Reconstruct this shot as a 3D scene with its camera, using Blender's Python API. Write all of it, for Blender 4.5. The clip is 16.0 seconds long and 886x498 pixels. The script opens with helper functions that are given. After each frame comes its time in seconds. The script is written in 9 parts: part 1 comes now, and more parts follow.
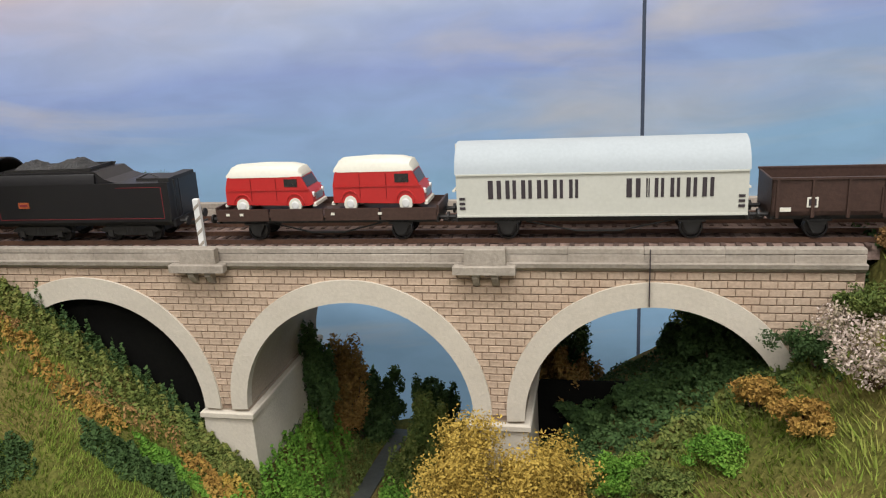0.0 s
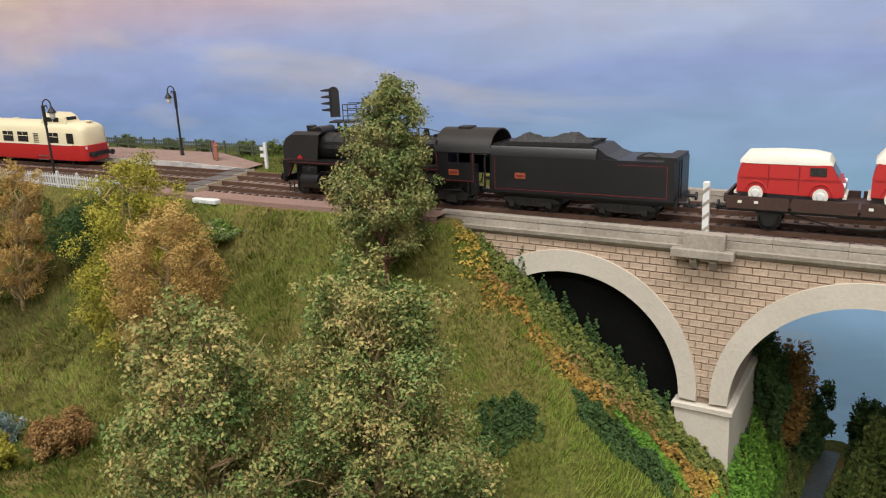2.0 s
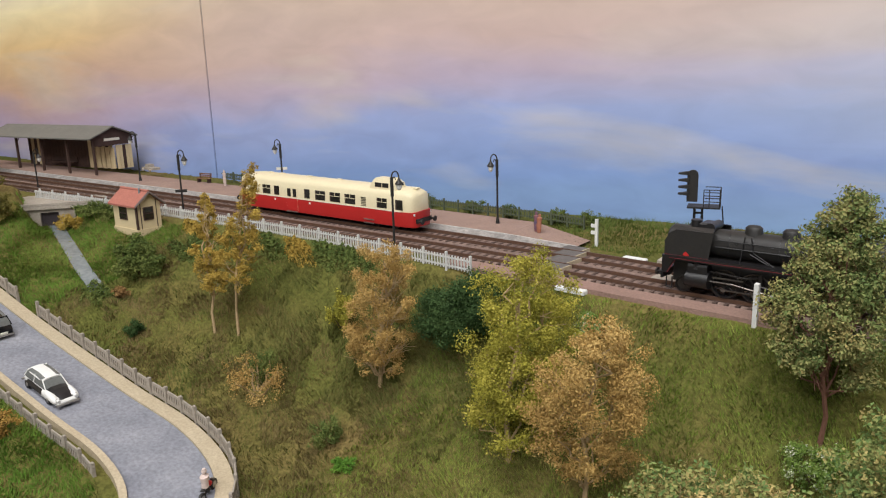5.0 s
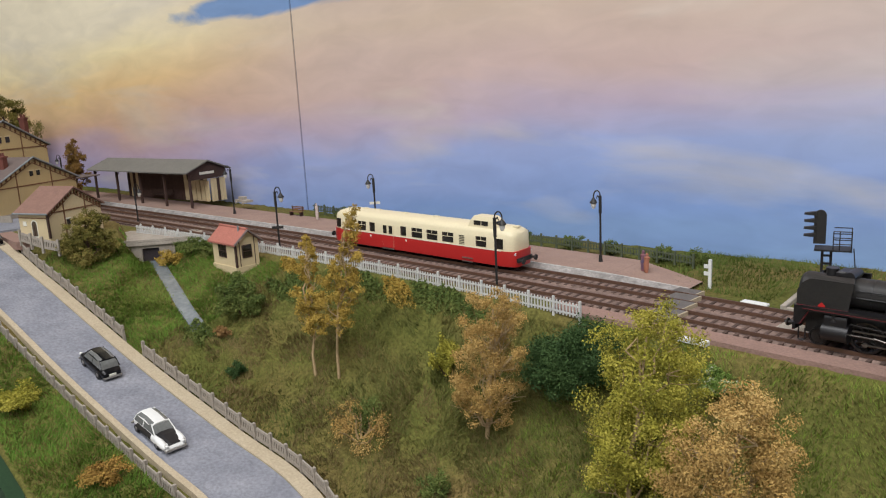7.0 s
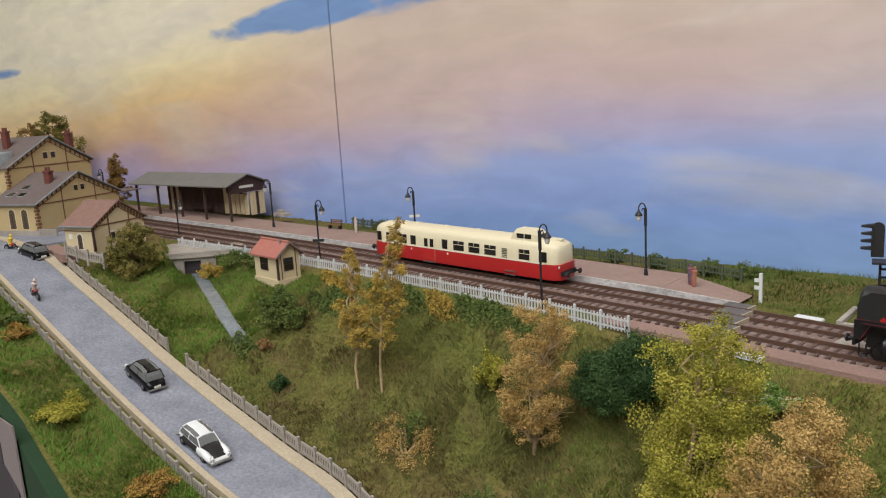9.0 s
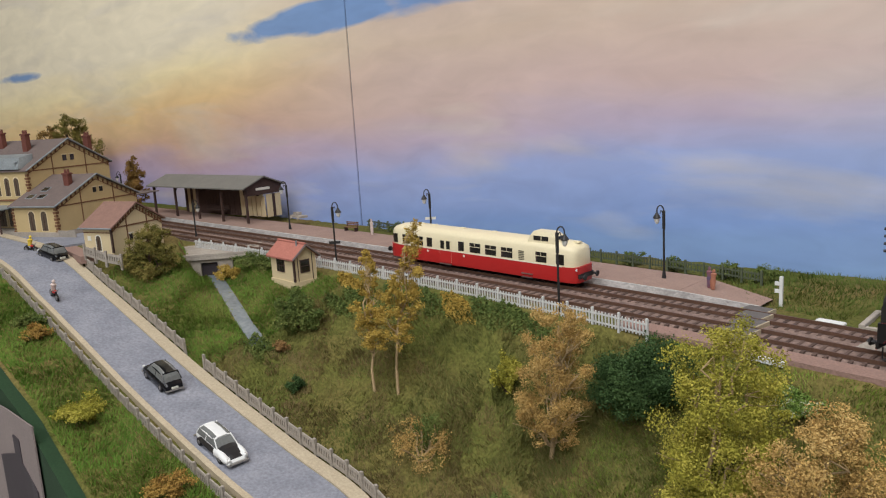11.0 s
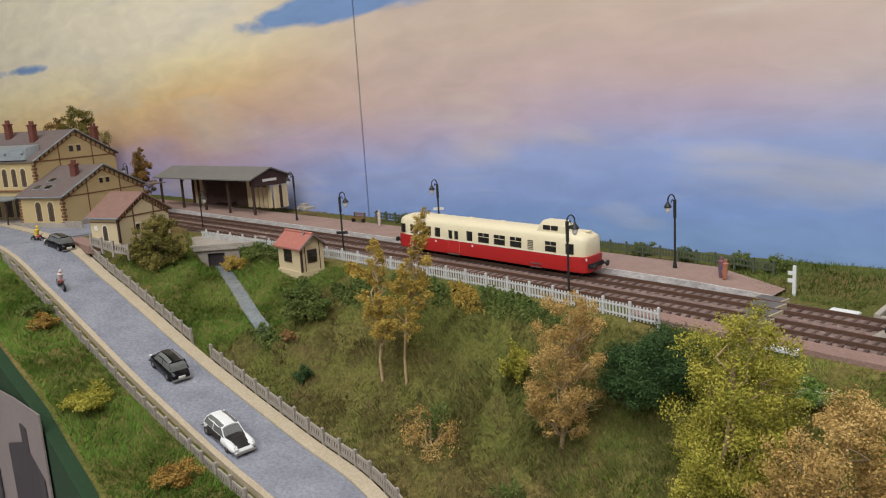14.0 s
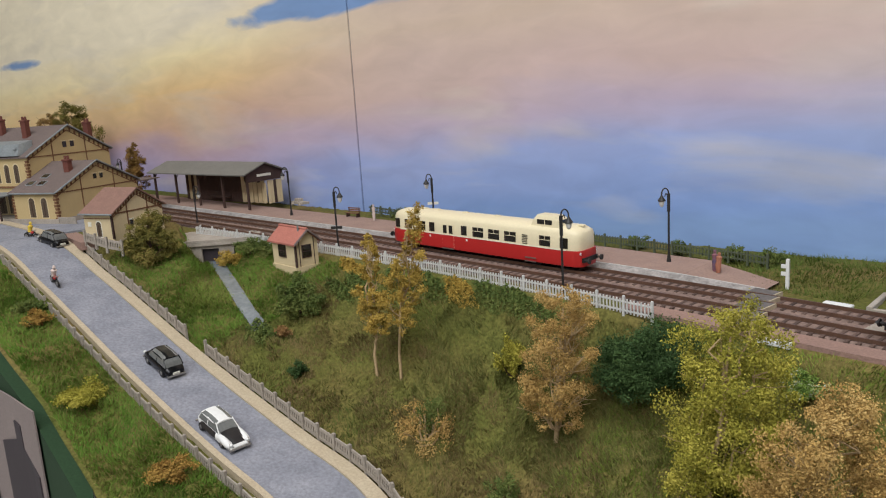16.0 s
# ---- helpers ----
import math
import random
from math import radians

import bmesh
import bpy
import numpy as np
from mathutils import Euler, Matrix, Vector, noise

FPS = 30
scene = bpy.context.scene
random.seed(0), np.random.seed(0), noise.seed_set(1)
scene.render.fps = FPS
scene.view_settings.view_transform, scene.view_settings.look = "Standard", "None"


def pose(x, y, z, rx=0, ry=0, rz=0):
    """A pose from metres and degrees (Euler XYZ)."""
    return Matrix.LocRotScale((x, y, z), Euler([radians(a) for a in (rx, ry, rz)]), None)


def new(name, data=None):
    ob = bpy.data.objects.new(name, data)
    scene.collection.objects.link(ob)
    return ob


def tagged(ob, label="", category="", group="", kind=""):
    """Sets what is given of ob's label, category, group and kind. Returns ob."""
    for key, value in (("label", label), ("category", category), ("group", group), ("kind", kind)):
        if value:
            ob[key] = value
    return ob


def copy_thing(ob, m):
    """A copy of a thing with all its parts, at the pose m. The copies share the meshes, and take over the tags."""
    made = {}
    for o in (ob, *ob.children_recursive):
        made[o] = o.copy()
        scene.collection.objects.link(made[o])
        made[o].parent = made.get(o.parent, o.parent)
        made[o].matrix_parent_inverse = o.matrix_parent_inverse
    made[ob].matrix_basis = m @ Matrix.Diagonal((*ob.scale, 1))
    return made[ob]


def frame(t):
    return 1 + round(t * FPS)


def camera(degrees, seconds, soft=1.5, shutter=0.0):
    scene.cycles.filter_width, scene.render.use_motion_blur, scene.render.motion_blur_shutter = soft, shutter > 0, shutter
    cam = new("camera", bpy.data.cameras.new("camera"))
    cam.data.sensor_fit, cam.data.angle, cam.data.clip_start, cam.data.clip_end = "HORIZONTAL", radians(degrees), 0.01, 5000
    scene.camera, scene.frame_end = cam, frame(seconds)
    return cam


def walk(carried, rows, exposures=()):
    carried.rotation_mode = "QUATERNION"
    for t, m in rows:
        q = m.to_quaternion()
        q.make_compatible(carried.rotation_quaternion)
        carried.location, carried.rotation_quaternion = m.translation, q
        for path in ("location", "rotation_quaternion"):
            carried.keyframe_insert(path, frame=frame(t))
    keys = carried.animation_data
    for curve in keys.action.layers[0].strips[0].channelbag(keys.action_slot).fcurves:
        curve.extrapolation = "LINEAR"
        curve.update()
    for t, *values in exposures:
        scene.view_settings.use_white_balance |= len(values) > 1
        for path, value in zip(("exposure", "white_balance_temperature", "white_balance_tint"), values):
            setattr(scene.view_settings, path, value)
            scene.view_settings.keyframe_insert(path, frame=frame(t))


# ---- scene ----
# camera and its way
cam = camera(60.2, 16.0, 1.15)
PATH = [
    (0, 0.2265, -0.3681, 0.1138, 74.37, 2.96, 10.65),
    (0.5, 0.2007, -0.3660, 0.1138, 73.92, 3.36, 17.57),
    (1, 0.1552, -0.3801, 0.1121, 74.04, 2.70, 22.10),
    (1.5, 0.1273, -0.3887, 0.1136, 74.15, 2.44, 27.11),
    (2, 0.0994, -0.4007, 0.1132, 74.53, 2.32, 30.69),
    (2.5, 0.0725, -0.4062, 0.1184, 74.52, 2.39, 33.70),
    (3, 0.0430, -0.4240, 0.1239, 74.84, 1.58, 35.46),
    (3.5, 0.0099, -0.4420, 0.1305, 75.12, 1.25, 37.61),
    (4, -0.0180, -0.4506, 0.1434, 75.40, 1.26, 38.96),
    (4.5, -0.0371, -0.4541, 0.1500, 76.02, 1.32, 40.71),
    (5, -0.0498, -0.4572, 0.1602, 76.57, 1.68, 42.37),
    (7.5, -0.0870, -0.4596, 0.1805, 78.26, 3.18, 48.23),
    (8, -0.0892, -0.4599, 0.1831, 78.55, 3.34, 48.73),
    (8.5, -0.0935, -0.4640, 0.1809, 78.87, 3.32, 49.27),
    (9, -0.0949, -0.4657, 0.1770, 79.12, 3.32, 49.66),
    (11.5, -0.0976, -0.4661, 0.1756, 79.43, 3.40, 50.97),
    (12, -0.0974, -0.4649, 0.1733, 79.45, 3.40, 51.13),
    (12.5, -0.1019, -0.4681, 0.1726, 79.41, 3.36, 51.13),
    (13, -0.1037, -0.4687, 0.1737, 79.32, 3.38, 51.16),
    (13.5, -0.1023, -0.4666, 0.1724, 79.27, 3.35, 51.24),
    (14, -0.1028, -0.4655, 0.1698, 79.10, 3.38, 51.18),
    (14.5, -0.1012, -0.4635, 0.1702, 79.00, 3.48, 51.10),
    (15, -0.1006, -0.4626, 0.1710, 78.86, 3.49, 51.10),
    (15.5, -0.1004, -0.4635, 0.1699, 78.80, 3.51, 50.97),
    (16, -0.1018, -0.4639, 0.1704, 78.62, 3.57, 50.86),
]
walk(cam, [(t, pose(x, y, z, rx, ry, rz)) for t, x, y, z, rx, ry, rz in PATH], [(0.0, -0.05, 6500, 10), (3.0, 0.0, 6500, 10), (7.5, -0.2, 6200, 10), (16.0, -0.25, 6200, 10)])

# world and lamps: an exhibition room with broad ceiling lights
world = bpy.data.worlds.new("room_air")
scene.world = world
world.use_nodes = True
world.node_tree.nodes["Background"].inputs[0].default_value = (0.9, 0.95, 1.0, 1)
world.node_tree.nodes["Background"].inputs[1].default_value = 0.3
scene.view_settings.exposure = 0.0


def ceiling_lamp(name, x, y, z, sx, sy, power, colour):
    d = bpy.data.lights.new(name, "AREA")
    d.shape, d.size, d.size_y, d.energy, d.color = "RECTANGLE", sx, sy, power, colour
    ob = new(name, d)
    ob.matrix_world = pose(x, y, z)
    return ob


ceiling_lamp("ceiling_light", 0.2, -0.95, 2.05, 2.6, 0.7, 72.0, (1.0, 0.975, 0.95))
ceiling_lamp("ceiling_light", 0.6, -2.4, 2.05, 3.0, 0.7, 82.0, (1.0, 0.98, 0.96))


# ---- materials ----
def material(name, colour, rough=0.7, other=None, scale=60.0, amount=0.5, metal=0.0, bump=0.15, fine=600.0, spec=0.3, random=0.0, grain_=0.16):
    """Two colours mixed by a coarse noise, a fine grain on top, a little relief."""
    m = bpy.data.materials.new(name)
    m.use_nodes = True
    nt = m.node_tree
    n, l = nt.nodes, nt.links
    b = n["Principled BSDF"]
    b.inputs["Roughness"].default_value, b.inputs["Metallic"].default_value = rough, metal
    b.inputs["Specular IOR Level"].default_value = spec
    geo = n.new("ShaderNodeTexCoord")
    big, small = n.new("ShaderNodeTexNoise"), n.new("ShaderNodeTexNoise")
    big.inputs["Scale"].default_value, small.inputs["Scale"].default_value = scale, fine
    big.inputs["Detail"].default_value, small.inputs["Detail"].default_value = 4, 3
    l.new(geo.outputs["Object"], big.inputs["Vector"])
    l.new(geo.outputs["Object"], small.inputs["Vector"])
    ramp = n.new("ShaderNodeMapRange")
    ramp.inputs[1].default_value, ramp.inputs[2].default_value = 0.5 - 0.25 / max(amount, 0.05), 0.5 + 0.25 / max(amount, 0.05)
    l.new(big.outputs["Fac"], ramp.inputs[0])
    mix = n.new("ShaderNodeMix")
    mix.data_type = "RGBA"
    mix.inputs[6].default_value = (*colour, 1)
    mix.inputs[7].default_value = (*(other or [c * 0.75 for c in colour]), 1)
    l.new(ramp.outputs[0], mix.inputs[0])
    grain = n.new("ShaderNodeMapRange")
    grain.inputs[1].default_value, grain.inputs[2].default_value, grain.inputs[3].default_value, grain.inputs[4].default_value = 0.25, 0.75, 1 - grain_, 1 + grain_
    l.new(small.outputs["Fac"], grain.inputs[0])
    mul = n.new("ShaderNodeVectorMath")
    mul.operation = "SCALE"
    l.new(mix.outputs[2], mul.inputs[0])
    l.new(grain.outputs[0], mul.inputs["Scale"])
    last = mul.outputs[0]
    if random:
        info = n.new("ShaderNodeObjectInfo")
        mr = n.new("ShaderNodeMapRange")
        mr.inputs[3].default_value, mr.inputs[4].default_value = 1 - random, 1 + random
        l.new(info.outputs["Random"], mr.inputs[0])
        mu = n.new("ShaderNodeVectorMath")
        mu.operation = "SCALE"
        l.new(last, mu.inputs[0])
        l.new(mr.outputs[0], mu.inputs["Scale"])
        last = mu.outputs[0]
    l.new(last, b.inputs["Base Color"])
    if bump:
        bp = n.new("ShaderNodeBump")
        bp.inputs["Strength"].default_value, bp.inputs["Distance"].default_value = bump, 0.001
        l.new(small.outputs["Fac"], bp.inputs["Height"])
        l.new(bp.outputs[0], b.inputs["Normal"])
    return m


def leaf_material(name, cols, patch=45.0):
    """Leaves: a colour of its own for each leaf, shifted in patches over the crown."""
    m = bpy.data.materials.new(name)
    m.use_nodes = True
    n, l = m.node_tree.nodes, m.node_tree.links
    b = n["Principled BSDF"]
    b.inputs["Roughness"].default_value, b.inputs["Specular IOR Level"].default_value = 0.75, 0.15
    geo, tc, noi = n.new("ShaderNodeNewGeometry"), n.new("ShaderNodeTexCoord"), n.new("ShaderNodeTexNoise")
    noi.inputs["Scale"].default_value = patch
    l.new(tc.outputs["Object"], noi.inputs["Vector"])
    a = n.new("ShaderNodeMath")
    a.operation = "MULTIPLY_ADD"
    a.inputs[1].default_value, a.inputs[2].default_value = 0.38, -0.26
    l.new(geo.outputs["Random Per Island"], a.inputs[0])
    c = n.new("ShaderNodeMath")
    c.operation = "MULTIPLY_ADD"
    c.inputs[1].default_value = 1.15
    l.new(noi.outputs["Fac"], c.inputs[0])
    l.new(a.outputs[0], c.inputs[2])
    r = n.new("ShaderNodeValToRGB")
    while len(r.color_ramp.elements) < len(cols):
        r.color_ramp.elements.new(0.5)
    for i, col in enumerate(cols):
        r.color_ramp.elements[i].position = 0.12 + 0.76 * i / (len(cols) - 1)
        r.color_ramp.elements[i].color = (*col, 1)
    l.new(c.outputs[0], r.inputs[0])
    l.new(r.outputs[0], b.inputs["Base Color"])
    return m


M_STONE = material("pale_stone", (0.60, 0.55, 0.465), 0.85, (0.49, 0.44, 0.365), 30, 0.7, bump=0.2, grain_=0.06)
M_COPING = material("weathered_coping", (0.40, 0.355, 0.30), 0.85, (0.26, 0.225, 0.185), 55, 0.8, bump=0.35, random=0.06)
M_BRICK = material("buff_brick", (0.45, 0.325, 0.235), 0.85, (0.50, 0.395, 0.30), 40, 0.9, bump=0.3, random=0.09)
M_MORTAR = material("dark_mortar", (0.30, 0.215, 0.155), 0.9, (0.22, 0.155, 0.115), 45, 0.9)
M_ARCH_INSIDE = material("arch_inside_brown", (0.42, 0.345, 0.27), 0.85, (0.30, 0.24, 0.19), 25, 0.7, bump=0.2, grain_=0.08)
M_BALLAST = material("ballast", (0.28, 0.195, 0.16), 0.95, (0.13, 0.092, 0.078), 160, 0.9, bump=1.0, fine=420, grain_=0.3)
M_PLATF = material("platform_gravel", (0.33, 0.225, 0.18), 0.95, (0.26, 0.175, 0.14), 60, 0.7, bump=0.5, fine=650)
M_EDGE = material("cracked_edging", (0.56, 0.55, 0.52), 0.85, (0.34, 0.33, 0.31), 130, 1.2, bump=0.4)
M_FACE = material("crumbling_grey_stone", (0.36, 0.335, 0.315), 0.9, (0.20, 0.185, 0.175), 110, 1.1, bump=0.8, fine=500, grain_=0.25)
M_PINK = material("pink_gravel", (0.30, 0.19, 0.155), 0.95, (0.24, 0.155, 0.125), 60, 0.7, bump=0.6, fine=650)
M_SLEEPER = material("sleeper_wood", (0.105, 0.068, 0.055), 0.85, (0.075, 0.05, 0.042), 200, 0.6, random=0.3)
M_PLANK = material("dark_crossing_planks", (0.15, 0.135, 0.125), 0.85, (0.10, 0.09, 0.085), 150, 0.7, bump=0.4)
M_RAIL = material("rusty_rail", (0.16, 0.09, 0.06), 0.5, (0.12, 0.07, 0.05), 150, 0.6, metal=0.4)
M_ROAD = material("grey_road", (0.255, 0.26, 0.29), 0.9, (0.165, 0.17, 0.20), 34, 1.0, bump=0.35, fine=420, grain_=0.22)
M_PAVE = material("beige_pavement", (0.45, 0.38, 0.27), 0.9, (0.38, 0.31, 0.21), 50, 0.6, bump=0.3)
M_CONC = material("concrete_fence", (0.34, 0.3, 0.255), 0.85, (0.26, 0.23, 0.19), 90, 0.6, bump=0.3)
M_WHITE = material("white_paint", (0.72, 0.72, 0.7), 0.6, (0.62, 0.62, 0.6), 120, 0.5, grain_=0.04)
M_WFENCE = material("white_fence", (0.60, 0.60, 0.58), 0.7, (0.5, 0.5, 0.47), 150, 0.5)
M_BLACK = material("black_lacquer", (0.009, 0.0085, 0.0095), 0.38, (0.013, 0.012, 0.013), 60, 0.5, bump=0.05, spec=0.5, grain_=0.04)
M_MATT = material("matt_black", (0.014, 0.0135, 0.0135), 0.5, (0.024, 0.022, 0.02), 90, 0.6, bump=0.1, spec=0.4)
M_GUN = material("running_gear_steel", (0.045, 0.042, 0.04), 0.38, (0.028, 0.026, 0.025), 200, 0.6, metal=0.6)
M_ROD = material("oiled_rod_steel", (0.22, 0.2, 0.18), 0.35, (0.12, 0.11, 0.1), 200, 0.6, metal=0.85)
M_STEEL = material("bright_steel", (0.45, 0.43, 0.4), 0.35, None, 200, 0.4, metal=0.9)
M_REDLINE = material("red_lining", (0.20, 0.03, 0.035), 0.5, None, 80, 0.3)
M_RED = material("signal_red", (0.46, 0.021, 0.019), 0.4, (0.41, 0.018, 0.017), 60, 0.4, bump=0.03, spec=0.5, grain_=0.04)
M_SEAM = material("red_panel_seam", (0.26, 0.014, 0.014), 0.5, None, 60, 0.3)
M_CREAM = material("cream_paint", (0.72, 0.64, 0.43), 0.45, (0.68, 0.6, 0.4), 60, 0.4, bump=0.03, spec=0.4, grain_=0.04)
M_OFFWHITE = material("off_white_paint", (0.71, 0.69, 0.6), 0.55, (0.66, 0.64, 0.55), 70, 0.4, bump=0.02, grain_=0.04)
M_WAGONW = material("chalky_wagon_white", (0.56, 0.56, 0.50), 0.6, (0.50, 0.50, 0.44), 45, 0.7, bump=0.02, grain_=0.04)
M_ROOFGREY = material("grey_white_roof", (0.43, 0.47, 0.49), 0.65, (0.39, 0.43, 0.45), 60, 0.5, bump=0.02, grain_=0.04)
M_BROWN = material("wagon_brown", (0.065, 0.036, 0.028), 0.5, (0.045, 0.026, 0.02), 80, 0.6)
M_GREYW = material("wagon_grey", (0.075, 0.082, 0.09), 0.65, (0.05, 0.055, 0.06), 80, 0.6)
M_HOPTOP = material("hopper_grey_green", (0.14, 0.16, 0.155), 0.6, (0.11, 0.125, 0.12), 80, 0.5)
M_COAL = material("coal", (0.025, 0.025, 0.026), 0.55, (0.05, 0.05, 0.05), 500, 0.7, bump=0.8)
M_PLATE = material("orange_plate", (0.33, 0.085, 0.032), 0.5, None, 100, 0.3)
M_YELLOW = material("yellow_disc", (0.75, 0.6, 0.04), 0.5, None, 100, 0.3)
M_DARKGLASS = material("dark_window", (0.02, 0.018, 0.016), 0.12, None, 80, 0.3, bump=0.0, spec=0.6)
M_PANE = material("brown_curtained_pane", (0.11, 0.08, 0.055), 0.3, (0.07, 0.05, 0.035), 200, 0.7, bump=0.0)
M_CARBLACK = material("black_car_paint", (0.005, 0.005, 0.006), 0.22, None, 60, 0.4, bump=0.0, spec=0.3, grain_=0.03)
# grey base colour stands in for reflections on the car glass
M_REFLECTGLASS = material("car_glass_painted_reflection", (0.16, 0.165, 0.16), 0.1, (0.11, 0.115, 0.11), 300, 0.5, bump=0.0, spec=0.6)
M_WALLY = material("yellow_render", (0.52, 0.40, 0.20), 0.85, (0.43, 0.325, 0.165), 30, 0.7, bump=0.1, grain_=0.05)
M_WALLC = material("cream_render", (0.62, 0.51, 0.31), 0.85, (0.54, 0.44, 0.265), 30, 0.7, bump=0.1, grain_=0.05)
M_TIMBER = material("dark_timber", (0.07, 0.04, 0.032), 0.75, (0.05, 0.03, 0.024), 120, 0.6)
M_QUOIN = material("brown_quoin", (0.20, 0.10, 0.05), 0.8, (0.15, 0.075, 0.04), 120, 0.6)
M_TILE = material("red_brown_tiles", (0.25, 0.145, 0.112), 0.85, (0.19, 0.108, 0.085), 150, 0.7, bump=0.5)
M_TILER = material("red_tiles", (0.42, 0.16, 0.12), 0.8, (0.34, 0.125, 0.095), 150, 0.6, bump=0.5)
M_CHIM = material("dark_red_brick", (0.16, 0.055, 0.04), 0.8, (0.11, 0.04, 0.03), 200, 0.6, bump=0.4)
M_SLATE = material("slate_roof", (0.165, 0.125, 0.11), 0.75, (0.12, 0.095, 0.09), 120, 0.6, bump=0.4)
M_GREENROOF = material("grey_green_felt", (0.19, 0.18, 0.16), 0.85, (0.14, 0.135, 0.12), 60, 0.6, bump=0.3)
M_ZINC = material("zinc", (0.30, 0.325, 0.33), 0.5, (0.20, 0.22, 0.23), 90, 0.7, metal=0.3)
M_LAMPGLASS = material("lamp_glass", (0.75, 0.74, 0.7), 0.3, None, 60, 0.3, bump=0)
M_WATER = material("stream_water", (0.11, 0.135, 0.155), 0.25, (0.22, 0.245, 0.26), 70, 0.7, bump=0.4, fine=260, spec=0.5)
M_BROOK = material("dull_brook", (0.06, 0.065, 0.06), 0.35, (0.09, 0.095, 0.085), 90, 0.7, bump=0.4, fine=260, spec=0.4)
# near-black tone of the sheets that imitate shade inside the arches
M_ARCH_SHADE = material("arch_shade_black", (0.004, 0.0042, 0.004), 1.0, (0.007, 0.007, 0.006), 60, 0.6, spec=0.05)
M_BATTEN = material("blue_grey_batten", (0.07, 0.09, 0.13), 0.8, (0.05, 0.06, 0.09), 60, 0.5)
M_DEAD = material("dark_felt", (0.018, 0.045, 0.018), 0.95, (0.014, 0.035, 0.014), 30, 0.5)
M_PAPER = material("poster_paper", (0.25, 0.205, 0.19), 0.6, (0.19, 0.155, 0.145), 12, 0.6, bump=0)
M_INK_SHADE = material("ink_and_opening_shade", (0.05, 0.04, 0.045), 0.6, None, 60, 0.4, bump=0)
M_TRUNK = material("red_bark", (0.20, 0.095, 0.06), 0.9, (0.14, 0.07, 0.05), 200, 0.6, bump=0.5)
M_TWIG = material("pale_twigs", (0.42, 0.31, 0.17), 0.9, (0.33, 0.23, 0.12), 200, 0.6, bump=0.4)
M_DARKTWIG = material("dark_twigs", (0.10, 0.065, 0.04), 0.9, None, 200, 0.6, bump=0.4)
M_ROOM = material("room_wall", (0.6, 0.59, 0.57), 0.9, None, 2, 0.4, bump=0)
M_FIG_SKIN = material("figure_tan", (0.38, 0.16, 0.10), 0.6, None, 80, 0.3)
M_FIG_BLUE = material("figure_blue", (0.06, 0.08, 0.16), 0.6, (0.3, 0.1, 0.08), 160, 0.8)
M_FIG_YEL = material("figure_yellow", (0.7, 0.5, 0.06), 0.6, None, 80, 0.3)
M_FIG_WHT = material("figure_pale", (0.62, 0.5, 0.45), 0.6, None, 80, 0.3)

L_GREEN = leaf_material("leaf_olive_green", [(0.066, 0.108, 0.034), (0.135, 0.18, 0.056), (0.25, 0.24, 0.088), (0.40, 0.31, 0.12)])
L_BIG = leaf_material("leaf_dusty_green_tan", [(0.068, 0.13, 0.042), (0.145, 0.21, 0.062), (0.31, 0.27, 0.098), (0.47, 0.335, 0.14)], 40)
L_YELLOW = leaf_material("leaf_yellow_green", [(0.15, 0.15, 0.022), (0.31, 0.285, 0.038), (0.44, 0.38, 0.075)])
L_TAN = leaf_material("leaf_tan", [(0.25, 0.15, 0.045), (0.42, 0.27, 0.085), (0.52, 0.365, 0.14)])
L_OCHRE = leaf_material("leaf_ochre", [(0.23, 0.15, 0.025), (0.39, 0.27, 0.055), (0.5, 0.35, 0.08)])
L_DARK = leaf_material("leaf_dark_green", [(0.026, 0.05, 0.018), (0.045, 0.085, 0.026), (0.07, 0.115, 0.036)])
L_BUSH = leaf_material("leaf_bush_green", [(0.05, 0.085, 0.022), (0.11, 0.145, 0.035), (0.19, 0.2, 0.055)])
L_FRESH = leaf_material("leaf_fresh_green", [(0.052, 0.132, 0.017), (0.104, 0.228, 0.028), (0.181, 0.3, 0.046)])
L_ORANGE = leaf_material("leaf_orange", [(0.2, 0.11, 0.03), (0.32, 0.19, 0.045), (0.38, 0.26, 0.065)])
L_RUST = leaf_material("leaf_rust", [(0.16, 0.085, 0.035), (0.27, 0.155, 0.06), (0.33, 0.21, 0.08)])
L_FLOWER = leaf_material("leaf_white_flower", [(0.08, 0.15, 0.03), (0.13, 0.21, 0.04), (0.18, 0.25, 0.05), (0.66, 0.66, 0.55)], 160)
L_PINKW = leaf_material("leaf_pink_white", [(0.18, 0.17, 0.07), (0.45, 0.36, 0.3), (0.62, 0.52, 0.48)], 120)
L_BLUEF = leaf_material("leaf_blue_flower", [(0.1, 0.15, 0.07), (0.2, 0.27, 0.26), (0.36, 0.43, 0.48)], 120)
L_BANK = leaf_material("leaf_bank_green", [(0.06, 0.09, 0.022), (0.13, 0.16, 0.038), (0.22, 0.21, 0.06)], 90)
L_OLIVE = leaf_material("leaf_olive_brown", [(0.085, 0.085, 0.02), (0.17, 0.15, 0.035), (0.30, 0.23, 0.07)])
L_BROWNG = leaf_material("leaf_brown_green", [(0.084, 0.065, 0.019), (0.225, 0.13, 0.037), (0.337, 0.195, 0.062)])


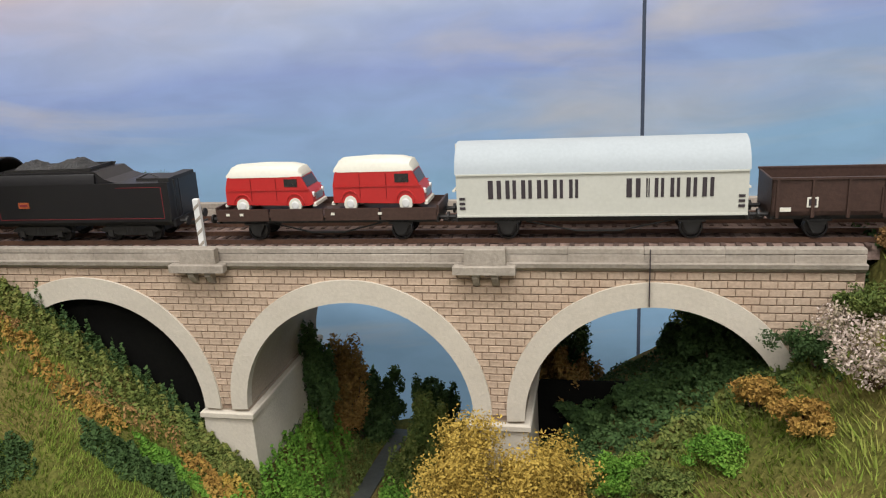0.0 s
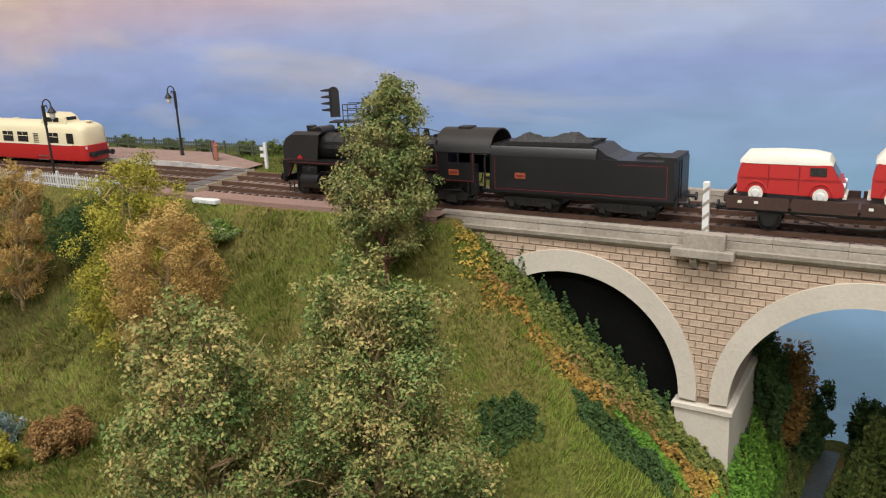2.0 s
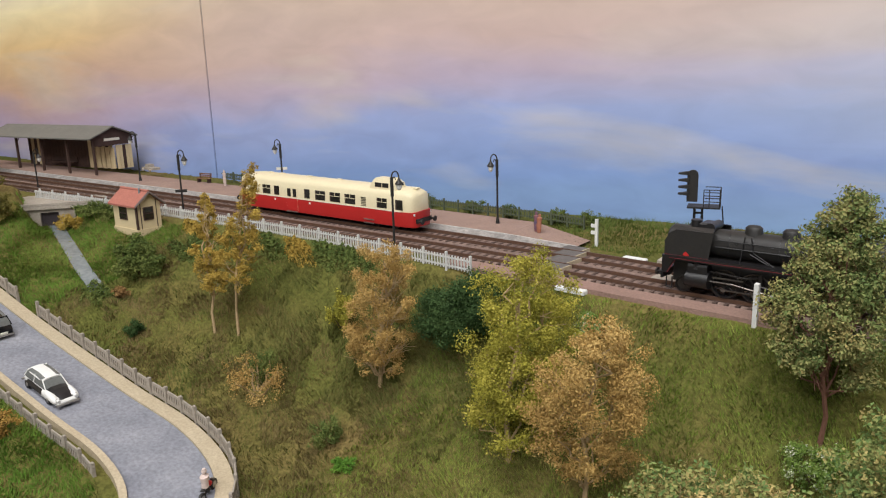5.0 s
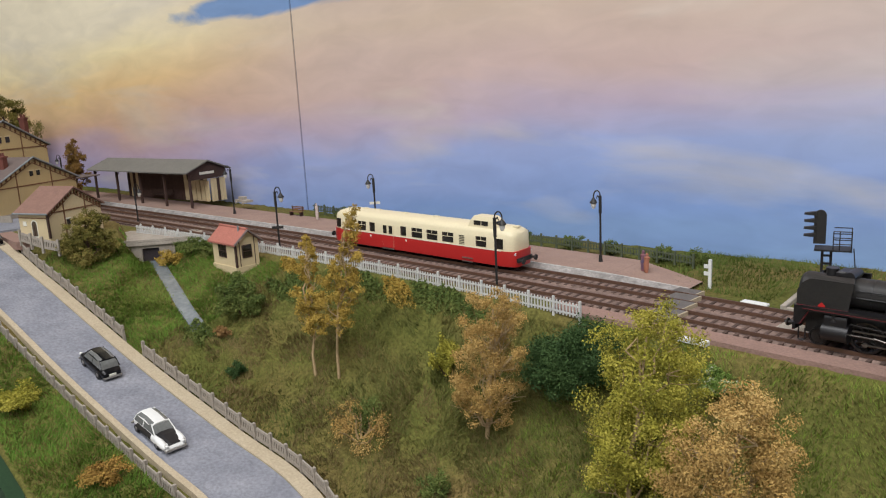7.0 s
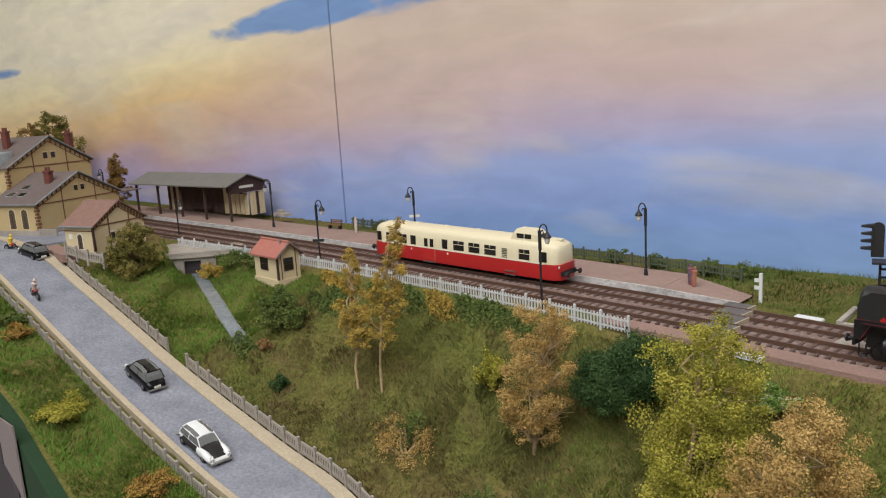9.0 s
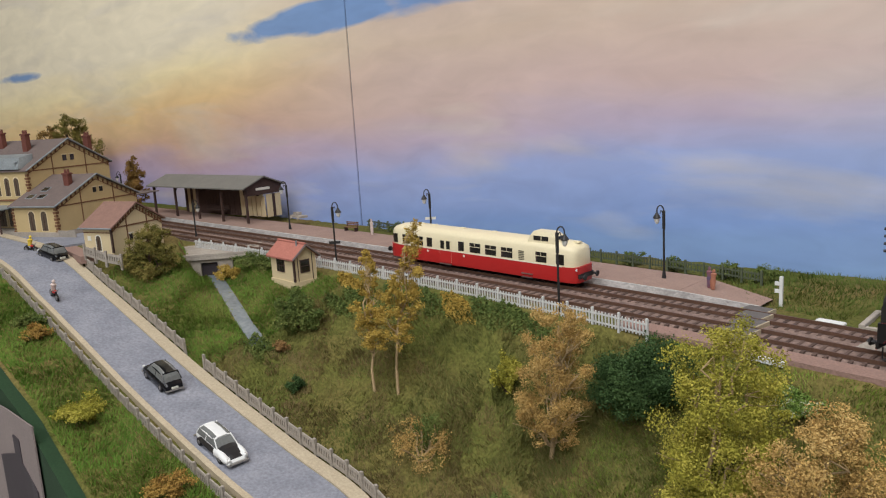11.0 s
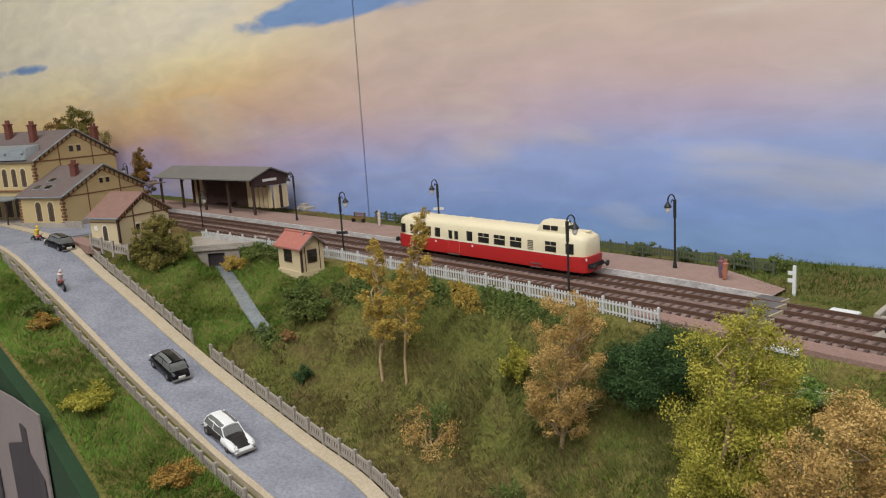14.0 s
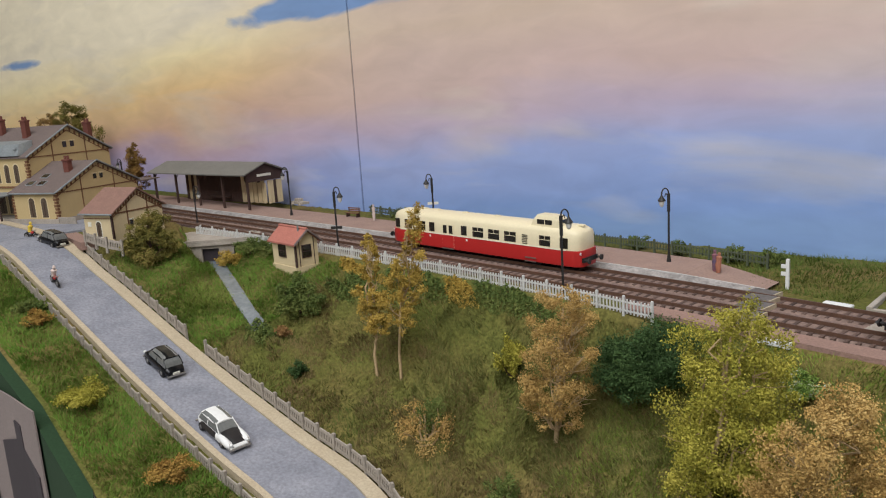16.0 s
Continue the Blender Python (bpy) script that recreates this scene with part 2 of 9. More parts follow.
def ground_material():
    """Meadow: greens and straw colours in patches."""
    m = bpy.data.materials.new("meadow_ground")
    m.use_nodes = True
    n, l = m.node_tree.nodes, m.node_tree.links
    b = n["Principled BSDF"]
    b.inputs["Roughness"].default_value, b.inputs["Specular IOR Level"].default_value = 0.95, 0.1
    tc = n.new("ShaderNodeTexCoord")
    r = n.new("ShaderNodeValToRGB")
    cols = [(0.07, 0.088, 0.018), (0.11, 0.11, 0.028), (0.155, 0.12, 0.042), (0.19, 0.13, 0.055)]
    while len(r.color_ramp.elements) < 4:
        r.color_ramp.elements.new(0.5)
    for i, c in enumerate(cols):
        r.color_ramp.elements[i].position, r.color_ramp.elements[i].color = 0.3 + 0.15 * i, (*c, 1)
    a, f = n.new("ShaderNodeTexNoise"), n.new("ShaderNodeTexNoise")
    a.inputs["Scale"].default_value, a.inputs["Detail"].default_value = 8.5, 6
    f.inputs["Scale"].default_value, f.inputs["Detail"].default_value = 350, 4
    l.new(tc.outputs["Object"], a.inputs["Vector"])
    l.new(tc.outputs["Object"], f.inputs["Vector"])
    l.new(a.outputs["Fac"], r.inputs[0])
    mr = n.new("ShaderNodeMapRange")
    mr.inputs[1].default_value, mr.inputs[2].default_value, mr.inputs[3].default_value, mr.inputs[4].default_value = 0.3, 0.7, 0.65, 1.3
    l.new(f.outputs["Fac"], mr.inputs[0])
    mu = n.new("ShaderNodeVectorMath")
    mu.operation = "SCALE"
    l.new(r.outputs[0], mu.inputs[0])
    l.new(mr.outputs[0], mu.inputs["Scale"])
    l.new(mu.outputs[0], b.inputs["Base Color"])
    bp = n.new("ShaderNodeBump")
    bp.inputs["Strength"].default_value, bp.inputs["Distance"].default_value = 0.8, 0.002
    l.new(f.outputs["Fac"], bp.inputs["Height"])
    l.new(bp.outputs[0], b.inputs["Normal"])
    return m


def sky_paint():
    """Hand-painted sky: blue bands low down, peach above, yellow and orange towards one end, with loose horizontal clouds."""
    m = bpy.data.materials.new("painted_sky")
    m.use_nodes = True
    n, l = m.node_tree.nodes, m.node_tree.links
    b = n["Principled BSDF"]
    b.inputs["Roughness"].default_value, b.inputs["Specular IOR Level"].default_value = 0.85, 0.1
    tc, sep = n.new("ShaderNodeTexCoord"), n.new("ShaderNodeSeparateXYZ")
    l.new(tc.outputs["Object"], sep.inputs[0])

    def noise_of(sx, sz, detail, shift):
        mp, t = n.new("ShaderNodeMapping"), n.new("ShaderNodeTexNoise")
        mp.inputs["Scale"].default_value, mp.inputs["Location"].default_value = (sx, 1, sz), (shift, 0, shift)
        t.inputs["Scale"].default_value, t.inputs["Detail"].default_value = 1.0, detail
        t.inputs["Distortion"].default_value = 0.6
        l.new(tc.outputs["Object"], mp.inputs[0])
        l.new(mp.outputs[0], t.inputs["Vector"])
        return t.outputs["Fac"]

    def math_of(op, a, c, d=None):
        k = n.new("ShaderNodeMath")
        k.operation = op
        for i, v in enumerate((a, c, d)):
            if v is None:
                continue
            if isinstance(v, (int, float)):
                k.inputs[i].default_value = v
            else:
                l.new(v, k.inputs[i])
        return k.outputs[0]

    def ramp_of(fac, stops):
        r = n.new("ShaderNodeValToRGB")
        while len(r.color_ramp.elements) < len(stops):
            r.color_ramp.elements.new(0.5)
        for i, (p, c) in enumerate(stops):
            r.color_ramp.elements[i].position, r.color_ramp.elements[i].color = p, (*c, 1)
        l.new(fac, r.inputs[0])
        return r.outputs[0]

    def mix_of(fac, a, c):
        k = n.new("ShaderNodeMix")
        k.data_type = "RGBA"
        l.new(fac, k.inputs[0])
        l.new(a, k.inputs[6])
        l.new(c, k.inputs[7])
        return k.outputs[2]

    x, z = sep.outputs["X"], sep.outputs["Z"]
    wob = noise_of(2.2, 9.0, 5, 3.1)
    hgt = math_of("ADD", math_of("MULTIPLY", z, 2.5), math_of("MULTIPLY_ADD", wob, 0.30, -0.15))
    hgt = math_of("ADD", hgt, math_of("MULTIPLY", x, -0.12))
    # middle part of the board: blue low, lilac, peach, warm grey
    mid = ramp_of(hgt, [(0.0, (0.235, 0.36, 0.58)), (0.16, (0.22, 0.33, 0.61)), (0.33, (0.31, 0.38, 0.63)), (0.43, (0.46, 0.39, 0.49)), (0.54, (0.55, 0.42, 0.39)), (0.75, (0.57, 0.45, 0.36)), (0.95, (0.55, 0.44, 0.37))])
    # far left: lilac low, peach, orange and yellow with pale clouds
    left = ramp_of(hgt, [(0.0, (0.27, 0.35, 0.58)), (0.26, (0.30, 0.33, 0.58)), (0.42, (0.47, 0.36, 0.44)), (0.52, (0.60, 0.40, 0.28)), (0.66, (0.74, 0.53, 0.27)), (0.80, (0.82, 0.70, 0.42)), (0.95, (0.80, 0.72, 0.54))])
    # towards the viaduct: plain blue with cream veils
    right = ramp_of(hgt, [(0.0, (0.26, 0.43, 0.62)), (0.10, (0.28, 0.40, 0.62)), (0.22, (0.28, 0.36, 0.62)), (0.30, (0.40, 0.47, 0.65)), (0.38, (0.50, 0.52, 0.60)), (0.6, (0.58, 0.53, 0.50))])
    fl = n.new("ShaderNodeMapRange")
    fl.interpolation_type = "SMOOTHSTEP"
    fl.inputs[1].default_value, fl.inputs[2].default_value = -0.85, -1.35
    l.new(x, fl.inputs[0])
    fr = n.new("ShaderNodeMapRange")
    fr.interpolation_type = "SMOOTHSTEP"
    fr.inputs[1].default_value, fr.inputs[2].default_value = -0.55, 0.1
    l.new(x, fr.inputs[0])
    base = mix_of(fr.outputs[0], mix_of(fl.outputs[0], mid, left), right)
    veil = ramp_of(noise_of(2.6, 13.0, 6, 11.7), [(0.0, (0, 0, 0)), (0.52, (0, 0, 0)), (0.72, (0.6, 0.6, 0.6)), (1.0, (0.85, 0.85, 0.85))])
    cream = n.new("ShaderNodeRGB")
    cream.outputs[0].default_value = (0.60, 0.55, 0.48, 1)
    base = mix_of(veil, base, cream.outputs[0])
    blue = n.new("ShaderNodeRGB")
    blue.outputs[0].default_value = (0.14, 0.27, 0.52, 1)
    # two brushed blue patches above the station
    rag = math_of("MULTIPLY_ADD", noise_of(5.0, 16.0, 6, 27.3), 3.2, -1.6)

    def patch(x0, z0, a, c, tilt):
        dx = math_of("ADD", x, -x0)
        dz = math_of("ADD", math_of("ADD", z, -z0), math_of("MULTIPLY", dx, -tilt))
        e = math_of("ADD", math_of("POWER", math_of("ABSOLUTE", math_of("MULTIPLY", dx, 1 / a), 0), 2.0), math_of("POWER", math_of("ABSOLUTE", math_of("MULTIPLY", dz, 1 / c), 0), 2.0))
        return math_of("SUBTRACT", rag, math_of("ADD", e, -1.0))

    both = math_of("MAXIMUM", patch(-0.96, 0.305, 0.30, 0.026, 0.03), patch(-2.02, 0.292, 0.16, 0.016, 0.0))
    streak = ramp_of(both, [(0.0, (0, 0, 0)), (0.25, (0, 0, 0)), (0.75, (0.9, 0.9, 0.9))])
    base = mix_of(streak, base, blue.outputs[0])
    mott = n.new("ShaderNodeMapRange")
    mott.inputs[1].default_value, mott.inputs[2].default_value, mott.inputs[3].default_value, mott.inputs[4].default_value = 0.3, 0.7, 0.93, 1.07
    l.new(noise_of(14, 40, 5, 5.0), mott.inputs[0])
    mu = n.new("ShaderNodeVectorMath")
    mu.operation = "SCALE"
    l.new(base, mu.inputs[0])
    l.new(mott.outputs[0], mu.inputs["Scale"])
    l.new(mu.outputs[0], b.inputs["Base Color"])
    return m


M_GROUND = ground_material()
M_SKY = sky_paint()


# ---- small builders ----
class Maker:
    """Gathers simple solids into one mesh."""

    def __init__(self):
        self.v, self.f = [], []

    def add(self, verts, faces):
        k = len(self.v)
        self.v += [tuple(p) for p in verts]
        self.f += [tuple(i + k for i in f) for f in faces]
        return self

    def box(self, a, b, c=0.0):
        """Box between two corners; c: chamfer of the upper edges."""
        (x0, y0, z0), (x1, y1, z1) = a, b
        if c:
            rings = [(x0, y0, x1, y1, z0), (x0, y0, x1, y1, z1 - c), (x0 + c, y0 + c, x1 - c, y1 - c, z1)]
        else:
            rings = [(x0, y0, x1, y1, z0), (x0, y0, x1, y1, z1)]
        v, f = [], []
        for p, q, r, s, z in rings:
            v += [(p, q, z), (r, q, z), (r, s, z), (p, s, z)]
        for k in range(len(rings) - 1):
            for i in range(4):
                j = (i + 1) % 4
                f.append((4 * k + i, 4 * k + j, 4 * k + 4 + j, 4 * k + 4 + i))
        f += [(3, 2, 1, 0), tuple(4 * (len(rings) - 1) + i for i in range(4))]
        return self.add(v, f)

    def rod(self, p, q, r0, r1=None, n=8):
        """Tapered round bar from p to q."""
        r1 = r0 if r1 is None else r1
        p, q = Vector(p), Vector(q)
        d = (q - p).normalized()
        u = d.orthogonal().normalized()
        w = d.cross(u)
        v = []
        for c, r in ((p, r0), (q, r1)):
            v += [c + r * (math.cos(2 * math.pi * i / n) * u + math.sin(2 * math.pi * i / n) * w) for i in range(n)]
        f = [(i, (i + 1) % n, n + (i + 1) % n, n + i) for i in range(n)] + [tuple(range(n - 1, -1, -1)), tuple(range(n, 2 * n))]
        return self.add(v, f)

    def path(self, pts, r0, r1=None, n=6):
        r1 = r0 if r1 is None else r1
        for i in range(len(pts) - 1):
            a, b = i / (len(pts) - 1), (i + 1) / (len(pts) - 1)
            self.rod(pts[i], pts[i + 1], r0 + (r1 - r0) * a, r0 + (r1 - r0) * b, n)
        return self

    def prism(self, poly, lo, hi, axis="y"):
        """A flat outline pushed along an axis. Outline points are (x, z) for y, (y, z) for x, (x, y) for z."""
        n = len(poly)

        def put(p, h):
            return {"y": (p[0], h, p[1]), "x": (h, p[0], p[1]), "z": (p[0], p[1], h)}[axis]

        v = [put(p, lo) for p in poly] + [put(p, hi) for p in poly]
        f = [(i, (i + 1) % n, n + (i + 1) % n, n + i) for i in range(n)] + [tuple(range(n - 1, -1, -1)), tuple(range(n, 2 * n))]
        return self.add(v, f)

    def loft(self, rings, closed=True):
        """Skin over equal rings of points."""
        n = len(rings[0])
        v, f = [], []
        for r in rings:
            v += r
        for k in range(len(rings) - 1):
            for i in range(n if closed else n - 1):
                j = (i + 1) % n
                f.append((k * n + i, k * n + j, k * n + n + j, k * n + n + i))
        if closed:
            f += [tuple(range(n - 1, -1, -1)), tuple((len(rings) - 1) * n + i for i in range(n))]
        return self.add(v, f)

    def ball(self, c, r, n=10, squash=1.0):
        rings = []
        for k in range(1, n // 2 + 1):
            a = math.pi * k / (n // 2 + 1) - math.pi / 2
            rings.append([(c[0] + r * math.cos(a) * math.cos(2 * math.pi * i / n), c[1] + r * math.cos(a) * math.sin(2 * math.pi * i / n), c[2] + squash * r * math.sin(a)) for i in range(n)])
        return self.loft(rings)

    def mesh(self, name):
        me = bpy.data.meshes.new(name)
        me.from_pydata(self.v, [], self.f)
        bm = bmesh.new()
        bm.from_mesh(me)
        bmesh.ops.recalc_face_normals(bm, faces=bm.faces)
        bm.to_mesh(me)
        bm.free()
        return me


def smooth(me):
    me.polygons.foreach_set("use_smooth", [True] * len(me.polygons))
    try:
        me.set_sharp_from_angle(angle=radians(40))
    except AttributeError:
        pass
    return me


def part(name, maker, mat, parent, label="", round_off=False):
    me = maker.mesh(name)
    me.materials.append(mat)
    if round_off:
        smooth(me)
    ob = new(name, me)
    ob.parent = parent
    if label:
        ob["label"] = label
    return ob


def thing(name, label, category, at=None, group="", kind=""):
    ob = new(name)
    ob.empty_display_size = 0.01
    ob.matrix_world = at or Matrix()
    return tagged(ob, label, category, group, kind)


def solo(name, maker, mat, label, category, group="", kind="", round_off=False, at=None):
    ob = part(name, maker, mat, None, "", round_off)
    if at:
        ob.matrix_world = at
    return tagged(ob, label, category, group, kind)


def sstep(a, b, x):
    t = np.clip((x - a) / (b - a), 0, 1)
    return t * t * (3 - 2 * t)


def curve(points, step=0.006):
    """A smooth line through points, evenly stepped."""
    p = np.array(points, float)
    p = np.vstack([2 * p[0] - p[1], p, 2 * p[-1] - p[-2]])
    out = []
    for i in range(1, len(p) - 2):
        n = max(2, int(np.linalg.norm(p[i + 1] - p[i]) / step))
        for k in range(n):
            t = k / n
            out.append(0.5 * (2 * p[i] + (p[i + 1] - p[i - 1]) * t + (2 * p[i - 1] - 5 * p[i] + 4 * p[i + 1] - p[i + 2]) * t * t + (3 * p[i] - p[i - 1] - 3 * p[i + 1] + p[i + 2]) * t ** 3))
    return np.array(out + [p[-2]])


def sideways(line, d):
    """The line moved by d to its left, in plan."""
    t = np.gradient(line[:, :2], axis=0)
    t /= np.linalg.norm(t, axis=1)[:, None]
    out = line.copy()
    out[:, 0] -= t[:, 1] * d
    out[:, 1] += t[:, 0] * d
    return out


# ---- plan ----
def ground_z(x):
    """Level of the line's formation."""
    return 0.004 + np.maximum(0, -0.3 - np.asarray(x, float)) * 0.024


FAR = curve([(1.0, 0.07), (0.3, 0.07), (0.0, 0.067), (-0.15, 0.064), (-0.3, 0.059), (-0.42, 0.048), (-0.56, 0.030), (-0.71, 0.008), (-0.87, -0.018), (-1.1, -0.06), (-1.4, -0.12), (-1.9, -0.24)])
NEAR = sideways(FAR, 0.040)
NEAR[:, 1] = np.where(NEAR[:, 1] > FAR[:, 1], 2 * FAR[:, 1] - NEAR[:, 1], NEAR[:, 1])


def at_x(line, x):
    o = np.argsort(line[:, 0])
    return float(np.interp(x, line[o, 0], line[o, 1]))


def far_y(x):
    o = np.argsort(FAR[:, 0])
    return np.interp(x, FAR[o, 0], FAR[o, 1])


ROAD = curve([(-1.32, -0.338, 0.045), (-1.06, -0.304, 0.039), (-0.93, -0.288, 0.009), (-0.85, -0.28, -0.011), (-0.73, -0.268, -0.042), (-0.6, -0.256, -0.068), (-0.525, -0.248, -0.082), (-0.472, -0.257, -0.091), (-0.438, -0.285, -0.097), (-0.412, -0.33, -0.102), (-0.395, -0.43, -0.108)])


def back_y(x):
    """The sky board in plan."""
    return 0.347 + (np.asarray(x, float) - 0.271) * 0.196


def front_y(x):
    return np.interp(x, [-1.4, -0.86, -0.74, -0.60, -0.5, -0.2, 0.6], [-0.415, -0.376, -0.364, -0.362, -0.43, -0.38, -0.34])


STREAM = curve([(-0.985, -0.121, 0.002), (-0.93, -0.135, 0.0), (-0.875, -0.150, -0.002), (-0.815, -0.165, -0.008), (-0.775, -0.174, -0.015), (-0.742, -0.179, -0.023), (-0.730, -0.184, -0.028)])


def height(x, y):
    x, y = np.broadcast_arrays(np.asarray(x, float), np.asarray(y, float))
    shp = x.shape
    x, y = x.ravel(), y.ravel()
    g = ground_z(x)
    edge = far_y(x) - 0.04 - 0.030
    low_y = np.interp(x, [-1.1, -0.98, -0.86, -0.735, -0.6, -0.5, -0.42, 0.5], [-0.27, -0.256, -0.244, -0.233, -0.217, -0.208, -0.225, -0.235])
    low_z = np.interp(x, [-1.1, -0.98, -0.86, -0.735, -0.6, -0.5, -0.42, -0.3, -0.1, 0.5], [0.039, 0.022, -0.009, -0.041, -0.068, -0.086, -0.099, -0.112, -0.135, -0.16])
    u = np.clip((edge - y) / (edge - low_y), 0, 1.6)
    p = np.interp(x, [-0.85, -0.75, -0.58, 0.5], [1.0, 1.05, 2.3, 2.1])
    f = np.where(u < 1, 1 - (1 - np.minimum(u, 1)) ** p, 1 + 0.15 * (u - 1))
    f = f * sstep(0, 0.12, u)
    z = g + (low_z - g) * f
    # grassed bank behind the platform and beyond the line
    z += 0.002 * sstep(0.045, 0.10, y - far_y(x)) * sstep(-0.52, -0.36, x) * (1 - sstep(-0.14, -0.10, x))
    # valley below the viaduct
    left = np.where(x < 0.034, -0.80 * (x + 0.128), -0.1296 - 2.3 * (x - 0.034))
    v = np.maximum(np.maximum(left, np.where(x > 0.16, np.interp(x, [0.16, 0.268, 0.318, 0.345, 0.37], [-0.164, -0.090, -0.055, -0.030, 0.004]), -0.164 - 1.3 * (0.16 - x))), -0.19)
    lim = np.where(x < 0.12, np.minimum(v, 0.3), np.minimum(v, g))
    z = np.where(x > -0.2, np.minimum(z, np.where(x > 0.36, g, lim)), z)
    right = x > 0.12
    z = np.where(right, np.minimum(v, g + 0.0) - 0.1 * np.maximum(0, -y - 0.02) * sstep(0.2, 0.4, x), z)
    z = np.where(right & (x > 0.36), g - 0.35 * np.maximum(0, -y - 0.0), z)
    # open hollow behind the viaduct
    hol = sstep(0.118, 0.150, y) * sstep(-0.16, -0.08, x)
    z = z * (1 - hol) + np.minimum(z, -0.19 + 0.10 * sstep(-0.02, -0.12, x)) * hol
    # open gap before the sky board
    w = sstep(0.185, 0.20, y) * sstep(-0.10, -0.06, x)
    z = z * (1 - w) + np.minimum(z, -0.31) * w
    # station plateau
    w = sstep(-0.935, -0.985, x + 0.25 * np.maximum(0, -0.26 - y)) * np.where(y < -0.14, 1.0, sstep(-1.0, -1.06, x))
    z = z * (1 - w) + np.where(y < -0.14, 0.038, np.maximum(g, 0.018)) * w
    # road bed
    d2 = (x[:, None] - ROAD[None, :, 0]) ** 2 + (y[:, None] - ROAD[None, :, 1]) ** 2
    k = d2.argmin(1)
    run = np.gradient(ROAD, axis=0)
    run = run / np.linalg.norm(run[:, :2], axis=1)[:, None]
    s = (x - ROAD[k, 0]) * run[k, 0] + (y - ROAD[k, 1]) * run[k, 1]
    d, rz = np.sqrt(d2.min(1)), ROAD[k, 2] + np.clip(s, -0.01, 0.01) * run[k, 2]
    front = y < ROAD[k, 1]
    z = np.where(front & (x < -0.42), rz - 0.10 * d, z)
    w = 1 - sstep(0.038, 0.06, d)
    z = z * (1 - w) + (rz - 0.003) * w
    # ditch of the stream
    d2 = (x[:, None] - STREAM[None, :, 0]) ** 2 + (y[:, None] - STREAM[None, :, 1]) ** 2
    k = d2.argmin(1)
    d, sz = np.sqrt(d2.min(1)), STREAM[:, 2][k]
    w = 1 - sstep(0.013, 0.036, d)
    z = z * (1 - w) + (sz - 0.003) * w
    return z.reshape(shp)


def on(x, y):
    return float(height(x, y))


# ---- room, layout base and ground ----
m = Maker()
m.box((-4.2, -3.6, -1.02), (3.2, 2.2, -1.0))
solo("floor", m, M_ROOM, "plain grey hall floor below the layout", "floor", kind="structure")
m = Maker().box((-4.2, -3.6, 2.2), (3.2, 2.2, 2.25))
solo("ceiling", m, M_ROOM, "plain pale hall ceiling", "ceiling", kind="structure")
for nm, a, b in (("wall_south", (-4.2, -3.7, -1), (3.2, -3.6, 2.2)), ("wall_north", (-4.2, 2.2, -1), (3.2, 2.3, 2.2)), ("wall_west", (-4.3, -3.7, -1), (-4.2, 2.3, 2.2)), ("wall_east", (3.2, -3.7, -1), (3.3, 2.3, 2.2))):
    solo(nm, Maker().box(a, b), M_ROOM, "plain pale hall wall", "wall", kind="structure")

GX = np.arange(-2.6, 1.0201, 0.0075)
GV = np.linspace(0, 1, 105)
xs = np.repeat(GX[:, None], len(GV), 1)
ys = front_y(xs) + GV[None, :] * (back_y(xs) - 0.002 - front_y(xs))
zs = height(xs, ys)
rng = np.random.default_rng(5)
zs = zs + rng.normal(0, 0.0006, zs.shape) * ((ys < far_y(xs) - 0.075) | (ys > far_y(xs) + 0.05))
nx, ny = xs.shape
m = Maker()
m.v = list(map(tuple, np.stack([xs, ys, zs], -1).reshape(-1, 3)))
m.f = [(i * ny + j, i * ny + ny + j, i * ny + ny + j + 1, i * ny + j + 1) for i in range(nx - 1) for j in range(ny - 1)]
solo("ground", m, M_GROUND, "modelled meadow and embankment of green and straw-coloured scatter", "ground", kind="structure", round_off=True)
# fascia under the front edge
m = Maker()
for i in range(0, nx - 4, 4):
    x0, x1 = GX[i], GX[i + 4]
    y0, y1 = float(front_y(x0)), float(front_y(x1))
    m.add([(x0, y0, -1), (x1, y1, -1), (x1, y1, zs[i + 4, 0] + 0.001), (x0, y0, zs[i, 0] + 0.001)], [(0, 1, 2, 3)])
    m.add([(x0, y0 - 0.01, -1), (x1, y1 - 0.01, -1), (x1, y1 - 0.01, zs[i + 4, 0] + 0.001), (x0, y0 - 0.01, zs[i, 0] + 0.001)], [(0, 1, 2, 3)])
    m.add([(x0, y0 - 0.01, zs[i, 0] + 0.001), (x1, y1 - 0.01, zs[i + 4, 0] + 0.001), (x1, y1, zs[i + 4, 0] + 0.001), (x0, y0, zs[i, 0] + 0.001)], [(0, 1, 2, 3)])
solo("fascia", m, M_DEAD, "dark green felt fascia along the layout edge", "fascia", kind="structure")
t = thing("poster", "faded sepia photograph poster on the layout fascia", "poster")


def fascia_strip(xs_, low, high, out):
    """A thin sheet that follows the fascia; its upper edge runs between two levels."""
    rings = []
    for x in xs_:
        y, z1 = float(front_y(x)) - out, float(np.interp(x, [xs_[0], xs_[-1]], high))
        rings.append([(x, y, low), (x, y, z1), (x, y + 0.0012, z1), (x, y + 0.0012, low)])
    return Maker().loft(rings)


